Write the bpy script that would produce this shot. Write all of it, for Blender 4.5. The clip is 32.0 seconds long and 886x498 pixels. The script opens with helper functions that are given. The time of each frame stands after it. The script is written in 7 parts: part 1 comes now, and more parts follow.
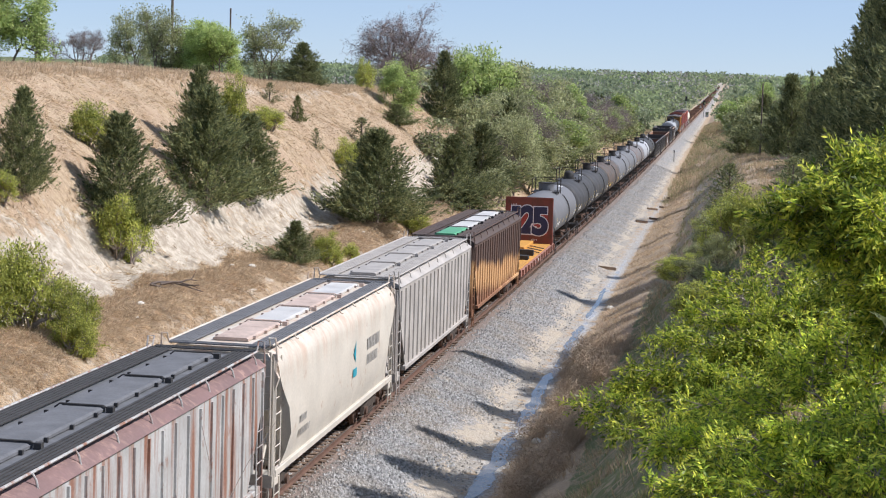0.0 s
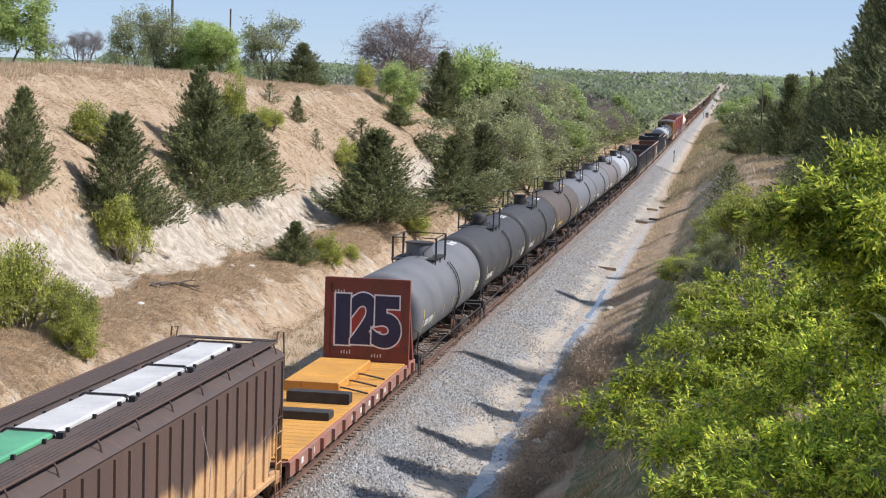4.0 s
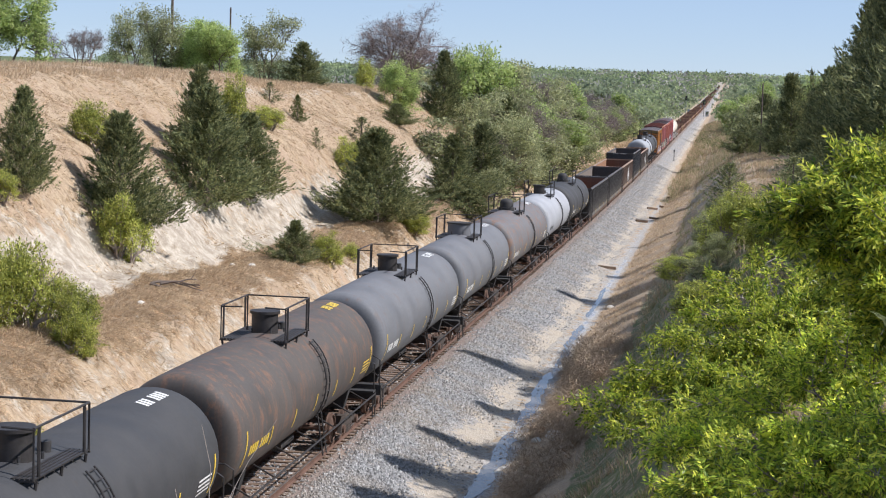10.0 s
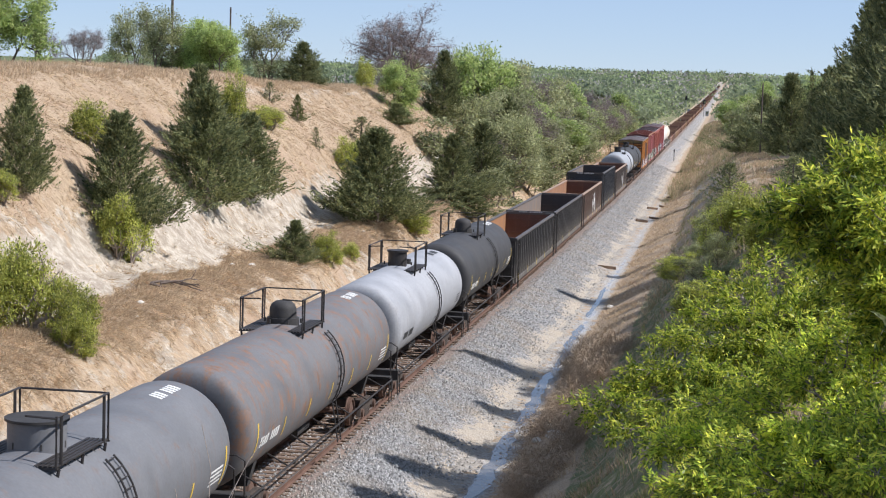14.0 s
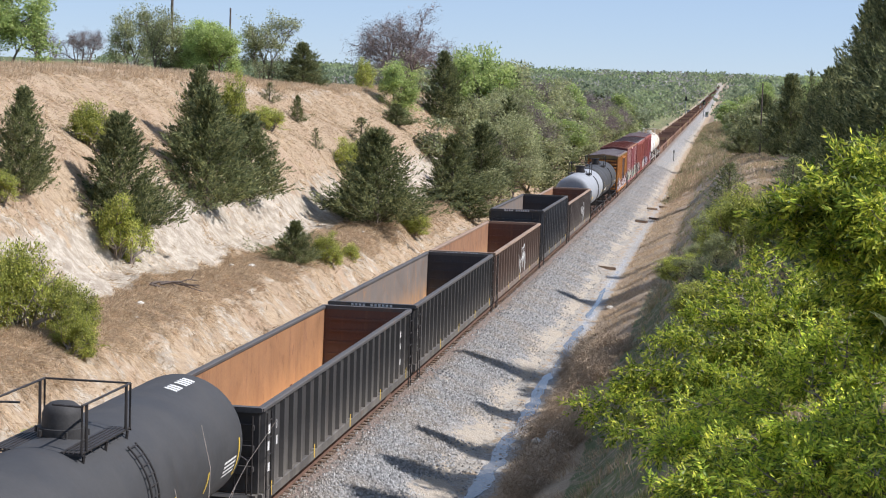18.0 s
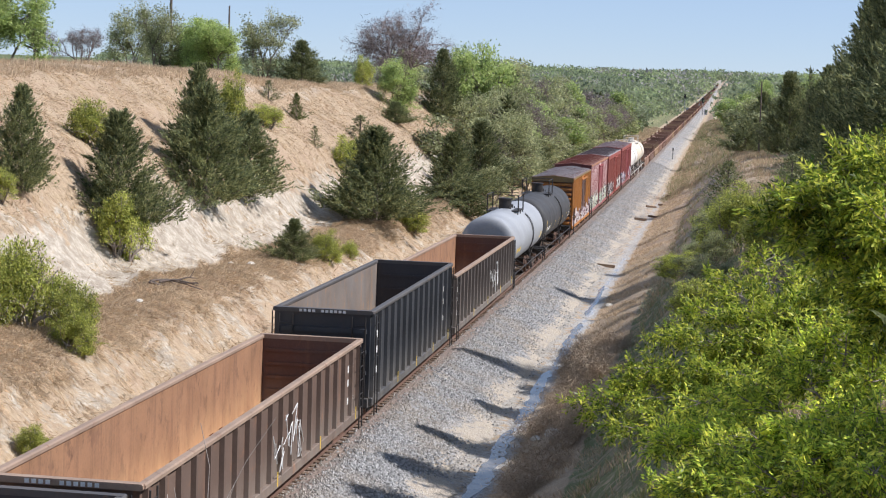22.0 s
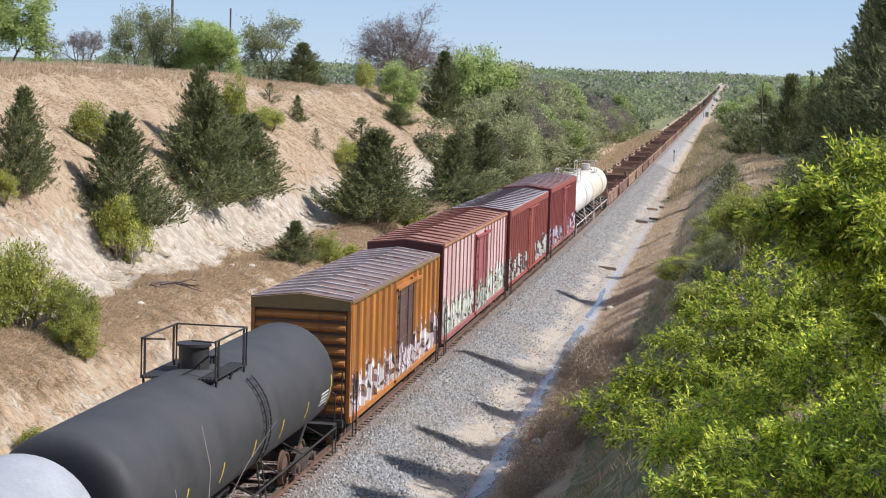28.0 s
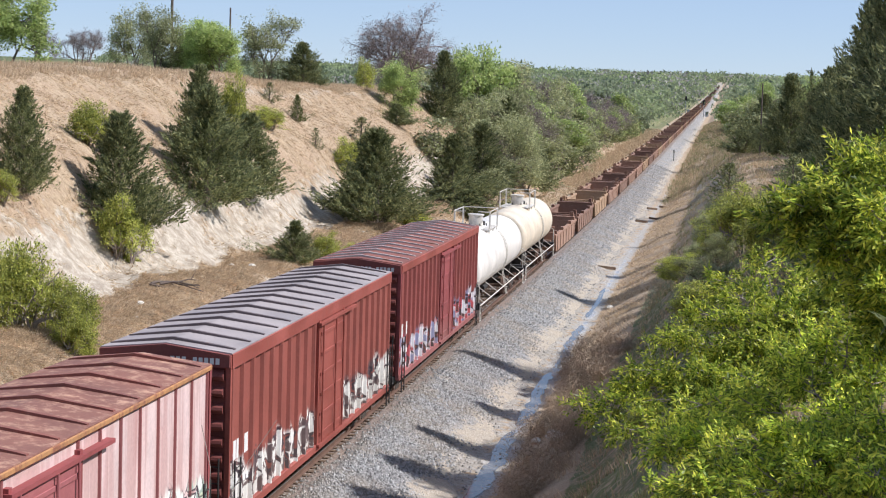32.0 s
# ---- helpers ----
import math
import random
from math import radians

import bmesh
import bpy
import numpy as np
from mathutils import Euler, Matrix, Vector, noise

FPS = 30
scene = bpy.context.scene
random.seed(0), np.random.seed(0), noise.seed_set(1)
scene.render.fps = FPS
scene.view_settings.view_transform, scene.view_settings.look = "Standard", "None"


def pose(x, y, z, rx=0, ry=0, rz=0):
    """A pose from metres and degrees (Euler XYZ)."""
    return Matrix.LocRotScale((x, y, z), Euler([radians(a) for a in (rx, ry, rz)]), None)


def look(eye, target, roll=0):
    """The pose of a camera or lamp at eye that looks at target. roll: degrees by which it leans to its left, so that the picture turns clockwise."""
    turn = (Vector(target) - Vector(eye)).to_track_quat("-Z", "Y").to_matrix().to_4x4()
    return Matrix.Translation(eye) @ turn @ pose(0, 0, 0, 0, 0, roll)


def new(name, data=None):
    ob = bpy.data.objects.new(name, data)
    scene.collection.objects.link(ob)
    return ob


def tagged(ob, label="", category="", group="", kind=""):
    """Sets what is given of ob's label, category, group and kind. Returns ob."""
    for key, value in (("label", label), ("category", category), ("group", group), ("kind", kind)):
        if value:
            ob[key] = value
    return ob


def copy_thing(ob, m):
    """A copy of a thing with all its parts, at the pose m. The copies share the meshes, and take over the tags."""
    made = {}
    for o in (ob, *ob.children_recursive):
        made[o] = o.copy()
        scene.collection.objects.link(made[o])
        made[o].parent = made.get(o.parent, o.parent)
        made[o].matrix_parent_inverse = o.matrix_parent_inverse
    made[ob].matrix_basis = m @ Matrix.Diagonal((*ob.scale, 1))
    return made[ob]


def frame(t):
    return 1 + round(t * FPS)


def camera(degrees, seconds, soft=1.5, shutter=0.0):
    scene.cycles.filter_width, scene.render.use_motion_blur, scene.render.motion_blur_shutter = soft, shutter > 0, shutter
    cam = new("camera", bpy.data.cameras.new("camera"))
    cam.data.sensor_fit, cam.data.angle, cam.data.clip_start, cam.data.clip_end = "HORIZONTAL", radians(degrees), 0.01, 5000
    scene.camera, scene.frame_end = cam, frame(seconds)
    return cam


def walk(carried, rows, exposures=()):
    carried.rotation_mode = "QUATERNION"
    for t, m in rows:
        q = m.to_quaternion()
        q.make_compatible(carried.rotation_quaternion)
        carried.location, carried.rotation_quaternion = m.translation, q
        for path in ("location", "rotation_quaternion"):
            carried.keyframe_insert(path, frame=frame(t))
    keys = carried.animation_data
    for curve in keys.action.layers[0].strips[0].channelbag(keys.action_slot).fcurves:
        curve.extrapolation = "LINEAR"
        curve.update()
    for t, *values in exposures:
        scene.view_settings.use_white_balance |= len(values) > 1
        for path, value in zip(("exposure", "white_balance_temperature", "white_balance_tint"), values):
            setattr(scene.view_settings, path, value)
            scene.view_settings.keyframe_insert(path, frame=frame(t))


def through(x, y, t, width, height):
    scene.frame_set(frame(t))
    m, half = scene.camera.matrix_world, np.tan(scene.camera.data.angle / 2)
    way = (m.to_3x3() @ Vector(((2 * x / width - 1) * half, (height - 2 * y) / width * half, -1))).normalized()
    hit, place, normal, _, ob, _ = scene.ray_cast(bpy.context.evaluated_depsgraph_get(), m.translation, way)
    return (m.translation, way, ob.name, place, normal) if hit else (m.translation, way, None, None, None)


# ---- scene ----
cam = camera(28.42, 32.0, soft=1.1)

EYE = Vector((12.137, 0.0, 10.724))
YAW, PITCH, ROLL = -0.15809, 0.09014, 1.78
AHEAD = Vector((math.sin(YAW) * math.cos(PITCH), math.cos(YAW) * math.cos(PITCH), -math.sin(PITCH)))
SIDE = Vector((math.cos(YAW), -math.sin(YAW), 0.0))


def aim(dx, dy):
    """The still camera's pose, with a small sway of its aim, in thousandths of the distance."""
    return look(EYE, EYE + AHEAD * 100 + SIDE * dx * 0.0323 + Vector((0, 0, dy * 0.0323)), ROLL)


SWAY = [(0, 0, 0), (1.5, 0, 0), (3, 0, .5), (5.5, 0, 1.2), (7.5, 0, 1.2), (9, 0, 0), (10.2, 0, -1), (11.3, 0, 0), (12.5, 0, 0), (14.2, 0, -1.4),
        (16.5, 0, .3), (17.8, .2, 0), (18.7, 1.2, -1), (20, 1.2, -1), (21, 1.8, -2), (22, 2.2, -4), (23, 2.2, -3.8), (24, 2, -2), (25, 1.6, 0),
        (27.5, 0, 0), (29.5, 0, .8), (30.3, .5, .3), (31, .8, -1.3), (32, .4, -.6)]
walk(cam, [(t, aim(a, b)) for t, a, b in SWAY], exposures=[(0, 0.44, 5980, 13), (32, 0.44, 5980, 13)])

# ---- light ----
SUN_EL, SUN_AZ = radians(46), radians(86)      # azimuth clockwise from +y
world = bpy.data.worlds.new("sky")
scene.world = world
world.use_nodes = True
wn = world.node_tree.nodes
sky = wn.new("ShaderNodeTexSky")
sky.sky_type = 'NISHITA'
sky.sun_disc = False
sky.sun_elevation, sky.sun_rotation = SUN_EL, SUN_AZ
sky.air_density, sky.dust_density, sky.ozone_density = 0.9, 0.12, 1.6
sky.altitude = 2500
wn["Background"].inputs[1].default_value = 0.105
veil = wn.new("ShaderNodeMix")      # thin even haze over the whole sky
veil.data_type = 'RGBA'
veil.inputs[0].default_value = 0.62
veil.inputs[7].default_value = (2.85, 3.5, 4.55, 1.0)
world.node_tree.links.new(sky.outputs[0], veil.inputs[6])
world.node_tree.links.new(veil.outputs[2], wn["Background"].inputs[0])
sun = new("sun", bpy.data.lights.new("sun", 'SUN'))
sun.data.energy, sun.data.angle, sun.data.color = 4.3, radians(0.53), (1.0, 0.95, 0.88)
to_sun = Vector((math.sin(SUN_AZ) * math.cos(SUN_EL), math.cos(SUN_AZ) * math.cos(SUN_EL), math.sin(SUN_EL)))
sun.matrix_world = look(to_sun * 200, (0, 0, 0))


# ---- materials ----
class Nodes:
    """A short way to write a procedural material."""

    def __init__(self, name, rough=0.6, metal=0.0):
        self.mat = bpy.data.materials.new(name)
        self.mat.use_nodes = True
        self.t = self.mat.node_tree
        self.bsdf = self.t.nodes["Principled BSDF"]
        self.bsdf.inputs["Roughness"].default_value = rough
        self.bsdf.inputs["Metallic"].default_value = metal
        self.coord = self.t.nodes.new("ShaderNodeTexCoord").outputs["Object"]

    def link(self, a, b):
        self.t.links.new(a, b)

    def put(self, socket, value):
        if hasattr(value, "is_linked"):
            self.link(value, socket)
        elif isinstance(value, (tuple, list)):
            socket.default_value = (*value, 1.0) if len(value) == 3 and socket.type == 'RGBA' else value
        else:
            socket.default_value = value

    def scaled(self, s):
        m = self.t.nodes.new("ShaderNodeMapping")
        self.link(self.coord, m.inputs[0])
        m.inputs["Scale"].default_value = s if isinstance(s, tuple) else (s, s, s)
        return m.outputs[0]

    def noise(self, s=1.0, detail=4.0, rough=0.6, distort=0.0):
        n = self.t.nodes.new("ShaderNodeTexNoise")
        self.link(self.scaled(s), n.inputs["Vector"])
        n.inputs["Scale"].default_value = 1.0
        n.inputs["Detail"].default_value, n.inputs["Roughness"].default_value = detail, rough
        n.inputs["Distortion"].default_value = distort
        return n.outputs[0]

    def cells(self, s=1.0, out="Color", feature='F1'):
        n = self.t.nodes.new("ShaderNodeTexVoronoi")
        n.feature = feature
        self.link(self.scaled(s), n.inputs["Vector"])
        n.inputs["Scale"].default_value = 1.0
        return n.outputs[out]

    def ramp(self, value, lo, hi, a=0.0, b=1.0):
        n = self.t.nodes.new("ShaderNodeMapRange")
        n.interpolation_type = 'SMOOTHSTEP'
        self.put(n.inputs[0], value)
        for i, x in enumerate((lo, hi, a, b)):
            n.inputs[1 + i].default_value = x
        return n.outputs[0]

    def math(self, op, a, b=0.0):
        n = self.t.nodes.new("ShaderNodeMath")
        n.operation = op
        self.put(n.inputs[0], a)
        self.put(n.inputs[1], b)
        return n.outputs[0]

    def mix(self, f, a, b, mode='MIX'):
        n = self.t.nodes.new("ShaderNodeMix")
        n.data_type, n.blend_type = 'RGBA', mode
        self.put(n.inputs[0], f)
        self.put(n.inputs[6], a)
        self.put(n.inputs[7], b)
        return n.outputs[2]

    def axis(self, i):
        n = self.t.nodes.new("ShaderNodeSeparateXYZ")
        self.link(self.coord, n.inputs[0])
        return n.outputs[i]

    def attr(self, name):
        n = self.t.nodes.new("ShaderNodeAttribute")
        n.attribute_name = name
        return n.outputs["Fac"]

    def shade(self, f, amount):
        """Brighter and darker patches round 1."""
        n = self.t.nodes.new("ShaderNodeMapRange")
        self.put(n.inputs[0], f)
        n.inputs[1].default_value, n.inputs[2].default_value = 0.25, 0.75
        n.inputs[3].default_value, n.inputs[4].default_value = 1 - amount, 1 + amount
        return n.outputs[0]

    def tint(self, colour, f):
        n = self.t.nodes.new("ShaderNodeVectorMath")
        n.operation = 'SCALE'
        self.put(n.inputs[0], colour)
        self.put(n.inputs["Scale"], f)
        return n.outputs[0]

    def each(self):
        return self.t.nodes.new("ShaderNodeObjectInfo").outputs["Random"]

    def island(self):
        return self.t.nodes.new("ShaderNodeNewGeometry").outputs["Random Per Island"]

    def bump(self, height, strength=0.3, distance=0.02):
        n = self.t.nodes.new("ShaderNodeBump")
        n.inputs["Strength"].default_value, n.inputs["Distance"].default_value = strength, distance
        self.put(n.inputs["Height"], height)
        self.link(n.outputs[0], self.bsdf.inputs["Normal"])

    def done(self, colour, rough=None):
        self.put(self.bsdf.inputs["Base Color"], colour)
        if rough is not None:
            self.put(self.bsdf.inputs["Roughness"], rough)
        return self.mat


def paint(name, colour, rough=0.5, metal=0.0, rust=(0.16, 0.055, 0.025), wear=0.4, streak=0.5, grime=0.25, dust=(0.33, 0.29, 0.24), low=1.0):
    """Weathered paint on steel: fading, vertical streaks, rust spots and dust that thickens towards the sill."""
    n = Nodes(name, rough, metal)
    fade = n.noise(0.7, 5)
    c = n.tint(colour, n.shade(fade, 0.22))
    fine = n.noise(14.0, 3)
    c = n.tint(c, n.shade(fine, 0.10))
    runs = n.noise((3.2, 3.2, 0.22), 5, 0.65)
    c = n.mix(n.ramp(runs, 0.57 - 0.12 * streak, 0.77 - 0.12 * streak, 0.0, streak), c, n.tint(rust, n.shade(fine, 0.3)))
    spots = n.noise((2.1, 2.1, 1.6), 8, 0.72)
    c = n.mix(n.ramp(spots, 0.66 - 0.2 * wear, 0.74 - 0.1 * wear, 0.0, min(1.0, 0.35 + wear)), c, n.tint(rust, n.shade(runs, 0.35)))
    dirt = n.math('MULTIPLY', n.ramp(n.axis(2), 0.6, 0.6 + 1.6 * low, grime * 1.6, grime * 0.2), n.ramp(n.noise((1.3, 1.3, 0.5), 5), 0.3, 0.7, 0.3, 1.0))
    c = n.mix(dirt, c, dust)
    n.bump(n.noise(5.0, 6), 0.12, 0.02)
    return n.done(c, n.ramp(fade, 0.3, 0.7, max(0.05, rough - 0.12), min(1.0, rough + 0.15)))


def plain(name, colour, rough=0.6, metal=0.0, vary=0.15, scale=3.0, bump=0.1):
    n = Nodes(name, rough, metal)
    c = n.tint(colour, n.shade(n.noise(scale, 5), vary))
    c = n.tint(c, n.shade(n.noise(scale * 9, 3), vary * 0.6))
    n.bump(n.noise(scale * 6, 4), bump, 0.01)
    return n.done(c)


def leafy(name, colours, rough=0.5, through=0.25, clump=0.28, size=0.55):
    """Foliage: every leaf or spray has its own shade; light comes through the blades."""
    n = Nodes(name, rough)
    r = n.island()
    c = n.mix(n.ramp(r, 0.0, 0.55), colours[0], colours[1])
    c = n.mix(n.ramp(r, 0.5, 1.0), c, colours[2])
    c = n.tint(c, n.shade(n.noise(size, 3), clump))
    c = n.tint(c, n.shade(n.each(), 0.14))
    n.bsdf.inputs["Specular IOR Level"].default_value = 0.3
    if through:
        tr = n.t.nodes.new("ShaderNodeBsdfTranslucent")
        n.put(tr.inputs[0], n.tint(c, 1.35))
        ms = n.t.nodes.new("ShaderNodeMixShader")
        ms.inputs[0].default_value = through
        out = n.t.nodes["Material Output"]
        n.link(n.bsdf.outputs[0], ms.inputs[1])
        n.link(tr.outputs[0], ms.inputs[2])
        n.link(ms.outputs[0], out.inputs[0])
    return n.done(c)


# ---- mesh building ----
class Shape:
    """Collects vertices and faces; obj() turns them into one mesh object."""

    def __init__(self):
        self.v, self.f = [], []

    def add(self, verts, faces):
        k = len(self.v)
        self.v.extend(verts)
        self.f.extend([tuple(i + k for i in f) for f in faces])
        return self

    def box(self, x0, x1, y0, y1, z0, z1):
        p = [(x, y, z) for z in (z0, z1) for y in (y0, y1) for x in (x0, x1)]
        return self.add(p, [(0, 2, 3, 1), (4, 5, 7, 6), (0, 1, 5, 4), (2, 6, 7, 3), (0, 4, 6, 2), (1, 3, 7, 5)])

    def chamfer(self, x0, x1, y0, y1, z0, z1, b=0.03):
        """A box with its long edges along y cut off."""
        pr = [(x0 + b, z0), (x1 - b, z0), (x1, z0 + b), (x1, z1 - b), (x1 - b, z1), (x0 + b, z1), (x0, z1 - b), (x0, z0 + b)]
        return self.prism(pr, y0, y1)

    def prism(self, profile, y0, y1):
        """A closed profile of (x, z), run along y."""
        n = len(profile)
        p = [(x, y0, z) for x, z in profile] + [(x, y1, z) for x, z in profile]
        return self.add(p, [tuple(range(n)), tuple(range(2 * n - 1, n - 1, -1))] + [((i + 1) % n, i, n + i, n + (i + 1) % n) for i in range(n)])

    def slab(self, profile, x0, x1):
        """A closed profile of (y, z), run along x."""
        n = len(profile)
        p = [(x0, y, z) for y, z in profile] + [(x1, y, z) for y, z in profile]
        return self.add(p, [tuple(range(n - 1, -1, -1)), tuple(range(n, 2 * n))] + [(i, (i + 1) % n, n + (i + 1) % n, n + i) for i in range(n)])

    def loft(self, rings, caps=True):
        n, k = len(rings[0]), len(rings)
        p = [q for r in rings for q in r]
        f = [(a * n + i, a * n + (i + 1) % n, (a + 1) * n + (i + 1) % n, (a + 1) * n + i) for a in range(k - 1) for i in range(n)]
        if caps:
            f += [tuple(range(n - 1, -1, -1)), tuple(range((k - 1) * n, k * n))]
        return self.add(p, f)

    def tube(self, path, r=0.02, n=6):
        path = [Vector(p) for p in path]
        rings = []
        for i, p in enumerate(path):
            a, b = path[max(0, i - 1)], path[min(len(path) - 1, i + 1)]
            d = (b - a).normalized()
            u = d.cross(Vector((0, 0, 1)) if abs(d.z) < 0.9 else Vector((1, 0, 0))).normalized()
            w = d.cross(u)
            rr = r[i] if isinstance(r, (list, tuple)) else r
            rings.append([tuple(p + (u * math.cos(q) + w * math.sin(q)) * rr) for q in (2 * math.pi * j / n for j in range(n))])
        return self.loft(rings)

    def rod(self, a, b, r, n=12):
        return self.tube([a, b], r, n)

    def obj(self, name, material, parent=None, smooth=None, label="", bevel=0.0):
        me = bpy.data.meshes.new(name)
        me.from_pydata(self.v, [], self.f)
        me.materials.append(material)
        if smooth is not None:
            me.polygons.foreach_set("use_smooth", [True] * len(me.polygons))
            me.set_sharp_from_angle(angle=radians(smooth))
        me.update()
        ob = new(name, me)
        if parent is not None:
            ob.parent = parent
        if label:
            ob["label"] = label
        if bevel:
            m = ob.modifiers.new("bevel", 'BEVEL')
            m.width, m.segments, m.limit_method, m.angle_limit = bevel, 2, 'ANGLE', radians(40)
        return ob


def raw(name, verts, faces, material, parent=None, smooth=False):
    """One mesh object from arrays: verts (n, 3), faces (m, 3 or 4)."""
    me = bpy.data.meshes.new(name)
    k = faces.shape[1]
    me.vertices.add(len(verts))
    me.vertices.foreach_set("co", np.ascontiguousarray(verts, dtype=np.float32).ravel())
    me.loops.add(faces.size)
    me.loops.foreach_set("vertex_index", np.ascontiguousarray(faces, dtype=np.int32).ravel())
    me.polygons.add(len(faces))
    me.polygons.foreach_set("loop_start", np.arange(0, faces.size, k, dtype=np.int32))
    me.polygons.foreach_set("use_smooth", np.full(len(faces), smooth))
    me.update(calc_edges=True)
    me.materials.append(material)
    ob = new(name, me)
    if parent is not None:
        ob.parent = parent
    return ob


def thing(name, label, category, group="", at=(0, 0, 0), rz=0.0):
    e = new(name)
    e.empty_display_size = 0.3
    e.matrix_world = pose(*at, 0, 0, rz)
    return tagged(e, label, category, group)

# ---- the line of the track and the lie of the land ----
def track_x(y):
    return 0.0 * np.asarray(y, float)


def track_z(y):
    return 0.0092 * (np.sqrt((y - 190.0) ** 2 + 60.0 ** 2) + (y - 190.0)) / 2 - 0.05 + 0.004 * np.maximum(0, y - 900.0)


def wave(x, y, s, k=0):
    """Smooth value noise from sums of sines, -1 to 1."""
    return (np.sin(x * s + 1.7 * k + 1.3 * np.sin(y * s * 0.7 + k)) + np.sin(y * s * 1.1 + 2.1 * k + 1.1 * np.sin(x * s * 0.9 - k)) + np.sin((x + y) * s * 0.63 + 0.9 * k)) / 3


def grid_noise(n1, n2, seed, octaves, fall=0.5):
    """A tileable field of value noise by index."""
    rng = np.random.default_rng(seed)
    out, amp = np.zeros((n1, n2)), 1.0
    for o in octaves:
        a, b = max(2, int(n1 / o) + 2), max(2, int(n2 / o) + 2)
        g = rng.random((a + 1, b + 1)) * 2 - 1
        u, w = np.linspace(0, a - 1.001, n1), np.linspace(0, b - 1.001, n2)
        i, j = u.astype(int), w.astype(int)
        fu, fw = u - i, w - j
        fu, fw = fu * fu * (3 - 2 * fu), fw * fw * (3 - 2 * fw)
        out += amp * ((g[np.ix_(i, j)] * (1 - fu)[:, None] + g[np.ix_(i + 1, j)] * fu[:, None]) * (1 - fw) + (g[np.ix_(i, j + 1)] * (1 - fu)[:, None] + g[np.ix_(i + 1, j + 1)] * fu[:, None]) * fw)
        amp *= fall
    return out


def bank_left(y):
    return np.interp(y, [-50, 63, 116, 135, 156, 186, 216, 252, 318, 408, 575], [11.7, 11.7, 11.6, 11.3, 11.2, 11.0, 10.5, 9.0, 5.9, 2.4, 0.8])


def bank_right(y):
    return np.interp(y, [-50, 63, 120, 179, 240, 333, 470, 650], [6.0, 6.0, 5.8, 5.15, 3.65, 1.95, 0.86, 0.32])


def land(off, y):
    """Height of the ground, by the distance from the track's middle (right is positive) and the place along it."""
    off, y = np.broadcast_arrays(np.asarray(off, float), np.asarray(y, float))
    hl, hr = bank_left(y) / 11.7, bank_right(y) / 6.0
    bend = 1.2 * wave(y, 0 * y, 0.085, 1) + 0.5 * wave(y, off, 0.31, 2)
    o = off + np.where(off < -6.3, bend * np.clip((-off - 6.3) / 6, 0, 1), 0)
    left = np.interp(o, [-400, -63, -32.7, -27.5, -25.9, -19.6, -15.7, -14.3, -11.2, -9.9, -8.5, -5.4, 0],
                     [9.9, 11.5, 11.7, 11.45, 10.9, 6.6, 2.2, 1.5, 1.05, 0.55, -0.8, -1.0, -1.0])
    right = np.interp(off, [0, 4.4, 5.25, 5.9, 6.6, 8.0, 8.9, 13.4, 14.4, 19.2, 42, 400], [-1.0, -1.1, -1.2, -1.15, -0.85, -0.1, 0.3, 5.15, 5.45, 6.0, 6.4, 5.0])
    z = np.where(off < 0, np.where(left > 0, left * hl, left), np.where(right > 0, right * hr, right))
    rough = np.clip((np.abs(off) - 6.3) / 6, 0, 1)
    z = z + rough * (0.22 * wave(off, y, 0.43, 3) + 0.5 * wave(off, y, 0.076, 4))
    far = np.clip((np.abs(off) - 60) / 400, 0, 1)
    z = z + far * 3.0 * wave(off, y, 0.006, 5)
    return z + track_z(y) + 0.003 * np.clip(y - 1500, 0, None)

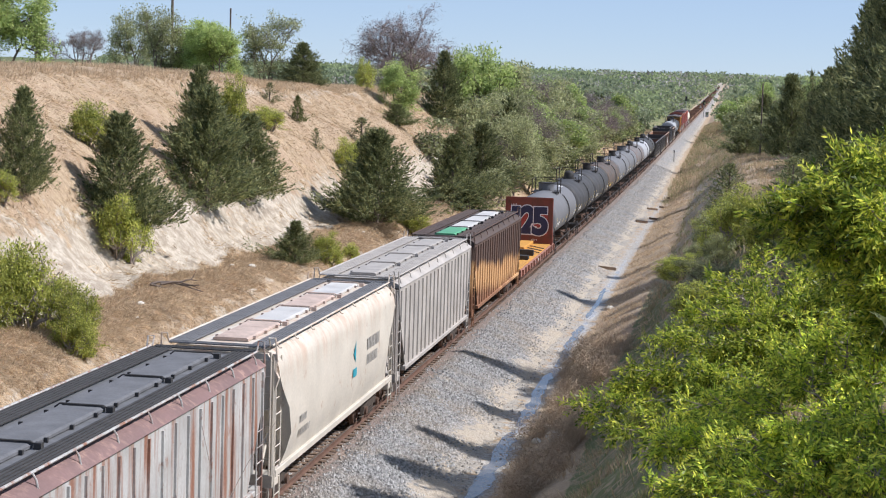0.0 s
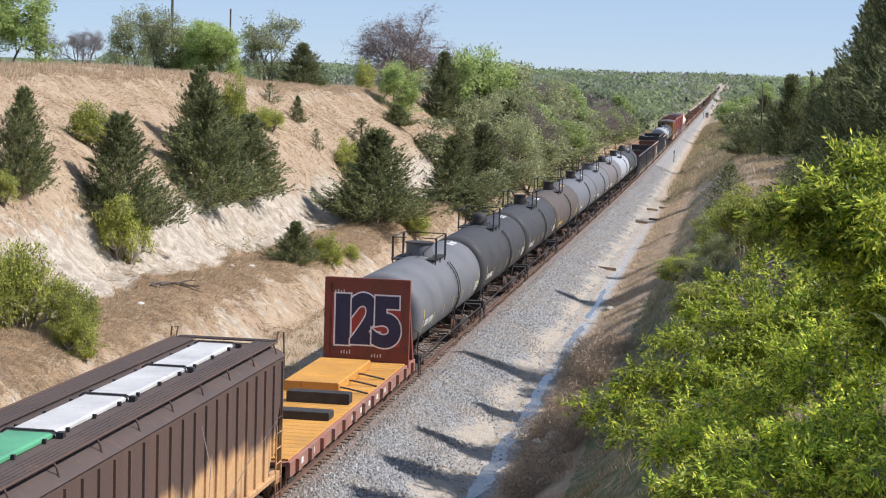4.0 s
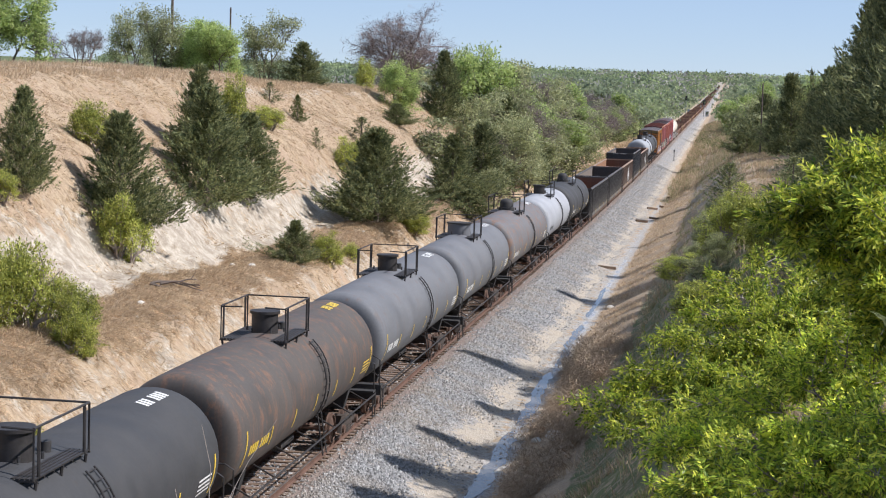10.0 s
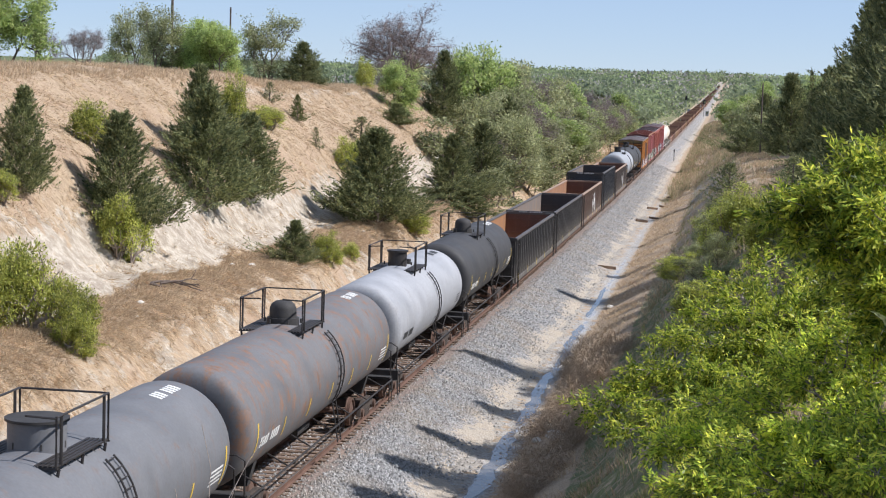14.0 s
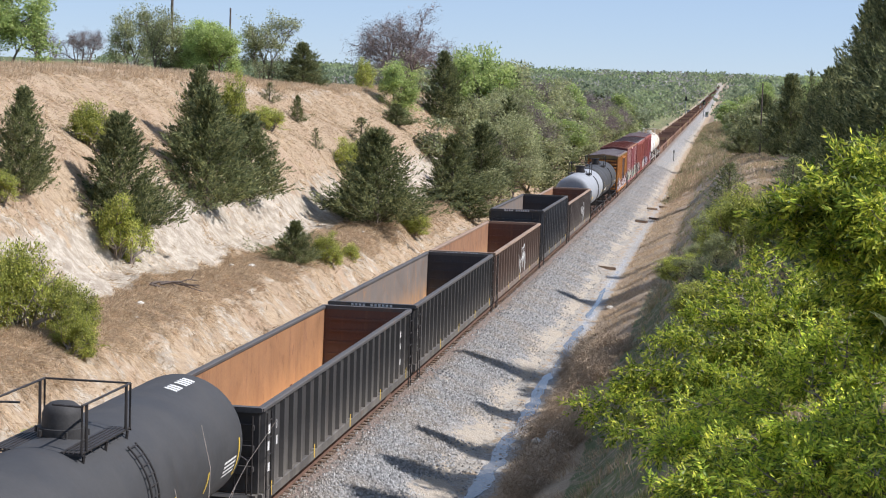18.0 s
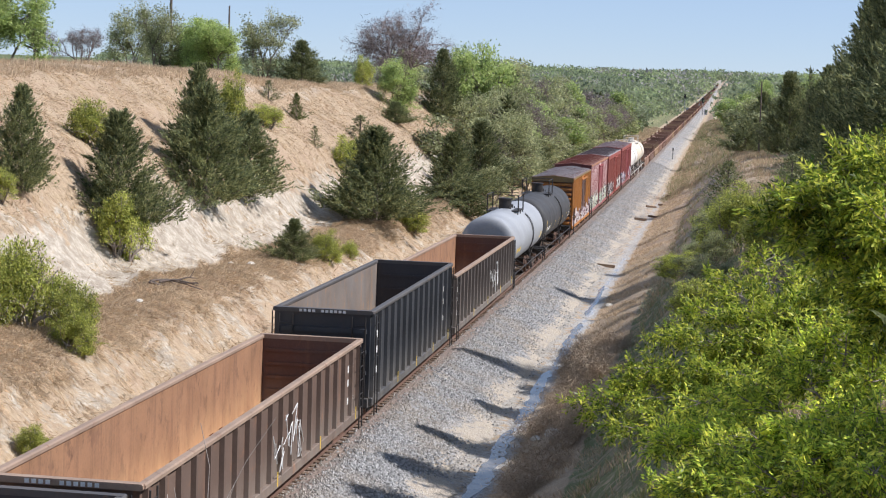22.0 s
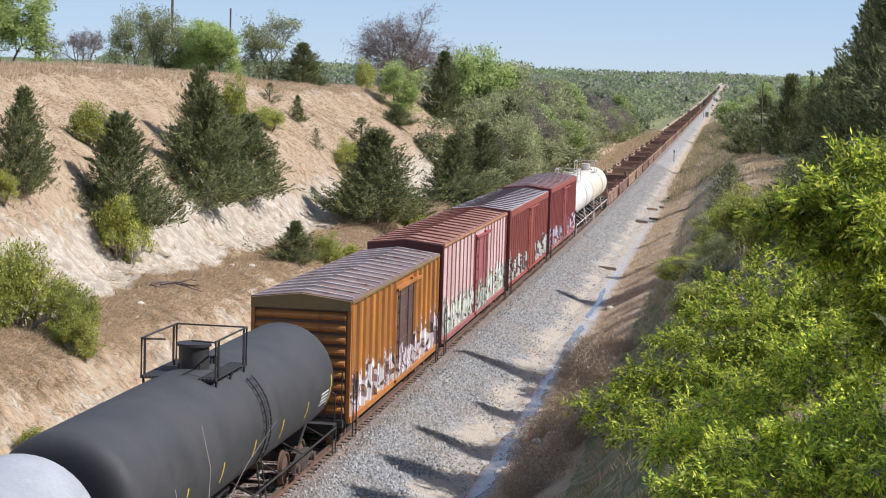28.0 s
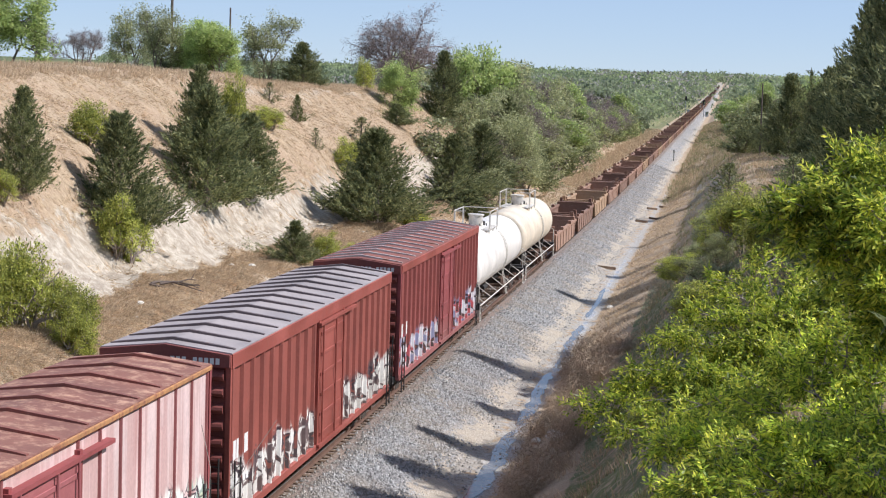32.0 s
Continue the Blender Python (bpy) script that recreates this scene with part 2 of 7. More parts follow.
# ---- ground ----
def ground_material():
    n = Nodes("land", 0.95)
    chalk, mud, green, gravel = n.attr("chalk"), n.attr("mud"), n.attr("green"), n.attr("gravel")
    big, mid, fine = n.noise(0.25, 5), n.noise(1.7, 6, 0.65), n.noise(9.0, 5, 0.7)
    straw = n.mix(n.ramp(mid, 0.3, 0.7), (0.32, 0.23, 0.148), (0.42, 0.31, 0.20))
    straw = n.mix(n.ramp(fine, 0.35, 0.7, 0.0, 0.6), straw, (0.49, 0.375, 0.25))
    wisps = n.noise((0.9, 5.5, 0.9), 7, 0.75, 0.6)
    straw = n.mix(n.ramp(wisps, 0.46, 0.62, 0.0, 0.7), straw, (0.52, 0.40, 0.265))
    straw = n.mix(n.ramp(n.noise((1.3, 8.0, 1.3), 7, 0.75, 0.8), 0.50, 0.68, 0.0, 0.6), straw, (0.25, 0.17, 0.105))
    straw = n.mix(n.ramp(big, 0.48, 0.68, 0.0, 0.6), straw, (0.39, 0.27, 0.18))
    rock = n.mix(n.ramp(mid, 0.35, 0.68), (0.34, 0.28, 0.21), (0.57, 0.50, 0.40))
    rock = n.mix(n.ramp(n.noise((1.2, 5.0, 1.2), 6, 0.7), 0.52, 0.72, 0.0, 0.65), rock, (0.31, 0.24, 0.17))
    rock = n.mix(n.ramp(n.noise((2.6, 13.0, 2.6), 6, 0.75), 0.50, 0.66, 0.0, 0.6), rock, (0.27, 0.215, 0.16))
    rock = n.tint(rock, n.shade(fine, 0.25))
    grass = n.mix(n.ramp(mid, 0.3, 0.7), (0.07, 0.10, 0.03), (0.15, 0.17, 0.06))
    c = n.mix(n.ramp(n.math('ADD', green, n.math('MULTIPLY', n.math('SUBTRACT', mid, 0.5), 0.9)), 0.4, 0.6), straw, grass)
    edge = n.math('ADD', chalk, n.math('MULTIPLY', n.math('SUBTRACT', n.noise(0.9, 8, 0.72), 0.5), 1.35))
    c = n.mix(n.ramp(edge, 0.42, 0.58), c, rock)
    stones = n.mix(n.cells(16.0), (0.26, 0.23, 0.19), (0.46, 0.42, 0.36))
    c = n.mix(n.ramp(n.math('ADD', gravel, n.math('MULTIPLY', n.math('SUBTRACT', mid, 0.5), 1.4)), 0.42, 0.62), c, stones)
    wet = n.mix(n.ramp(fine, 0.3, 0.65), (0.20, 0.17, 0.135), (0.50, 0.47, 0.43))
    m = n.ramp(n.math('ADD', mud, n.math('MULTIPLY', n.math('SUBTRACT', n.noise(1.2, 6), 0.5), 1.5)), 0.42, 0.58)
    c = n.mix(m, c, wet)
    # wettest mud: the pale blue-grey is reflected sky put into the colour
    sky_pool = n.ramp(n.math('ADD', mud, n.math('MULTIPLY', n.math('SUBTRACT', n.noise(0.8, 5), 0.5), 1.3)), 0.86, 0.95)
    c = n.mix(sky_pool, c, (0.50, 0.52, 0.55))
    n.bump(n.math('ADD', n.math('MULTIPLY', mid, 1.0), n.math('MULTIPLY', fine, 0.5)), 0.7, 0.16)
    return n.done(c, n.ramp(sky_pool, 0, 1, 0.92, 0.22))


SURFACE = []


def surface(off, y):
    """Height of the finished ground, with its rills and hummocks."""
    offs, ys, Z = SURFACE
    i = np.clip(np.searchsorted(ys, y) - 1, 0, len(ys) - 2)
    j = np.clip(np.searchsorted(offs, off) - 1, 0, len(offs) - 2)
    fy, fo = (y - ys[i]) / (ys[i + 1] - ys[i]), (off - offs[j]) / (offs[j + 1] - offs[j])
    return (Z[i, j] * (1 - fo) + Z[i, j + 1] * fo) * (1 - fy) + (Z[i + 1, j] * (1 - fo) + Z[i + 1, j + 1] * fo) * fy


def build_ground():
    offs = np.unique(np.concatenate([np.geomspace(28.2, 2400, 46) * -1, np.arange(-28.2, -4.4, 0.28), np.arange(-4.4, 4.2, 0.8), np.arange(4.2, 15.6, 0.28), np.geomspace(15.6, 2400, 40)]))
    ys = np.unique(np.concatenate([np.arange(-120, 25, 5.0), np.arange(25, 165, 0.42), np.arange(165, 290, 0.9), np.geomspace(290, 4400, 90)]))
    O, Y = np.meshgrid(offs, ys)
    Z = land(O, Y)
    chalk = np.interp(O, [-20.9, -19.2, -17.1, -15.4, -14.2, -13.3, -11.2, -10.3, -8.7, -7.8], [0.02, 0.25, 0.62, 0.82, 0.70, 0.08, 0.02, 0.45, 0.45, 0.05])
    chalk *= np.clip(bank_left(Y) / 7.0, 0, 1) * np.where(O > -12, np.clip((205 - Y) / 60, 0, 1), 1)
    top = np.clip(1 - np.abs(O + 25.9) / 2.3, 0, 1) * np.clip((Y - 105) / 20, 0, 1) * np.clip((280 - Y) / 45, 0, 1)
    chalk = np.maximum(chalk, 0.55 * top)
    chalk[O > 4] = 0.06
    # little chalk on the near right bank, partly to darken it like shade
    chalk = np.where((O > 8.3) & (O < 14.7), np.interp(Y, [30, 60, 85, 190, 240], [0.12, 0.16, 0.34, 0.6, 0.1]) * np.interp(O, [8.3, 9.2, 13.2, 14.7], [0.5, 1, 1, 0.3]), chalk)
    # erosion: rills that run down the chalk, ledges across it
    rng = np.random.default_rng(3)
    g = grid_noise(*O.shape, 11, (9, 4, 2), 0.6)
    rill = np.abs(grid_noise(len(ys), 14, 12, (6, 3, 1.5), 0.7))[:, np.clip(((offs + 28) / 2).astype(int), 0, 13)]
    steep = np.interp(O, [-27.4, -24.2, -19, -13.9, -13.1, -11, -10.1, -8.4, -7.4], [0, 0.22, 0.8, 1, 0, 0, 0.7, 0.7, 0])
    near = np.clip((350 - Y) / 70, 0, 1)
    Z = Z + near * (steep * (0.22 * g - np.where(O < -18.5, 0.10, 0.36) * rill) + 0.10 * np.clip((np.abs(O) - 5.5) / 2, 0, 1) * g)
    SURFACE.extend((offs, ys, Z))
    X = O + track_x(Y)
    verts = np.stack([X, Y, Z], -1).reshape(-1, 3)
    r, c = O.shape
    i = (np.arange(r - 1)[:, None] * c + np.arange(c - 1)).ravel()
    ob = raw("ground", verts, np.stack([i, i + 1, i + c + 1, i + c], -1), ground_material(), smooth=True)
    mud = np.interp(O, [4.2, 4.9, 5.35, 5.8, 6.2], [0.15, 0.5, 1.0, 0.45, 0.0]) * np.interp(Y, [110, 200, 305], [1, 0.6, 0.25])
    gravel = np.interp(O, [-6.3, -4.6, 4.2, 5.0, 5.6], [0, 1, 0.9, 0.4, 0.1]) * np.interp(Y, [170, 300], [1, 0.6])
    green = np.where(O < -34, 0.62, 0.06) + np.where(O > 16, 0.35, 0) + np.clip((Y - 228) / 190, 0, 1) * 0.5 * (np.abs(O) > 6)
    # right bank greener at its near end, which also paints shade into it
    green = np.where((O > 5.9) & (O < 16), np.where(O > 8.3, np.interp(Y, [90, 130], [0.55, 0.25]), np.interp(Y, [60, 90], [0.12, 0.27])), green)
    for key, a in (("chalk", chalk), ("mud", mud), ("gravel", gravel), ("green", green)):
        ob.data.attributes.new(key, 'FLOAT', 'POINT').data.foreach_set("value", a.astype(np.float32).ravel())
    return tagged(ob, "dry grassy railway cutting with bare white chalk banks", "ground", kind="structure")


build_ground()


# ---- track ----
def stone_material():
    n = Nodes("ballast_stone", 0.9)
    r = n.island()
    c = n.mix(r, (0.12, 0.118, 0.115), (0.48, 0.47, 0.455))
    c = n.mix(n.ramp(n.noise(0.35, 5), 0.42, 0.62, 0.0, 0.45), c, (0.36, 0.29, 0.21))
    return n.done(n.tint(c, n.shade(n.noise(40, 2), 0.25)))


def bed_material():
    n = Nodes("ballast_bed", 0.95)
    c = n.mix(n.cells(14.0), (0.11, 0.108, 0.106), (0.43, 0.42, 0.405))
    c = n.mix(n.ramp(n.noise(0.5, 6), 0.45, 0.65, 0.0, 0.5), c, (0.37, 0.30, 0.22))
    sandy = n.math('ADD', n.axis(0), n.math('MULTIPLY', n.math('SUBTRACT', n.noise((1.5, 0.8, 1.5), 7, 0.72), 0.5), 6.0))
    c = n.mix(n.ramp(sandy, 3.5, 4.1, 0.0, 0.7), c, (0.48, 0.40, 0.30))
    rusty = n.ramp(n.math('ADD', n.math('ABSOLUTE', n.axis(0)), n.math('MULTIPLY', n.noise(1.1, 5), 0.7)), 1.55, 2.3, 0.65, 0.0)
    c = n.mix(rusty, c, (0.25, 0.165, 0.12))
    c = n.tint(c, n.shade(n.noise(26.0, 3), 0.3))
    n.bump(n.cells(14.0, "Distance"), 0.9, 0.05)
    return n.done(c)


RAIL = plain("rail_rust", (0.13, 0.072, 0.05), 0.8, 0.1, 0.3, 2.0)
HEADST = plain("rail_head", (0.42, 0.36, 0.32), 0.38, 0.8, 0.2, 2.0)
TIE = plain("tie_timber", (0.16, 0.105, 0.07), 0.9, 0.0, 0.35, 4.0, 0.4)

BED = [(-4.8, -1.04), (-3.1, -0.5), (-1.75, -0.165), (-1.06, -0.155), (-0.97, -0.20), (0.97, -0.20), (1.06, -0.155), (1.75, -0.165), (3.1, -0.62), (4.35, -1.11)]
TRACK_Y = np.unique(np.concatenate([np.arange(-60, 260, 1.0), np.geomspace(260, 3400, 130)]))


def along(profile, closed=True):
    """A profile of (offset, height) swept along the track."""
    ys = TRACK_Y
    pts = np.array([[(track_x(y) + o, y, track_z(y) + z) for o, z in profile] for y in ys])
    n = len(profile)
    i = (np.arange(len(ys) - 1)[:, None] * n + np.arange(n if closed else n - 1)).ravel()
    j = np.where((i + 1) % n == 0, i + 1 - n, i + 1) if closed else i + 1
    return pts.reshape(-1, 3), np.stack([i, j, j + n, i + n], -1)


def build_track():
    v, f = along(BED, False)
    k = len(BED)
    for col, side in ((0, -1), (k - 1, 1)):
        v[col::k, 0] += side * 0.35 * wave(TRACK_Y, 0 * TRACK_Y, 0.8, 3) + side * 0.3 * wave(TRACK_Y, 0 * TRACK_Y, 2.3, 4)
    bed = tagged(raw("ballast_bed", v, f, bed_material(), smooth=False), "grey crushed stone ballast bed under the track", "ballast", kind="structure")
    track = thing("railway_track", "rusty steel rails on dark timber ties", "railway track")
    track["kind"] = "structure"
    for s in (-1, 1):
        c = s * 0.7525
        v, f = along([(c - 0.07, -0.172), (c + 0.07, -0.172), (c + 0.07, -0.155), (c + 0.012, -0.13), (c + 0.012, -0.04), (c + 0.036, -0.028), (c + 0.036, -0.006),
                      (c - 0.036, -0.006), (c - 0.036, -0.028), (c - 0.012, -0.04), (c - 0.012, -0.13), (c - 0.07, -0.155)])
        raw("rail", v, f, RAIL, track)
        v, f = along([(c - 0.03, -0.006), (c + 0.03, -0.006), (c + 0.026, 0.0), (c - 0.026, 0.0)])
        raw("rail_head", v, f, HEADST, track)
    # ties: the near ones one by one, the far ones joined
    s = Shape().chamfer(-1.30, 1.30, -0.115, 0.115, -0.30, -0.172, 0.015)
    s.box(-0.87, -0.63, -0.09, 0.09, -0.174, -0.160).box(0.63, 0.87, -0.09, 0.09, -0.174, -0.160)
    tie = s.obj("tie", TIE, track)
    rng = np.random.default_rng(5)
    k, y = 0, 36.0
    far_v, far_f = [], []
    base = np.array([(x, yy, z) for z in (-0.3, -0.172) for yy in (-0.115, 0.115) for x in (-1.3, 1.3)])
    quad = np.array([(0, 2, 3, 1), (4, 5, 7, 6), (0, 1, 5, 4), (2, 6, 7, 3), (0, 4, 6, 2), (1, 3, 7, 5)])
    while y < 420:
        x, z = 0.0, float(track_z(y))
        if k < 280:
            o = tie if k == 0 else tie.copy()
            if k:
                scene.collection.objects.link(o)
            o.matrix_basis = pose(x + rng.normal(0, 0.03), y, z + rng.normal(0, 0.006), 0, 0, rng.normal(0, 0.5))
            k += 1
        else:
            far_f.append(quad + 8 * len(far_v))
            far_v.append(base + (x, y, z))
        y += 0.5 + rng.normal(0, 0.02)
    o = raw("far_ties", np.concatenate(far_v), np.concatenate(far_f), TIE, track)
    o["kind"] = "stuff"
    # loose stones over the bed, nearest stretch
    N = 62000
    off = np.where(rng.random(N) < 0.72, rng.uniform(1.2, 3.6, N) + rng.gamma(1.2, 0.35, N), rng.uniform(-4.6, 1.2, N))
    yy = 38 + 230 * rng.random(N) ** 2.3
    zz = np.interp(off, [p[0] for p in BED], [p[1] for p in BED]) + track_z(yy)
    keep = ~((np.abs(np.abs(off) - 0.7525) < 0.12))
    off, yy, zz = off[keep], yy[keep], zz[keep]
    N = len(off)
    size = rng.uniform(0.03, 0.07, N)
    oct_ = np.array([(1, 0, 0), (-1, 0, 0), (0, 1, 0), (0, -1, 0), (0, 0, 0.9), (0, 0, -0.6)], float)
    fac = np.array([(0, 2, 4), (2, 1, 4), (1, 3, 4), (3, 0, 4), (2, 0, 5), (1, 2, 5), (3, 1, 5), (0, 3, 5)])[:4]
    v = oct_[None] * size[:, None, None] * rng.uniform(0.6, 1.25, (N, 6, 3))
    a = rng.uniform(0, 6.28, N)
    ca, sa = np.cos(a)[:, None], np.sin(a)[:, None]
    v = np.stack([v[..., 0] * ca - v[..., 1] * sa, v[..., 0] * sa + v[..., 1] * ca, v[..., 2]], -1)
    v += np.stack([off + track_x(yy), yy, zz + 0.01], -1)[:, None]
    f = fac[None] + (np.arange(N) * 6)[:, None, None]
    tagged(raw("ballast_stones", v.reshape(-1, 3), f.reshape(-1, 3), stone_material()), "loose angular grey ballast stones beside the rails", "stones", kind="stuff")


build_track()


def puddles():
    """Shallow standing water along the ditch, in uneven pools."""
    n = Nodes("ditch_water", 0.07)
    n.bump(n.noise(3.0, 3), 0.06, 0.01)
    n.bsdf.inputs["Specular IOR Level"].default_value = 0.6
    water = n.done(n.mix(n.ramp(n.noise(1.3, 5), 0.4, 0.6), (0.10, 0.09, 0.075), (0.20, 0.18, 0.15)))
    for a, b, w in ((40.0, 47.5, 0.20), (49.5, 60.5, 0.30), (61.5, 74.0, 0.26), (75.5, 90.0, 0.20), (93.0, 108.0, 0.14)):
        ys = np.arange(a, b + 0.01, 0.12)
        taper = np.sqrt(np.clip(np.minimum(ys - a, b - ys) / 1.6, 0, 1))
        mid = 5.22 + 0.12 * wave(ys, 0 * ys, 0.55, 6)
        lo = mid - taper * w * (1 + 0.35 * wave(ys, 0 * ys, 1.7, 2) + 0.3 * wave(ys, 0 * ys, 4.3, 5))
        hi = mid + taper * w * (1 + 0.35 * wave(ys, 0 * ys, 2.1, 3) + 0.3 * wave(ys, 0 * ys, 5.1, 8))
        z = track_z(ys) - 1.165
        v = np.stack([np.stack([lo, ys, z], -1), np.stack([hi, ys, z], -1)], 1).reshape(-1, 3)
        i = 2 * np.arange(len(ys) - 1)
        tagged(raw("water", v, np.stack([i, i + 1, i + 3, i + 2], -1), water), "shallow muddy water standing in the ditch", "puddle", kind="structure")


puddles()

# ---- rolling stock ----
STEEL = plain("truck_steel", (0.075, 0.058, 0.048), 0.75, 0.2, 0.35, 5.0, 0.3)
WHEEL = plain("wheel_steel", (0.16, 0.10, 0.075), 0.6, 0.4, 0.3, 6.0)
TREAD = plain("wheel_tread", (0.45, 0.43, 0.42), 0.3, 0.9, 0.15, 6.0)
DARK = plain("dark_underframe", (0.045, 0.042, 0.04), 0.75, 0.1, 0.3, 3.0)
BLACKRAIL = plain("black_railing", (0.04, 0.035, 0.033), 0.6, 0.2, 0.35, 5.0)
WHITEMARK = plain("white_marking", (0.74, 0.73, 0.70), 0.6, 0.0, 0.12, 4.0)
YELLOWMARK = plain("yellow_marking", (0.75, 0.52, 0.06), 0.5, 0.0, 0.12, 4.0)
BLACKMARK = plain("black_marking", (0.05, 0.05, 0.05), 0.6, 0.0, 0.12, 4.0)
CHROME = plain("bare_metal", (0.5, 0.5, 0.5), 0.35, 0.9, 0.15, 5.0)


def bars(parent, x, y, z, widths, h, material, flip=1, tilt=0.0, face=0.004):
    """Writing too small to read, as plain bars on the side x (a plane across x)."""
    s = Shape()
    for w in widths:
        if w > 0:
            x1 = x + face
            s.add([(x1, y, z), (x1, y + w, z), (x1 + tilt, y + w, z + h), (x1 + tilt, y, z + h)], [(0, 1, 2, 3)])
        y += abs(w) + 0.05
    return s.obj("lettering", material, parent)


_made = {}


def truck(parent, y, name="truck"):
    """A two-axle truck: bolster, two side frames, springs, two wheelsets."""
    if "truck" not in _made:
        root = Shape().chamfer(-1.0, 1.0, -0.18, 0.18, 0.46, 0.72, 0.04)
        root.rod((0, 0, 0.72), (0, 0, 0.86), 0.22, 14)
        root = root.obj("truck", STEEL)
        frame_p = [(-1.10, 0.36), (-0.98, 0.60), (-0.72, 0.66), (-0.42, 0.80), (0.42, 0.80), (0.72, 0.66), (0.98, 0.60), (1.10, 0.36), (0.80, 0.34), (0.66, 0.47),
                   (0.42, 0.47), (0.34, 0.24), (-0.34, 0.24), (-0.42, 0.47), (-0.66, 0.47), (-0.80, 0.34)]
        for sx in (-1, 1):
            s = Shape().slab(frame_p, sx * 1.06 - 0.07, sx * 1.06 + 0.07)
            s.obj("side_frame", STEEL, root, bevel=0.015)
            sp = Shape()
            for q in (-0.2, 0, 0.2):
                for i in range(3):
                    sp.rod((sx * 1.06, q, 0.29 + i * 0.075), (sx * 1.06, q, 0.335 + i * 0.075), 0.085, 7)
            sp.obj("spring", STEEL, root)
            for q in (-0.89, 0.89):
                Shape().rod((sx * 1.10, q, 0.46), (sx * 1.20, q, 0.46), 0.13, 14).obj("bearing_cap", WHEEL, root, 40)
        for q in (-0.89, 0.89):
            s = Shape().rod((-1.1, 0, 0), (1.1, 0, 0), 0.075, 10)
            for sx in (-1, 1):
                prof = [(0.70, 0.10), (0.715, 0.38), (0.685, 0.41), (0.685, 0.485), (0.715, 0.482), (0.725, 0.457), (0.82, 0.452), (0.82, 0.40), (0.765, 0.37), (0.84, 0.10)]
                rings = [[(sx * a, r * math.cos(t), r * math.sin(t)) for a, r in prof] for t in (2 * math.pi * j / 18 for j in range(18))]
                rings.append(rings[0])
                s.loft(rings, caps=False)
            ws = s.obj("wheelset", WHEEL, root, 35)
            ws.location = (0, q, 0.457)
        _made["truck"] = root
        t = root
    else:
        t = copy_thing(_made["truck"], Matrix.Identity(4))
    t.parent = parent
    t.matrix_basis = pose(0, y, 0)
    return t


def coupler(parent, y, d):
    """A knuckle coupler that reaches from the end sill at y in the direction d (1 or -1)."""
    s = Shape().box(-0.09, 0.09, min(y, y + d * 0.45), max(y, y + d * 0.45), 0.78, 0.98)
    s.box(-0.15, 0.12, min(y + d * 0.38, y + d * 0.62), max(y + d * 0.38, y + d * 0.62), 0.72, 1.02)
    return s.obj("coupler", STEEL, parent, bevel=0.03)


def ladder(parent, x, y0, y1, z0, z1, n, material, name="ladder"):
    """An upright ladder in the plane x, rungs from y0 to y1."""
    s = Shape().tube([(x, y0, z0), (x, y0, z1)], 0.022).tube([(x, y1, z0), (x, y1, z1)], 0.022)
    for i in range(n):
        z = z0 + (z1 - z0) * (i + 0.5) / n
        s.tube([(x, y0, z), (x, y1, z)], 0.014)
    return s.obj(name, material, parent)


def end_ladder(parent, y, x0, x1, z0, z1, n, material):
    s = Shape().tube([(x0, y, z0), (x0, y, z1)], 0.022).tube([(x1, y, z0), (x1, y, z1)], 0.022)
    for i in range(n):
        z = z0 + (z1 - z0) * (i + 0.5) / n
        s.tube([(x0, y, z), (x1, y, z)], 0.014)
    return s.obj("ladder", material, parent)


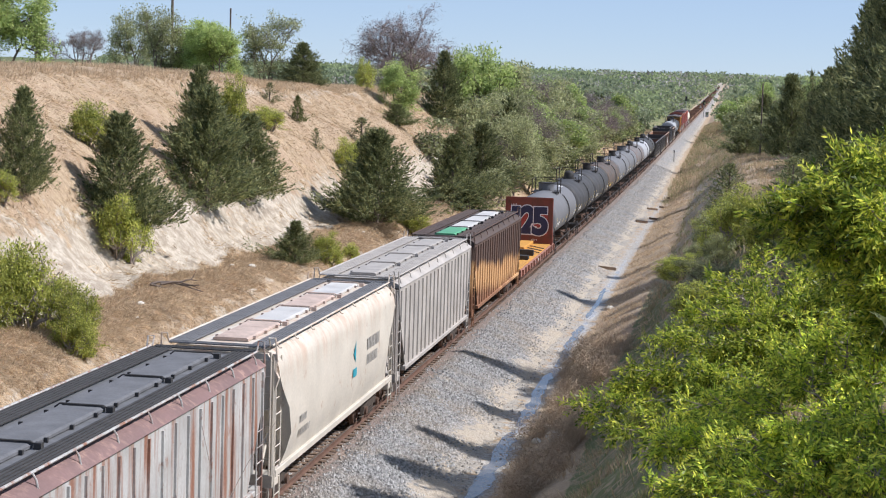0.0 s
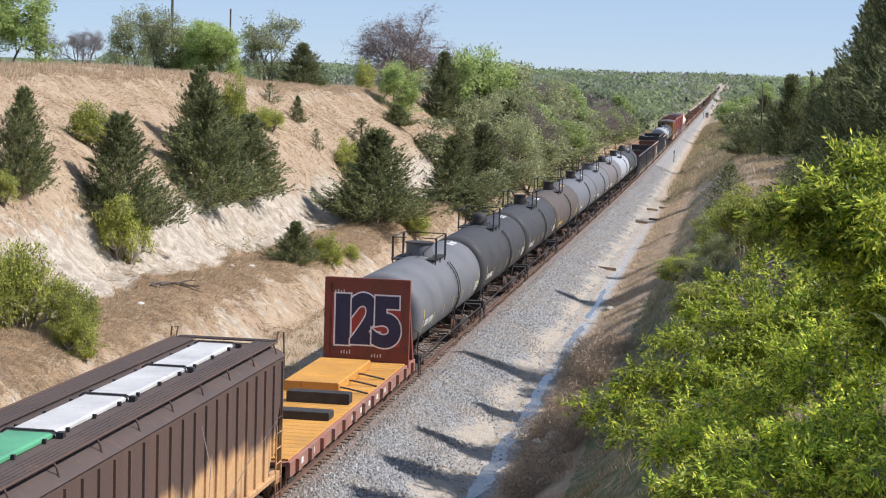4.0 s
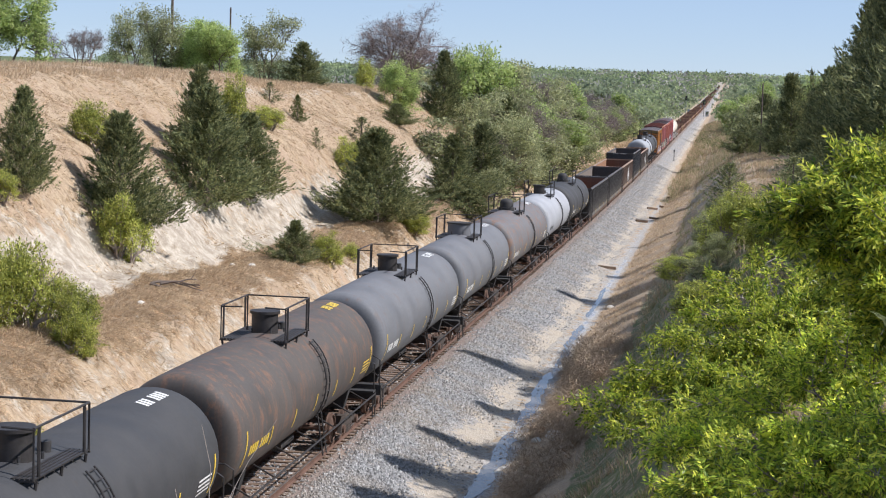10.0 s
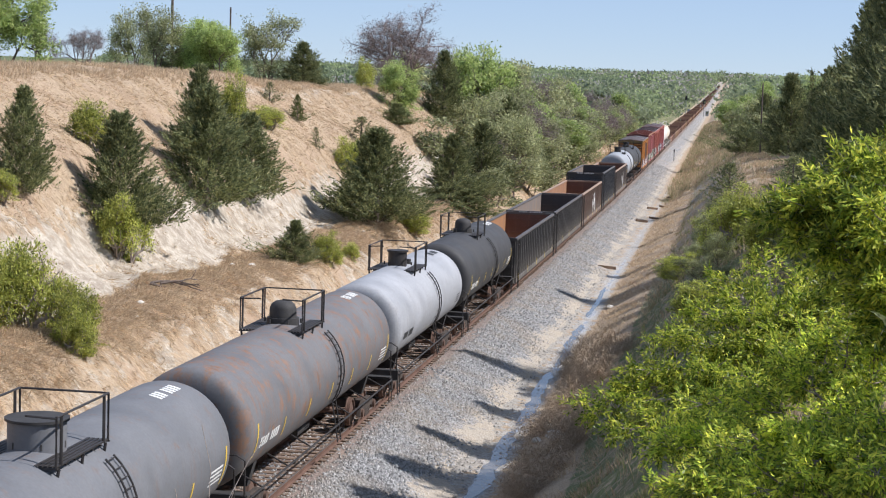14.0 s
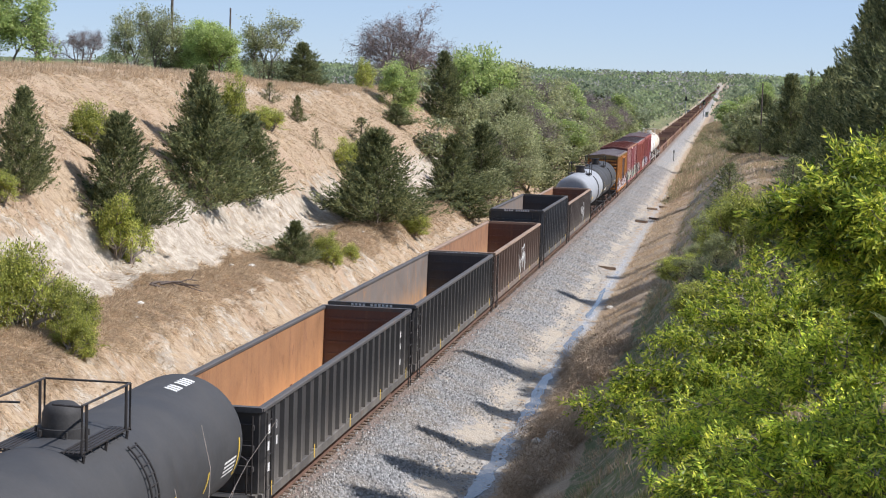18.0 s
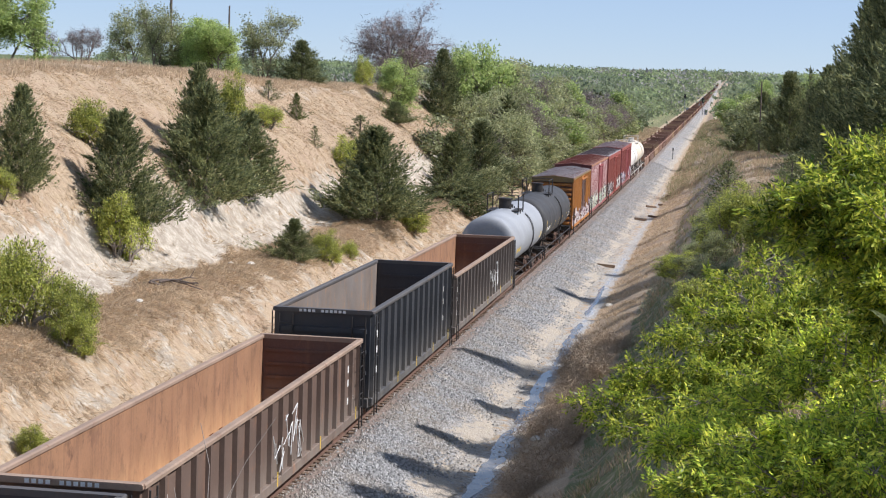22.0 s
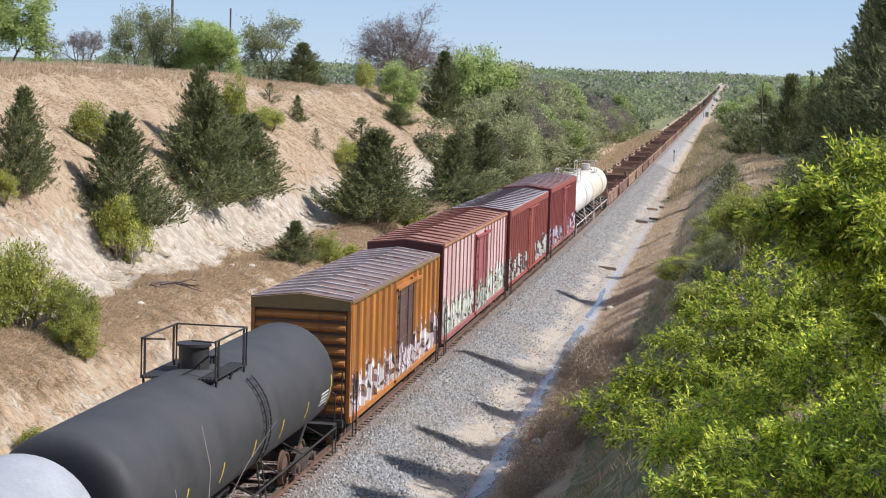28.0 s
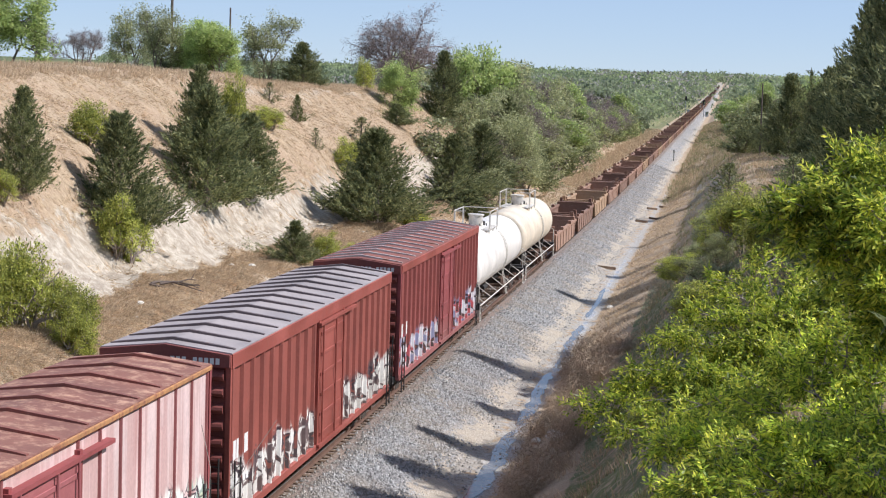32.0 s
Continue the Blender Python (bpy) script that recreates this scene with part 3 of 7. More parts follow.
def tank_car(length, radius, centre, skin, label, rail=BLACKRAIL, dome="drum", stripes=YELLOWMARK, marks=WHITEMARK, walk_len=2.6, band=None, short=False, group="tank cars of the train", cage=True, top_marks=True):
    car = thing("tank_car", label, "tank car", group)
    R, h = radius, length / 2
    zc = centre
    # shell with domed heads
    rings = []
    m = 48
    hd = 0.38
    ys = [(-h + hd * (1 - math.cos(a)), math.sin(a)) for a in (math.pi / 2 * (i / 12) ** 1.25 for i in range(13))]
    prof = [(y, max(r, 0.02) ** 0.25 if r < 1 else 1.0) for y, r in ys]
    prof = [(-h, 0.02)] + prof[1:] + [(-y, r) for y, r in reversed(prof[1:])] + [(h, 0.02)]
    for y, r in prof:
        rings.append([(R * r * math.sin(2 * math.pi * j / m), y, zc + R * r * math.cos(2 * math.pi * j / m)) for j in range(m)])
    shell = Shape().loft(rings).obj("tank", skin, car, 40)
    top = zc + R
    # dome and fittings
    if dome == "drum":
        Shape().rod((0, 0, top - 0.1), (0, 0, top + 0.48), 0.54, 24).obj("dome", skin, car, 40, bevel=0.02)
        Shape().rod((0, 0, top + 0.48), (0, 0, top + 0.53), 0.59, 24).obj("dome_lid", DARK, car, 40)
    elif dome == "cap":
        Shape().rod((0, 0, top - 0.1), (0, 0, top + 0.14), 0.46, 22).tube([(0, 0, top + 0.14), (0, 0, top + 0.40), (0, 0, top + 0.52), (0, 0, top + 0.60), (0, 0, top + 0.63)], [0.39, 0.38, 0.33, 0.22, 0.07], 22).obj("dome", DARK, car, 50)
    else:
        Shape().rod((0, -0.1, top - 0.1), (0, -0.1, top + 0.50), 0.36, 20).rod((0, -0.1, top + 0.50), (0, -0.1, top + 0.57), 0.41, 20).obj("manway", rail, car, 40)
        Shape().rod((0.25, 0.75, top - 0.1), (0.25, 0.75, top + 0.16), 0.12, 12).obj("valve", DARK, car, 40)
        Shape().rod((-0.3, 0.55, top - 0.12), (-0.3, 0.55, top + 0.2), 0.08, 10).obj("valve", DARK, car, 40)
    s = Shape()
    for q in range(6):
        a = q * math.pi / 3
        s.rod((0.52 * math.cos(a), 0.52 * math.sin(a), top + 0.0), (0.52 * math.cos(a), 0.52 * math.sin(a), top + 0.12), 0.03, 6)
    s.obj("bolt_lugs", DARK, car)
    # walkway with railing
    wl, ww = walk_len / 2, 0.88
    zp = top - 0.10
    for sx in (-1, 1):
        g = Shape()
        for i in range(5):
            xx = sx * (0.50 + i * 0.09)
            g.box(xx - 0.03, xx + 0.03, -wl, wl, zp, zp + 0.03)
        for i in range(7):
            yy = -wl + 2 * wl * i / 6
            g.box(min(sx * 0.46, sx * 0.91), max(sx * 0.46, sx * 0.91), yy - 0.02, yy + 0.02, zp - 0.03, zp)
        g.obj("walkway", rail, car)
        for yy in (-wl * 0.9, 0, wl * 0.9):
            Shape().tube([(sx * 0.88, yy, zp - 0.02), (sx * 0.86, yy, zc + math.sqrt(R * R - 0.86 ** 2) - 0.02)], 0.03).obj("walkway_bracket", rail, car)
    if cage:
        for sx in (-1, 1):
            x = sx * ww
            s = Shape()
            s.tube([(x, -wl, zp), (x, -wl, zp + 0.90), (x, wl, zp + 0.90), (x, wl, zp)], 0.024)
            for yy in (-wl * 0.82, wl * 0.82):
                s.tube([(x, yy, zp), (x, yy, zp + 0.90)], 0.03)
            s.obj("handrail", rail, car)
        for sy in (-1, 1):
            s = Shape()
            s.tube([(-ww, sy * wl, zp + 0.88), (-0.35 * ww, sy * wl, zp + 0.90)], 0.022).tube([(ww, sy * wl, zp + 0.88), (0.35 * ww, sy * wl, zp + 0.90)], 0.022) if sy < 0 else s.tube([(-ww, sy * wl, zp + 0.90), (ww, sy * wl, zp + 0.90)], 0.022)
            s.obj("handrail", rail, car)
    # side ladder that follows the shell
    for sx in (-1, 1):
        s = Shape()
        y0, y1 = wl * 0.55, wl * 0.55 + 0.42
        arc = [math.radians(42 + 80 * i / 10) for i in range(11)]
        path = [(sx * (R + 0.07) * math.sin(a), zc + (R + 0.07) * math.cos(a)) for a in arc]
        path.append((sx * 1.52, 0.55))
        for yy in (y0, y1):
            s.tube([(x, yy, z) for x, z in path], 0.022)
        for i in range(11):
            a = math.radians(44 + 78 * i / 10)
            x, z = sx * (R + 0.07) * math.sin(a), zc + (R + 0.07) * math.cos(a)
            s.tube([(x, y0, z), (x, y1, z)], 0.014)
        for i in range(3):
            s.tube([(sx * 1.52, y0, 0.62 + i * 0.28), (sx * 1.52, y1, 0.62 + i * 0.28)], 0.014)
        s.obj("ladder", rail, car)
    # sills, saddles, side rails, end platforms
    for sy in (-1, 1):
        ye = sy * (h + 0.25)
        Shape().box(-0.35, 0.35, min(ye, sy * (h - 3.6)), max(ye, sy * (h - 3.6)), 0.86, 1.22).obj("stub_sill", DARK, car)
        yb = sy * (h - 1.9)
        sad = []
        for i in range(13):
            a = math.radians(180 - 48 + 96 * i / 12)
            sad.append((R * 1.004 * math.sin(a), zc + R * 1.004 * math.cos(a)))
        Shape().prism([(0.95, 0.92), (-0.95, 0.92)] + [(x, z) for x, z in reversed(sad)], yb - 0.16, yb + 0.16).obj("saddle", DARK, car)
        p = Shape().box(-1.5, 1.5, min(ye, ye - sy * 0.35), max(ye, ye - sy * 0.35), 1.12, 1.18)
        p.box(-1.5, 1.5, ye - 0.05, ye + 0.05, 0.86, 1.18)
        p.obj("end_platform", DARK, car)
        s = Shape()
        s.tube([(-1.45, ye, 1.1), (-1.45, ye, 2.0), (-1.25, ye, 2.12), (1.25, ye, 2.12), (1.45, ye, 2.0), (1.45, ye, 1.1)], 0.022)
        s.obj("end_handrail", rail, car)
        for sx in (-1, 1):
            g = Shape().tube([(sx * 1.5, ye, 1.1), (sx * 1.5, ye, 0.35)], 0.02).tube([(sx * 1.5, ye - sy * 0.4, 1.1), (sx * 1.5, ye - sy * 0.4, 0.35)], 0.02)
            g.tube([(sx * 1.5, ye, 0.36), (sx * 1.5, ye - sy * 0.4, 0.36)], 0.02).tube([(sx * 1.5, ye, 0.7), (sx * 1.5, ye - sy * 0.4, 0.7)], 0.02)
            g.obj("sill_step", rail, car)
        truck(car, sy * (h - 1.9))
        coupler(car, ye, sy)
    for sx in (-1, 1):
        s = Shape().tube([(sx * 1.5, -h - 0.2, 1.05), (sx * 1.5, h + 0.2, 1.05)], 0.028)
        k = 7
        for i in range(k):
            yy = -h + 2 * h * (i + 0.5) / k
            s.tube([(sx * 1.5, yy, 1.05), (sx * 0.85, yy + 0.1, zc - R * 0.80)], 0.022)
        s.obj("side_handrail", rail, car)
    Shape().rod((0.4, -0.2, 0.92), (0.4, 1.2, 0.92), 0.16, 12).rod((-0.2, -1.2, 0.75), (-0.2, -1.2, zc - R), 0.14, 12).tube([(-0.6, -h + 1, 0.8), (-0.6, h - 1, 0.8)], 0.03).obj("brake_gear", DARK, car)
    # reflective stripes and lettering on the right side
    def on_shell(y, a, w, l, material, name):
        k = 6
        rr = R + 0.007
        pts = []
        for i in range(k + 1):
            t = math.radians(a) + (l / R) * i / k
            pts += [(rr * math.sin(t), y, zc + rr * math.cos(t)), (rr * math.sin(t), y + w, zc + rr * math.cos(t))]
        s = Shape().add(pts, [(2 * i, 2 * i + 1, 2 * i + 3, 2 * i + 2) for i in range(k)])
        return s.obj(name, material, car)
    if stripes:
        for i in range(7):
            yy = -h + 0.65 + (2 * h - 1.3) * i / 6
            on_shell(yy, 96 if i not in (0, 6) else 84, 0.09, 0.5 if i not in (0, 6) else 0.9, stripes, "reflective_stripe")
    if marks:
        y = -h + 1.05
        for i in range(9):
            if i != 4:
                on_shell(y, 100, 0.15, 0.26, marks, "lettering")
            y += 0.2
        y = h - 2.2
        for i in range(8 if top_marks else 0):
            if i != 3:
                on_shell(y, 8, 0.12, 0.30, marks, "lettering")
            y += 0.18
        for i in range(4):
            on_shell(h - 1.7, 98 + i * 4, 0.9, 0.05, marks, "lettering")
    if band:
        rr = R + 0.02
        for y in band:
            Shape().loft([[(rr * math.sin(2 * math.pi * j / m), y + q, zc + rr * math.cos(2 * math.pi * j / m)) for j in range(m)] for q in (-0.1, 0.1)], False).obj("band", rail, car, 40)
    return car


def gondola(length, height, outside, inside, chord, label, posts=14, marks=WHITEMARK, junk=None, graffiti=None, endskin=None):
    car = thing("gondola_car", label, "gondola car", "gondola cars of the train")
    h, W, zf, zt = length / 2, 1.50, 1.02, height
    Shape().box(-W + 0.03, W - 0.03, -h + 0.05, h - 0.05, zf - 0.12, zf).obj("floor", inside, car)
    for sx in (-1, 1):
        x0, x1 = sorted((sx * (W - 0.012), sx * W))
        Shape().box(x0, x1, -h, h, zf - 0.1, zt - 0.1).obj("side_sheet", outside, car)
        a, b = sorted((sx * (W - 0.03), sx * (W - 0.015)))
        Shape().box(a, b, -h + 0.02, h - 0.02, zf, zt - 0.1).obj("inner_lining", inside, car)
        a, b = sorted((sx * (W - 0.07), sx * (W + 0.12)))
        Shape().chamfer(a, b, -h - 0.02, h + 0.02, zt - 0.13, zt, 0.03).obj("top_chord", chord, car)
        a, b = sorted((sx * (W - 0.05), sx * (W + 0.11)))
        Shape().chamfer(a, b, -h, h, zf - 0.28, zf - 0.02, 0.02).obj("side_sill", outside, car)
        post = None
        for i in range(posts):
            y = -h + 0.25 + (2 * h - 0.5) * i / (posts - 1)
            if post is None:
                prof = [(-0.11, sx * W), (-0.075, sx * (W + 0.11)), (0.075, sx * (W + 0.11)), (0.11, sx * W)]
                pts = [(x, q, zf - 0.03) for q, x in prof] + [(x, q, zt - 0.12) for q, x in prof]
                post = Shape().add(pts, [(0, 1, 5, 4), (1, 2, 6, 5), (2, 3, 7, 6), (3, 0, 4, 7), (0, 3, 2, 1), (4, 5, 6, 7)]).obj("side_post", outside, car)
                post.location = (0, y, 0)
            else:
                p = post.copy()
                scene.collection.objects.link(p)
                p.location = (0, y, 0)
    for sy in (-1, 1):
        a, b = sorted((sy * (h - 0.04), sy * h))
        Shape().box(-W + 0.01, W - 0.01, a, b, zf, zt - 0.1).obj("end_sheet", outside if sy < 0 else outside, car)
        # endskin: a darker lining, the shade on the inner ends put into the colour
        a, b = sorted((sy * (h - 0.07), sy * (h - 0.045)))
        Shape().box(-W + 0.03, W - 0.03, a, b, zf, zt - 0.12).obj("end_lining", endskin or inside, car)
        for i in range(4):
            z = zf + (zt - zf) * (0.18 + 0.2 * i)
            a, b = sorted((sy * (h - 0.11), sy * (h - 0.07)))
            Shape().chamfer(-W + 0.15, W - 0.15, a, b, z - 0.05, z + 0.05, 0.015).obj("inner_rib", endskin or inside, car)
        for i in range(3):
            z = zf + (zt - zf) * (0.28 + 0.24 * i)
            a, b = sorted((sy * h, sy * (h + 0.1)))
            Shape().chamfer(-W + 0.1, W - 0.1, a, b, z - 0.08, z + 0.08, 0.03).obj("end_rib", outside, car)
        a, b = sorted((sy * (h - 0.08), sy * (h + 0.12)))
        Shape().chamfer(-W - 0.1, W + 0.1, a, b, zt - 0.12, zt + 0.01, 0.03).obj("end_chord", chord, car)
        a, b = sorted((sy * (h - 0.1), sy * (h + 0.2)))
        Shape().box(-W, W, a, b, zf - 0.3, zf - 0.02).obj("end_sill", outside, car)
        for sx in (-1, 1):
            ladder(car, sx * (W + 0.17), sy * (h - 0.55), sy * (h - 0.12), 0.45, zt - 0.15, 6, BLACKRAIL)
            end_ladder(car, sy * (h + 0.14), sx * (W - 0.55), sx * (W - 0.12), 0.9, zt - 0.2, 5, BLACKRAIL)
        truck(car, sy * (h - 2.0))
        coupler(car, sy * (h + 0.2), sy)
    Shape().box(-0.3, 0.3, -h, h, 0.62, 0.92).obj("centre_sill", DARK, car)
    if marks:
        for z, w in ((2.55, (0.28, 0.22, 0.25, 0.25)), (2.1, (0.2, 0.2, 0.22, 0.2, 0.2)), (1.5, (0.3, 0.2, 0.26))):
            bars(car, W, -h + 0.55, z * (zt / 3.1) * 0.9, w, 0.22, marks)
            bars(car, W, h - 1.55, z * (zt / 3.1) * 0.9, w[:3], 0.2, marks)
        s = Shape()
        for i in range(11):
            if i != 4:
                s.box(-0.75 + i * 0.14, -0.66 + i * 0.14, -h - 0.125, -h - 0.122, zt - 0.105, zt - 0.02)
        s.obj("lettering", marks, car)
    for i in range(5):
        y = -h + 0.8 + (2 * h - 1.6) * i / 4
        Shape().box(W + 0.113, W + 0.117, y, y + 0.08, zf - 0.22, zf + 0.15).obj("reflective_stripe", YELLOWMARK, car)
    if graffiti:
        rng = random.Random(graffiti)
        for k in range(7):
            y, z = graffiti * 0.3 - 1.0 + k * 0.42 + rng.uniform(-0.1, 0.1), rng.uniform(1.5, 2.1)
            path = [(W + 0.118, y + rng.uniform(-0.35, 0.35), z + rng.uniform(-0.5, 0.5)) for _ in range(6)]
            Shape().tube(path, 0.012, 4).obj("scrawl", WHITEMARK, car)
    if junk:
        rng = random.Random(junk)
        s = Shape()
        for i in range(160):
            y, x = rng.uniform(-h + 0.3, h - 0.3), rng.choice((rng.uniform(-1.4, -0.9), rng.uniform(0.6, 1.4), rng.uniform(-1.4, 1.4)))
            r = rng.uniform(0.04, 0.13)
            s.add([(x - r, y, zf), (x + r * 0.4, y - r, zf), (x + r, y + r * 0.6, zf), (x, y, zf + r * 0.8)], [(0, 1, 3), (1, 2, 3), (2, 0, 3)])
        s.obj("scrap", JUNK, car)["kind"] = "stuff"
    return car


JUNK = plain("scrap_debris", (0.30, 0.15, 0.075), 0.9, 0.0, 0.5, 3.0)


def boxcar(length, eave, skin, roofskin, endskin, label, door, posts, door_w=3.0, door_y=0.6, ridge=0.16, seams=15, fascia=None, trim=None, marks=WHITEMARK, plate=0.34, postskin=None, seamskin=None, slim=1.0, groove=None):
    car = thing("boxcar", label, "boxcar", "boxcars of the train")
    h, W, zf, zt = length / 2, 1.46, 0.98, eave
    trim = trim or skin
    for sx in (-1, 1):
        a, b = sorted((sx * (W - 0.03), sx * W))
        Shape().box(a, b, -h, h, zf, zt).obj("side_wall", skin, car)
        for i in range(posts):
            y = -h + 0.12 + (2 * h - 0.24) * i / (posts - 1)
            if abs(y - door_y) < door_w / 2:
                continue
            prof = [(y - 0.10 * slim, sx * W), (y - 0.055 * slim, sx * (W + 0.085 * slim)), (y + 0.055 * slim, sx * (W + 0.085 * slim)), (y + 0.10 * slim, sx * W)]
            pts = [(x, q, zf + 0.02) for q, x in prof] + [(x, q, zt - plate + 0.02) for q, x in prof]
            Shape().add(pts, [(0, 1, 5, 4), (1, 2, 6, 5), (2, 3, 7, 6), (3, 0, 4, 7), (0, 3, 2, 1), (4, 5, 6, 7)]).obj("side_post", postskin or skin, car)
        a, b = sorted((sx * (W - 0.02), sx * (W + 0.09)))
        Shape().chamfer(a, b, -h, h, zt - plate, zt - 0.01, 0.02).obj("eave_plate", fascia or skin, car)
        Shape().chamfer(a, b, -h, h, zf - 0.16, zf + 0.06, 0.02).obj("side_sill", trim, car)
        # door with its rails, ribs, locking rods
        a, b = sorted((sx * W, sx * (W + 0.10)))
        d = Shape().box(a, b, door_y - door_w / 2 + 0.1, door_y + door_w / 2 - 0.1, zf + 0.08, zt - 0.42).obj("door", door, car)
        e0, e1 = sorted((sx * (W + 0.10), sx * (W + 0.13)))
        for i in range(6):
            z = zf + 0.3 + (zt - zf - 1.0) * i / 5
            Shape().chamfer(e0, e1, door_y - door_w / 2 + 0.15, door_y + door_w / 2 - 0.15, z - 0.05, z + 0.05, 0.01).obj("door_rib", door, d)
        for q in (-0.42, 0.1, 0.42):
            Shape().tube([(sx * (W + 0.16), door_y + q * door_w, zf + 0.1), (sx * (W + 0.16), door_y + q * door_w, zt - 0.45)], 0.025).obj("locking_rod", door, d)
        for q in (-1, 1):
            yy = door_y + q * (door_w / 2)
            Shape().box(a, b, yy - 0.07, yy + 0.07, zf, zt - 0.3).obj("door_frame", trim, car)
        for zz in (zf + 0.02, zt - 0.42):
            g0, g1 = sorted((sx * W, sx * (W + 0.17)))
            Shape().box(g0, g1, door_y - door_w / 2 - 0.1, door_y + door_w * 1.0, zz - 0.04, zz + 0.04).obj("door_track", trim, car)
    for sy in (-1, 1):
        a, b = sorted((sy * (h - 0.03), sy * h))
        # groove: darker wall between the corrugations, rust and painted-in shade together
        Shape().add([(-W, a, zf), (W, a, zf), (W, a, zt), (0, a, zt + ridge), (-W, a, zt), (-W, b, zf), (W, b, zf), (W, b, zt), (0, b, zt + ridge), (-W, b, zt)],
                    [(0, 1, 2, 3, 4), (9, 8, 7, 6, 5), (0, 5, 6, 1), (1, 6, 7, 2), (2, 7, 8, 3), (3, 8, 9, 4), (4, 9, 5, 0)]).obj("end_wall", groove or endskin, car)
        k = 9
        for i in range(k):
            z = zf + 0.25 + (zt - zf - 0.75) * i / (k - 1)
            prof = [(sy * h, z - 0.12), (sy * (h + 0.09), z - 0.09), (sy * (h + 0.15), z - 0.01), (sy * (h + 0.13), z + 0.05), (sy * h, z + 0.13)]
            if sy > 0:
                prof.reverse()
            Shape().slab(prof, -W + 0.10, W - 0.10).obj("end_corrugation", endskin, car)
        a, b = sorted((sy * (h - 0.02), sy * (h + 0.14)))
        Shape().prism([(-W - 0.05, zt - 0.30), (W + 0.05, zt - 0.30), (W + 0.05, zt - 0.02), (0, zt + ridge), (-W - 0.05, zt - 0.02)], a, b).obj("end_fascia", (fascia if groove else endskin), car)
        for sx in (-1, 1):
            a2, b2 = sorted((sx * (W - 0.05), sx * (W + 0.06)))
            Shape().box(a2, b2, min(sy * (h - 0.06), sy * (h + 0.06)), max(sy * (h - 0.06), sy * (h + 0.06)), zf - 0.1, zt - 0.02).obj("corner_post", trim, car)
            ladder(car, sx * (W + 0.14), sy * (h - 0.62), sy * (h - 0.15), 0.42, 2.3, 5, BLACKRAIL)
            end_ladder(car, sy * (h + 0.2), sx * (W - 0.62), sx * (W - 0.14), 0.9, 2.4, 4, BLACKRAIL)
        a, b = sorted((sy * (h - 0.2), sy * (h + 0.25)))
        Shape().box(-W + 0.1, W - 0.1, a, b, zf - 0.25, zf - 0.02).obj("end_sill", DARK, car)
        truck(car, sy * (h - 1.9))
        coupler(car, sy * (h + 0.25), sy)
    # roof: panels with raised seams
    pk = [(-W - 0.07, zt - 0.015), (W + 0.07, zt - 0.015), (W + 0.07, zt + 0.012), (0, zt + ridge + 0.02), (-W - 0.07, zt + 0.012)]
    Shape().prism(pk, -h - 0.02, h + 0.02).obj("roof", roofskin, car)
    for i in range(seams):
        y = -h + 0.5 + (2 * h - 1.0) * i / (seams - 1)
        prof = [(-W, zt + 0.014), (0, zt + ridge + 0.022), (W, zt + 0.014), (W, zt + 0.045), (W * 0.85, zt + 0.085), (0, zt + ridge + 0.085), (-W * 0.85, zt + 0.085), (-W, zt + 0.045)]
        Shape().prism(prof, y - 0.055, y + 0.055).obj("roof_seam", seamskin or roofskin, car)
    Shape().box(-0.3, 0.3, -h, h, 0.62, zf - 0.05).obj("centre_sill", DARK, car)
    if marks:
        s = Shape()
        for i in range(9):
            if i != 3:
                s.box(0.15 + i * 0.13, 0.24 + i * 0.13, -h - 0.146, -h - 0.142, zt - 0.24, zt - 0.10)
        s.obj("lettering", marks, car)
        bars(car, W, -h + 0.4, zf + 1.25, (0.28, 0.28, 0.28, 0.3), 0.45, marks)
        bars(car, W, -h + 0.5, zf + 0.6, (0.22, 0.22, 0.22, 0.22, 0.22), 0.16, marks)
    return car


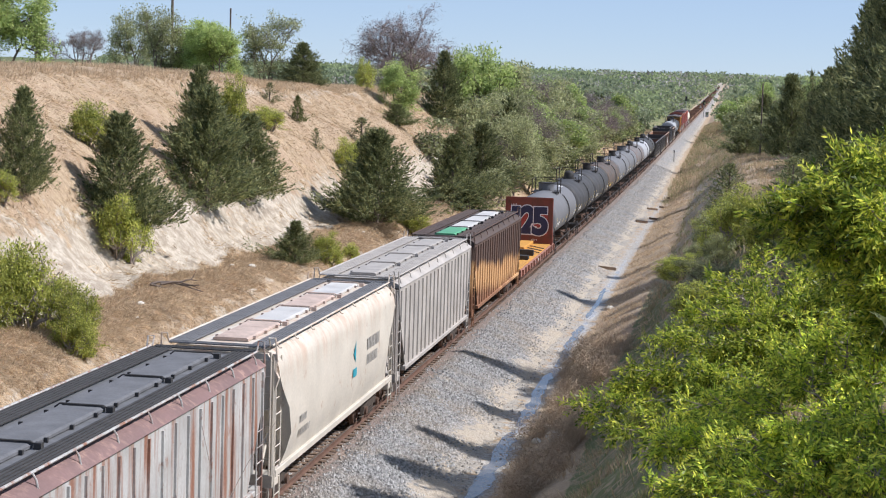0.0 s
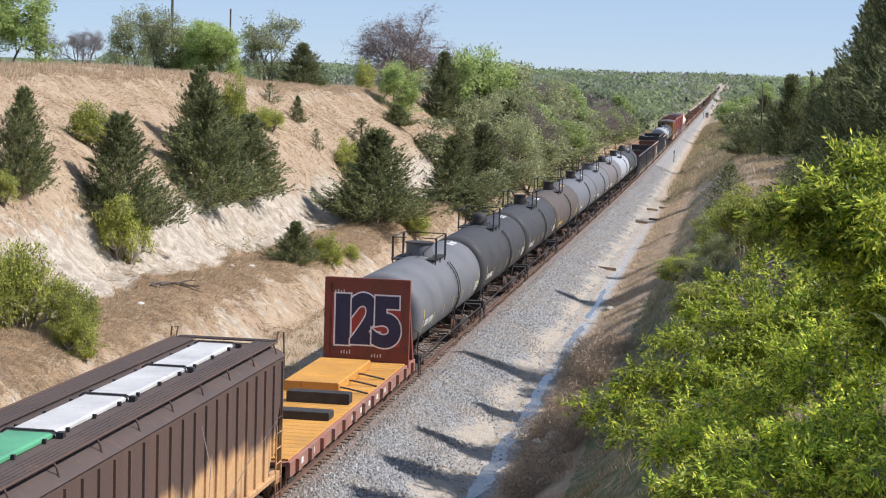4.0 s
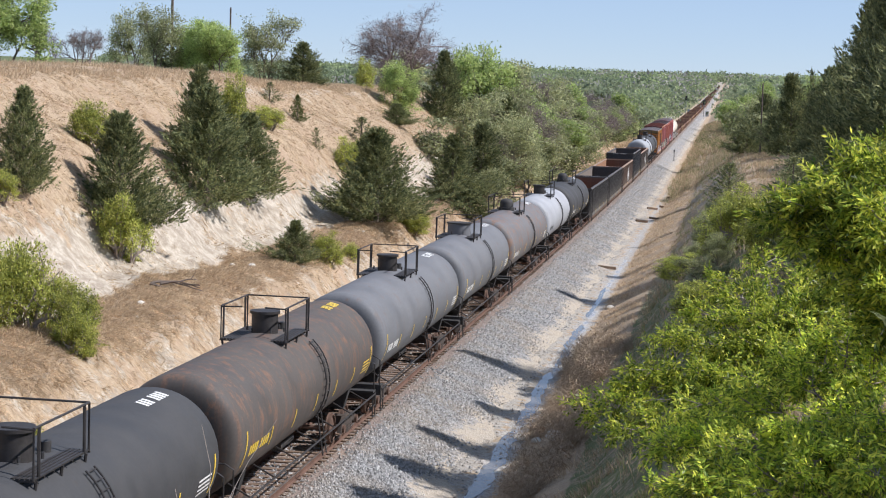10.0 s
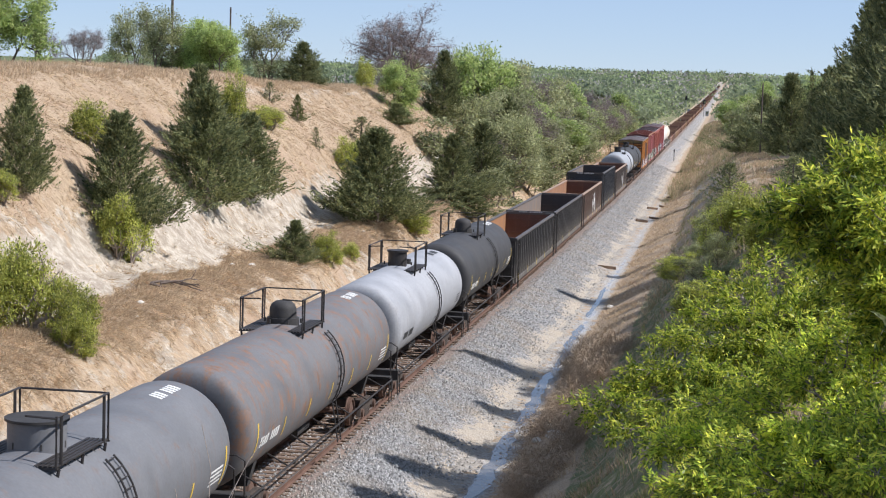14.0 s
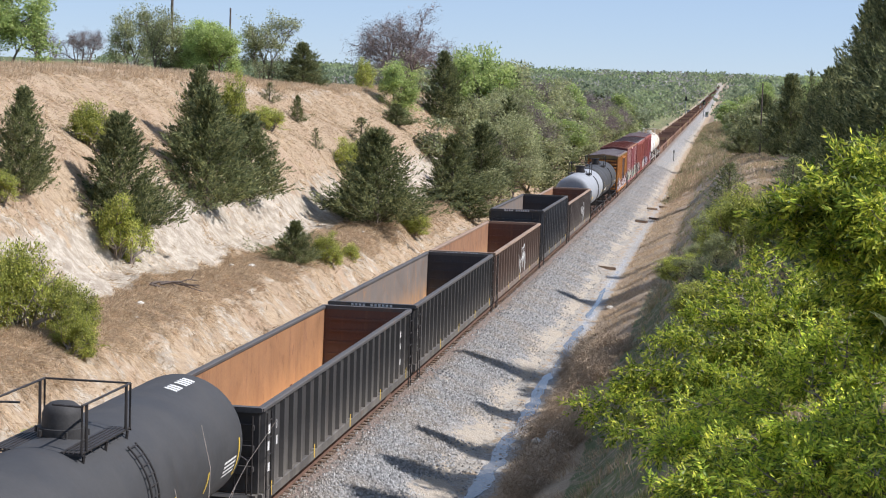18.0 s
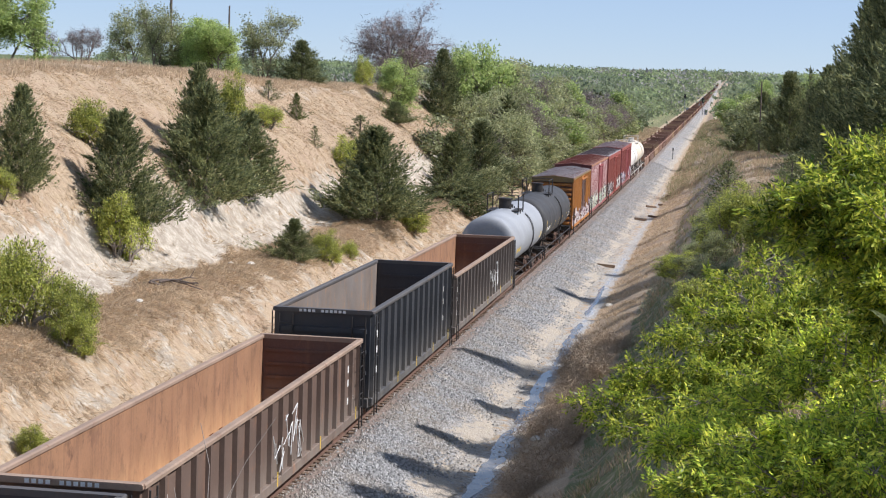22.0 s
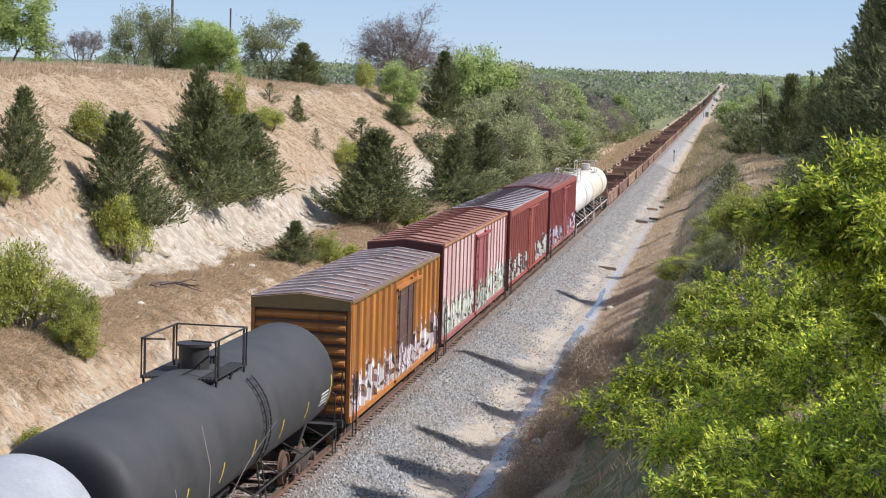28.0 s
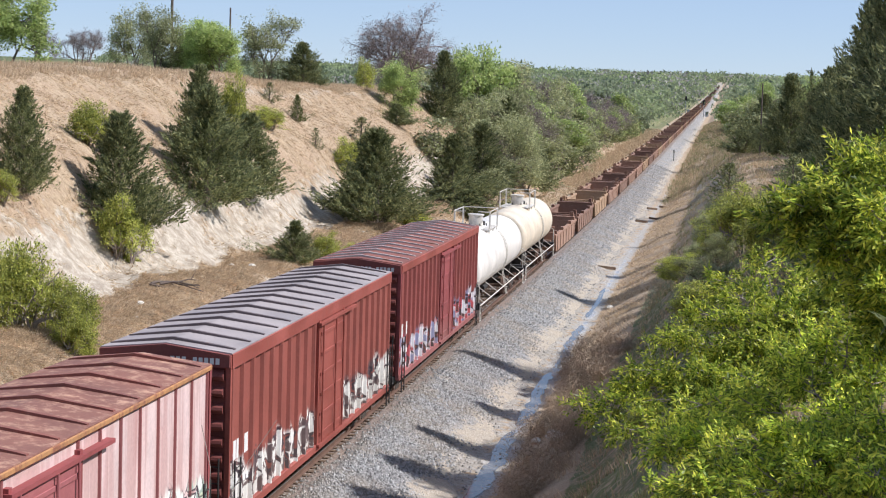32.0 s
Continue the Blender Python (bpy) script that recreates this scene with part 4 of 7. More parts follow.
def hopper(length, eave, skin, roofskin, hatchskin, label, style="ribbed", ribs=20, eaveskin=None, hatch_parts=None, marks=None, fitskin=None):
    """A covered hopper car: ribbed flat sides or smooth bulging ones, roof walks and long trough hatches."""
    car = thing("hopper_car", label, "hopper car", "covered hopper cars of the train")
    h, W, zb, zt = length / 2, 1.50, 1.18, eave
    if style == "ribbed":
        slant = 1.35
        for sx in (-1, 1):
            prof = [(-h + slant, zb), (-h + 0.08, zt - 0.9), (-h, zt - 0.55), (-h, zt), (h, zt), (h, zt - 0.55), (h - 0.08, zt - 0.9), (h - slant, zb)]
            a, b = sorted((sx * (W - 0.03), sx * W))
            Shape().slab(prof, a, b).obj("side_wall", skin, car)
            for i in range(ribs):
                y = -h + 0.2 + (2 * h - 0.4) * i / (ribs - 1)
                low = max(zb + 0.02, zb + (zt - 0.9 - zb) * max(0.0, (slant - (h - abs(y)))) / slant)
                q = [(-0.045, sx * W), (-0.035, sx * (W + 0.05)), (0.035, sx * (W + 0.05)), (0.045, sx * W)]
                pts = [(x, y + d, low) for d, x in q] + [(x, y + d, zt - 0.12) for d, x in q]
                Shape().add(pts, [(0, 1, 5, 4), (1, 2, 6, 5), (2, 3, 7, 6), (3, 0, 4, 7), (0, 3, 2, 1), (4, 5, 6, 7)]).obj("side_rib", skin, car)
            a, b = sorted((sx * (W - 0.05), sx * (W + 0.09)))
            Shape().chamfer(a, b, -h + slant * 0.7, h - slant * 0.7, zb - 0.10, zb + 0.05, 0.02).obj("side_sill", skin, car)
        roof = [(-W, zt - 0.02), (W, zt - 0.02), (W + 0.05, zt + 0.0), (W - 0.12, zt + 0.13), (W - 0.45, zt + 0.24), (-W + 0.45, zt + 0.24), (-W + 0.12, zt + 0.13), (-W - 0.05, zt)]
        Shape().prism(roof, -h, h).obj("roof", eaveskin or roofskin, car, 30)
        ztop = zt + 0.255
        Shape().box(-W + 0.5, W - 0.5, -h + 0.02, h - 0.02, zt + 0.235, ztop).obj("roof_sheet", hatchskin, car)
        # slope sheets at the ends, set back under the roof
        for sy in (-1, 1):
            p = [(sy * (h - 0.05), zt - 0.05), (sy * (h - 0.05), zt - 0.75), (sy * (h - 2.9), 1.05), (sy * (h - 3.1), 1.05), (sy * (h - 3.1), zt - 0.05)]
            Shape().slab(p if sy < 0 else p[::-1], -W + 0.04, W - 0.04).obj("slope_sheet", roofskin, car)
    else:
        # rounded sides
        sec = []
        for i in range(13):
            a = math.radians(i * 90 / 12)
            sec.append((1.02 + 0.52 * math.sin(a), zt - 0.62 + 0.62 * math.cos(a)))
        sec += [(1.56, zt - 1.0), (1.575, zt - 1.6), (1.56, zt - 2.3), (1.48, zb + 0.35), (1.40, zb)]
        full = sec + [(-x, z) for x, z in reversed(sec)]
        rings = []
        for i in range(9):
            rings.append([(x, -h + 0.02 + 2 * (h - 0.02) * i / 8, z) for x, z in full])
        # ends curve inwards towards the sill
        def bow(p, s):
            x, y, z = p
            t = max(0.0, (zt - 0.7 - z) / (zt - 0.7 - zb))
            return (x, s * (h - 0.02 - 1.25 * math.sin(math.pi * min(1, t) * 0.78) ** 1.3), z)
        rings[0] = [bow(p, -1) for p in rings[0]]
        rings[-1] = [bow(p, 1) for p in rings[-1]]
        Shape().loft(rings).obj("body", skin, car, 35)
        ztop = zt
        for sy in (-1, 1):
            prof = [(-1.3, zt - 1.5), (1.3, zt - 1.5), (1.55, zt - 0.7), (1.25, zt - 0.1), (-1.25, zt - 0.1), (-1.55, zt - 0.7)]
            a, b = sorted((sy * (h - 0.05), sy * (h + 0.10)))
            Shape().prism(prof, a, b).obj("end_bulkhead", skin, car)
        for sx in (-1, 1):
            a, b = sorted((sx * 1.36, sx * 1.50))
            Shape().chamfer(a, b, -h, h, zb - 0.12, zb + 0.06, 0.02).obj("side_sill", skin, car)
    # outlet bays
    for yy in (-h * 0.48, 0, h * 0.48):
        Shape().add([(-1.2, yy - 1.7, 1.05), (1.2, yy - 1.7, 1.05), (1.2, yy + 1.7, 1.05), (-1.2, yy + 1.7, 1.05), (-0.4, yy - 0.3, 0.42), (0.4, yy - 0.3, 0.42), (0.4, yy + 0.3, 0.42), (-0.4, yy + 0.3, 0.42)],
                    [(0, 1, 5, 4), (1, 2, 6, 5), (2, 3, 7, 6), (3, 0, 4, 7), (4, 5, 6, 7), (3, 2, 1, 0)]).obj("outlet_bay", skin, car)
    # long hatches with hinged covers and clamps
    n = 4
    for i in range(n):
        y0, y1 = -h + 0.9 + (2 * h - 1.8) * i / n + 0.06, -h + 0.9 + (2 * h - 1.8) * (i + 1) / n - 0.06
        mat = hatch_parts[i] if hatch_parts else hatchskin
        c = Shape().prism([(-0.46, ztop + 0.02), (0.46, ztop + 0.02), (0.46, ztop + 0.07), (0.40, ztop + 0.10), (-0.40, ztop + 0.10), (-0.46, ztop + 0.07)], y0, y1).obj("hatch_cover", mat, car)
        for yy in (y0 + 0.5, (y0 + y1) / 2, y1 - 0.5):
            for xx in (-0.5, 0.5):
                Shape().box(xx - 0.035, xx + 0.035, yy - 0.03, yy + 0.03, ztop + 0.01, ztop + 0.09).obj("hinge", fitskin or DARK, c)
        s = Shape().tube([(-0.55, y1 + 0.05, ztop + 0.05), (-0.44, y1 + 0.05, ztop + 0.13), (0.44, y1 + 0.05, ztop + 0.13), (0.58, y1 + 0.05, ztop + 0.05)], 0.02)
        s.box(0.52, 0.66, y1 - 0.02, y1 + 0.12, ztop + 0.01, ztop + 0.12)
        s.obj("clamp", fitskin or DARK, c)
    # roof walks of open grating on both sides
    for sx in (-1, 1):
        s = Shape()
        for i in range(6):
            x = sx * (0.80 + i * 0.10)
            s.box(x - 0.03, x + 0.03, -h + 0.05, h - 0.05, ztop + 0.05, ztop + 0.08)
        for i in range(int(2 * h / 0.4)):
            y = -h + 0.2 + i * 0.4
            a, b = sorted((sx * 0.77, sx * 1.33))
            s.box(a, b, y - 0.014, y + 0.014, ztop + 0.03, ztop + 0.07)
        s.obj("roof_walk", roofskin, car)
        b = Shape()
        for i in range(9):
            y = -h + 0.5 + (2 * h - 1) * i / 8
            b.tube([(sx * 1.33, y, ztop + 0.08), (sx * 1.40, y, ztop - 0.03), (sx * 1.46, y, zt - 0.02)], 0.02)
        b.tube([(sx * 1.33, -h + 0.05, ztop + 0.085), (sx * 1.33, h - 0.05, ztop + 0.085)], 0.028)
        b.obj("walk_bracket", skin, car)
    for sy in (-1, 1):
        s = Shape()
        for i in range(5):
            y = sy * (h - 0.1 + i * 0.07)
            s.box(-1.25, 1.25, y - 0.02, y + 0.02, ztop + 0.06, ztop + 0.09)
        s.obj("crossover_walk", roofskin, car)
        Shape().box(-1.45, 1.45, min(sy * (h - 0.5), sy * (h + 0.18)), max(sy * (h - 0.5), sy * (h + 0.18)), 0.82, 1.12).obj("end_sill", skin, car)
        Shape().box(-0.35, 0.35, min(sy * (h - 3), sy * h), max(sy * (h - 3), sy * h), 0.82, 1.1).obj("stub_sill", DARK, car)
        for sx in (-1, 1):
            Shape().tube([(sx * 1.42, sy * (h + 0.1), 0.9), (sx * 1.42, sy * (h + 0.05), zt - 0.1)], 0.05).obj("corner_post", skin, car)
            end_ladder(car, sy * (h + 0.16), sx * 1.36, sx * 0.92, 0.5, zt - 0.05, 9, skin)
            ladder(car, sx * 1.47, sy * (h - 0.46), sy * (h + 0.06), 0.4, zt - 0.2, 9, skin)
            s = Shape().tube([(sx * 1.3, sy * (h + 0.02), ztop + 0.08), (sx * 1.3, sy * (h + 0.15), ztop + 0.3), (sx * 1.45, sy * (h + 0.12), ztop + 0.3), (sx * 1.5, sy * (h + 0.05), zt - 0.3)], 0.022)
            s.obj("grab_iron", skin, car)
            Shape().tube([(sx * 1.0, sy * (h - 0.3), 1.1), (sx * 1.0, sy * (h - 1.9), zt - 1.0)], 0.06).obj("brace", skin, car)
        Shape().rod((0.3, sy * (h - 1.0), 1.35), (-0.7, sy * (h - 1.0), 1.35), 0.2, 14).obj("brake_cylinder", DARK, car, 40)
        truck(car, sy * (h - 1.6))
        coupler(car, sy * (h + 0.18), sy)
    return car


# ---- paints ----
BLACK_TANK = paint("black_tank_paint", (0.040, 0.040, 0.042), 0.72, rust=(0.07, 0.045, 0.03), wear=0.1, streak=0.15, grime=0.2)
GREY_TANK = paint("grey_tank_paint", (0.14, 0.143, 0.152), 0.74, rust=(0.17, 0.10, 0.065), wear=0.3, streak=0.35, grime=0.25)
BROWN_TANK = paint("brown_grimed_tank_paint", (0.08, 0.068, 0.06), 0.76, rust=(0.17, 0.09, 0.055), wear=0.6, streak=0.7, grime=0.2)
RUST_TANK = paint("grey_tank_paint_with_rust", (0.14, 0.138, 0.142), 0.75, rust=(0.21, 0.115, 0.07), wear=0.8, streak=0.6, grime=0.2)
PALE_TANK = paint("pale_grey_tank_paint", (0.34, 0.345, 0.36), 0.68, rust=(0.22, 0.19, 0.16), wear=0.05, streak=0.3, grime=0.2)
WHITE_TANK = paint("white_tank_paint", (0.74, 0.70, 0.64), 0.5, rust=(0.45, 0.33, 0.22), wear=0.05, streak=0.35, grime=0.2)
CREAM_TANK = paint("cream_tank_paint", (0.68, 0.585, 0.45), 0.55, rust=(0.34, 0.2, 0.1), wear=0.1, streak=0.4, grime=0.2)
WHITERAIL = plain("white_railing", (0.62, 0.58, 0.52), 0.55, 0.1, 0.25, 4.0)
GON_BLACK = paint("black_gondola_paint", (0.042, 0.040, 0.040), 0.6, rust=(0.13, 0.07, 0.045), wear=0.25, streak=0.35, grime=0.3)
GON_NAVY = paint("blue_black_gondola_paint", (0.035, 0.038, 0.045), 0.5, rust=(0.12, 0.07, 0.045), wear=0.05, streak=0.15, grime=0.25)
GON_BROWN = paint("brown_gondola_paint", (0.12, 0.075, 0.055), 0.75, rust=(0.22, 0.10, 0.05), wear=0.5, streak=0.5, grime=0.3)
IN_ORANGE = paint("orange_rusted_inside", (0.31, 0.155, 0.07), 0.85, rust=(0.20, 0.095, 0.05), wear=0.6, streak=0.6, grime=0.6, dust=(0.48, 0.25, 0.10))
IN_GREY = paint("grey_scraped_inside", (0.165, 0.148, 0.135), 0.75, rust=(0.28, 0.165, 0.09), wear=0.55, streak=0.5, grime=0.62, dust=(0.46, 0.25, 0.10))
# the pale dust low down also paints in the bright-lit bottom of the inside
IN_BROWN = paint("brown_rusted_inside_lit_low", (0.29, 0.15, 0.08), 0.85, rust=(0.17, 0.085, 0.05), wear=0.75, streak=0.7, grime=0.62, dust=(0.48, 0.29, 0.145))
# gondola inner ends: darker than the inner sides, with their shade in the colour
END_BROWN_SHADED = paint("shaded_brown_end_lining", (0.12, 0.06, 0.042), 0.85, rust=(0.24, 0.11, 0.055), wear=0.35, streak=0.4, grime=0.3)
END_BLACK_SHADED = paint("shaded_black_end_lining", (0.045, 0.043, 0.046), 0.8, rust=(0.12, 0.08, 0.06), wear=0.15, streak=0.3, grime=0.2)
GON_WORN = paint("worn_brown_black_gondola_paint", (0.085, 0.068, 0.06), 0.75, rust=(0.17, 0.095, 0.06), wear=0.45, streak=0.5, grime=0.3)
CHORD_DARK = paint("worn_dark_chord", (0.085, 0.078, 0.074), 0.65, rust=(0.17, 0.105, 0.07), wear=0.5, streak=0.2, grime=0.1)
CHORD_TAN = paint("rusty_tan_chord", (0.30, 0.21, 0.15), 0.8, rust=(0.2, 0.10, 0.06), wear=0.5, streak=0.2, grime=0.1)
HOP_GREY = paint("chalky_grey_hopper_paint", (0.43, 0.395, 0.36), 0.65, rust=(0.24, 0.13, 0.08), wear=0.15, streak=0.3, grime=0.15)
HOP_RUSTY = paint("grey_hopper_paint_with_rust_runs", (0.43, 0.42, 0.40), 0.65, rust=(0.26, 0.12, 0.075), wear=0.5, streak=1.0, grime=0.2)
HOP_EAVE = paint("purple_brown_eave", (0.20, 0.125, 0.115), 0.85, rust=(0.34, 0.22, 0.18), wear=0.8, streak=0.3, grime=0.0)
def cream_hopper():
    """Pale pinkish cream paint, stained with rust from the roof down and grey near the sill."""
    n = Nodes("cream_hopper_paint", 0.6)
    c = n.tint((0.60, 0.545, 0.46), n.shade(n.noise(0.8, 5), 0.12))
    z = n.axis(2)
    runs = n.noise((2.4, 2.6, 0.18), 6, 0.68)
    top = n.math('MULTIPLY', n.ramp(z, 3.0, 4.2, 0.06, 1.0), n.ramp(runs, 0.40, 0.68))
    c = n.mix(n.math('MULTIPLY', top, 0.75), c, (0.52, 0.34, 0.24))
    c = n.mix(n.math('MULTIPLY', n.ramp(z, 1.2, 2.4, 0.75, 0.0), n.ramp(n.noise((0.9, 0.9, 0.5), 5), 0.35, 0.65)), c, (0.47, 0.43, 0.37))
    c = n.mix(n.ramp(n.noise((2.2, 2.2, 1.6), 8, 0.72), 0.60, 0.70, 0.0, 0.6), c, (0.38, 0.20, 0.11))
    n.bump(n.noise(5, 6), 0.12, 0.02)
    return n.done(n.tint(c, n.shade(n.noise(14, 3), 0.08)))


HOP_CREAM = cream_hopper()
FADED = plain("faded_dark_lettering", (0.33, 0.31, 0.28), 0.7, 0.0, 0.35, 6.0)
HOP_ROOF = plain("hopper_roof_grey", (0.13, 0.13, 0.135), 0.8, 0.0, 0.25, 2.0)
HOP_ROOF2 = plain("pale_roof_grey", (0.36, 0.33, 0.30), 0.75, 0.0, 0.2, 2.0)
HOP_DARK = plain("dark_grating", (0.05, 0.047, 0.045), 0.8, 0.1, 0.3, 3.0)
HOP_BROWN = paint("brown_hopper_roof", (0.085, 0.06, 0.05), 0.8, rust=(0.20, 0.10, 0.06), wear=0.4, streak=0.3, grime=0.0)
HOP_PINK = plain("faded_pink_roof", (0.47, 0.36, 0.30), 0.8, 0.0, 0.25, 1.6)
GREEN_HATCH = paint("green_hatch_paint", (0.10, 0.33, 0.17), 0.5, wear=0.2, streak=0.2, grime=0.0)
WHITE_HATCH = paint("white_hatch_paint", (0.52, 0.50, 0.47), 0.6, wear=0.1, streak=0.2, grime=0.0)


def rusted_brown():
    """Brown paint worn to a lighter orange band across the middle of the side."""
    n = Nodes("brown_hopper_worn", 0.85)
    z = n.math('ADD', n.axis(2), n.math('ADD', n.math('MULTIPLY', n.noise((1.2, 0.5, 0.3), 5), 1.9), n.math('MULTIPLY', n.axis(1), 0.055)))
    c = n.mix(n.ramp(z, 2.1, 2.75), (0.24, 0.115, 0.06), (0.56, 0.33, 0.15))
    c = n.mix(n.ramp(z, 3.3, 3.75), c, (0.095, 0.058, 0.045))
    c = n.mix(n.ramp(n.noise((3.0, 3.0, 0.25), 6), 0.5, 0.7, 0.0, 0.6), c, (0.15, 0.075, 0.045))
    n.bump(n.noise(6, 5), 0.15, 0.02)
    return n.done(n.tint(c, n.shade(n.noise(12, 3), 0.15)))


def tagged_paint(name, colour, post_colour, rust, sprays, top=2.35, amount=0.55, wear=0.3, streak=0.6, base2=None):
    """Boxcar paint with vertical staining, and spray-painted scrawls over the lower half of the side."""
    n = Nodes(name, 0.65)
    fade = n.noise(0.8, 5)
    c = n.tint(colour, n.shade(fade, 0.2))
    runs = n.noise((3.0, 3.0, 0.2), 6, 0.65)
    if base2:
        c = n.mix(n.ramp(n.noise((2.2, 2.6, 0.10), 4), 0.44, 0.54), c, base2)
    c = n.mix(n.ramp(runs, 0.5, 0.72, 0.0, streak), c, rust)
    c = n.mix(n.ramp(n.noise((2, 2, 1.5), 8, 0.72), 0.62, 0.70, 0.0, wear), c, rust)
    z, y = n.axis(2), n.axis(1)
    reach = n.ramp(n.math('ADD', z, n.math('MULTIPLY', n.math('SUBTRACT', n.noise((0.5, 0.9, 0.3), 4), 0.5), 2.0)), top, top - 0.25)
    bend = n.math('MULTIPLY', n.math('SUBTRACT', n.noise((1, 2.6, 2.6), 4), 0.5), 0.42)
    strokes = n.math('ADD', n.cells((0.3, 1.9, 1.35), "Distance", 'DISTANCE_TO_EDGE'), bend)
    body = n.ramp(strokes, 0.050, 0.075)          # fat letter bodies
    rim = n.math('MULTIPLY', n.ramp(strokes, -0.02, 0.01), n.ramp(strokes, 0.050, 0.075, 1.0, 0.0))    # their dark rims
    g = n.mix(n.ramp(n.noise((0.4, 1.3, 1.2), 3), 0.47, 0.53), sprays[0], sprays[1])
    g = n.mix(n.ramp(n.noise((0.3, 1.7, 2.0), 4, 0.5, 0.8), 0.53, 0.57), g, sprays[2])
    some = n.ramp(n.noise((0.5, 0.5, 0.4), 3), 0.50 - amount * 0.27, 0.56 - amount * 0.27)
    c = n.mix(n.math('MULTIPLY', n.math('MULTIPLY', reach, rim), some), c, (0.05, 0.035, 0.045))
    c = n.mix(n.math('MULTIPLY', n.math('MULTIPLY', reach, body), some), c, g)
    c = n.mix(n.ramp(z, 1.0, 2.2, 0.22, 0.0), c, (0.24, 0.18, 0.13))
    n.bump(n.noise(6, 5), 0.12, 0.02)
    return n.done(n.tint(c, n.shade(n.noise(14, 3), 0.1)))


BOX_ORANGE = tagged_paint("orange_boxcar_paint", (0.50, 0.205, 0.03), None, (0.20, 0.08, 0.03), ((0.80, 0.76, 0.75), (0.74, 0.66, 0.66), (0.20, 0.12, 0.14)), 2.5, 1.25, 0.55, 0.8, (0.33, 0.125, 0.025))
BOX_PINK = tagged_paint("pink_faded_boxcar_paint", (0.66, 0.50, 0.47), None, (0.46, 0.24, 0.22), ((0.76, 0.76, 0.70), (0.32, 0.42, 0.34), (0.60, 0.64, 0.46)), 2.55, 1.25, 0.55, 0.6, (0.55, 0.36, 0.33))
BOX_RED = tagged_paint("red_boxcar_paint", (0.27, 0.075, 0.055), None, (0.14, 0.045, 0.035), ((0.78, 0.75, 0.70), (0.70, 0.68, 0.62), (0.12, 0.08, 0.08)), 2.3, 0.75, 0.1, 0.25)
BOX_RED2 = tagged_paint("dark_red_boxcar_paint", (0.24, 0.06, 0.05), None, (0.12, 0.04, 0.03), ((0.74, 0.72, 0.74), (0.50, 0.08, 0.10), (0.30, 0.31, 0.45)), 2.3, 0.7, 0.1, 0.25)
DOOR_SPRAYED = tagged_paint("brown_door_with_spray", (0.12, 0.07, 0.055), None, (0.06, 0.04, 0.035), ((0.78, 0.74, 0.73), (0.66, 0.58, 0.60), (0.30, 0.16, 0.20)), 2.1, 1.1, 0.2, 0.4)
DOOR_PINK = tagged_paint("red_door_with_spray", (0.34, 0.11, 0.11), None, (0.20, 0.06, 0.06), ((0.74, 0.74, 0.68), (0.32, 0.42, 0.34), (0.60, 0.64, 0.46)), 2.3, 1.1, 0.2, 0.4)
POST_ORANGE = tagged_paint("worn_orange_post", (0.36, 0.145, 0.025), None, (0.16, 0.07, 0.03), ((0.78, 0.74, 0.73), (0.70, 0.62, 0.62), (0.30, 0.16, 0.20)), 2.2, 1.1, 0.5, 0.9)
END_ORANGE = paint("orange_end_paint", (0.40, 0.16, 0.035), 0.7, rust=(0.14, 0.06, 0.03), wear=0.4, streak=0.5, grime=0.0)
END_DARK = paint("dark_grey_red_end_paint", (0.125, 0.04, 0.037), 0.7, rust=(0.16, 0.06, 0.045), wear=0.3, streak=0.3, grime=0.0)
END_RED = paint("red_end_paint", (0.20, 0.055, 0.045), 0.7, rust=(0.11, 0.04, 0.03), wear=0.2, streak=0.3, grime=0.0)
ROOF_GREY = paint("grey_galvanised_roof", (0.21, 0.145, 0.13), 0.7, 0.0, rust=(0.15, 0.07, 0.05), wear=0.95, streak=0.6, grime=0.0)
ROOF_PALE = paint("pale_galvanised_roof", (0.33, 0.285, 0.275), 0.65, 0.0, rust=(0.25, 0.15, 0.12), wear=0.2, streak=0.1, grime=0.0)
ROOF_RUST = paint("rusted_roof", (0.22, 0.095, 0.07), 0.85, rust=(0.44, 0.25, 0.17), wear=0.8, streak=0.7, grime=0.0)
ROOF_RED = paint("red_rusted_roof", (0.22, 0.08, 0.06), 0.8, rust=(0.33, 0.19, 0.14), wear=0.35, streak=0.3, grime=0.0)
SEAM_PALE = paint("pale_roof_seam", (0.46, 0.42, 0.40), 0.6, rust=(0.30, 0.16, 0.11), wear=0.7, streak=0.2, grime=0.0)
SEAM_DARK = paint("dark_roof_seam", (0.13, 0.10, 0.10), 0.7, rust=(0.22, 0.12, 0.09), wear=0.3, streak=0.2, grime=0.0)
POST_RED = tagged_paint("dark_red_post", (0.26, 0.085, 0.08), None, (0.16, 0.05, 0.05), ((0.74, 0.74, 0.68), (0.36, 0.44, 0.36), (0.60, 0.64, 0.46)), 2.3, 1.0, 0.3, 0.6)
# for the end wall between corrugations: rusty brown, darkened for the shade there
GROOVE_RUST_SHADE = paint("groove_rust_and_shade", (0.11, 0.065, 0.05), 0.7, wear=0.3, streak=0.4, grime=0.2)
DOOR_RED = paint("red_door_paint", (0.27, 0.06, 0.06), 0.7, wear=0.2, streak=0.3, grime=0.2)
FASCIA_OLIVE = paint("olive_brown_fascia", (0.20, 0.135, 0.055), 0.7, wear=0.2, streak=0.3, grime=0.0)
FASCIA_RUST = paint("ochre_rust_fascia", (0.42, 0.21, 0.085), 0.85, rust=(0.22, 0.085, 0.05), wear=1.0, streak=0.8, grime=0.0)
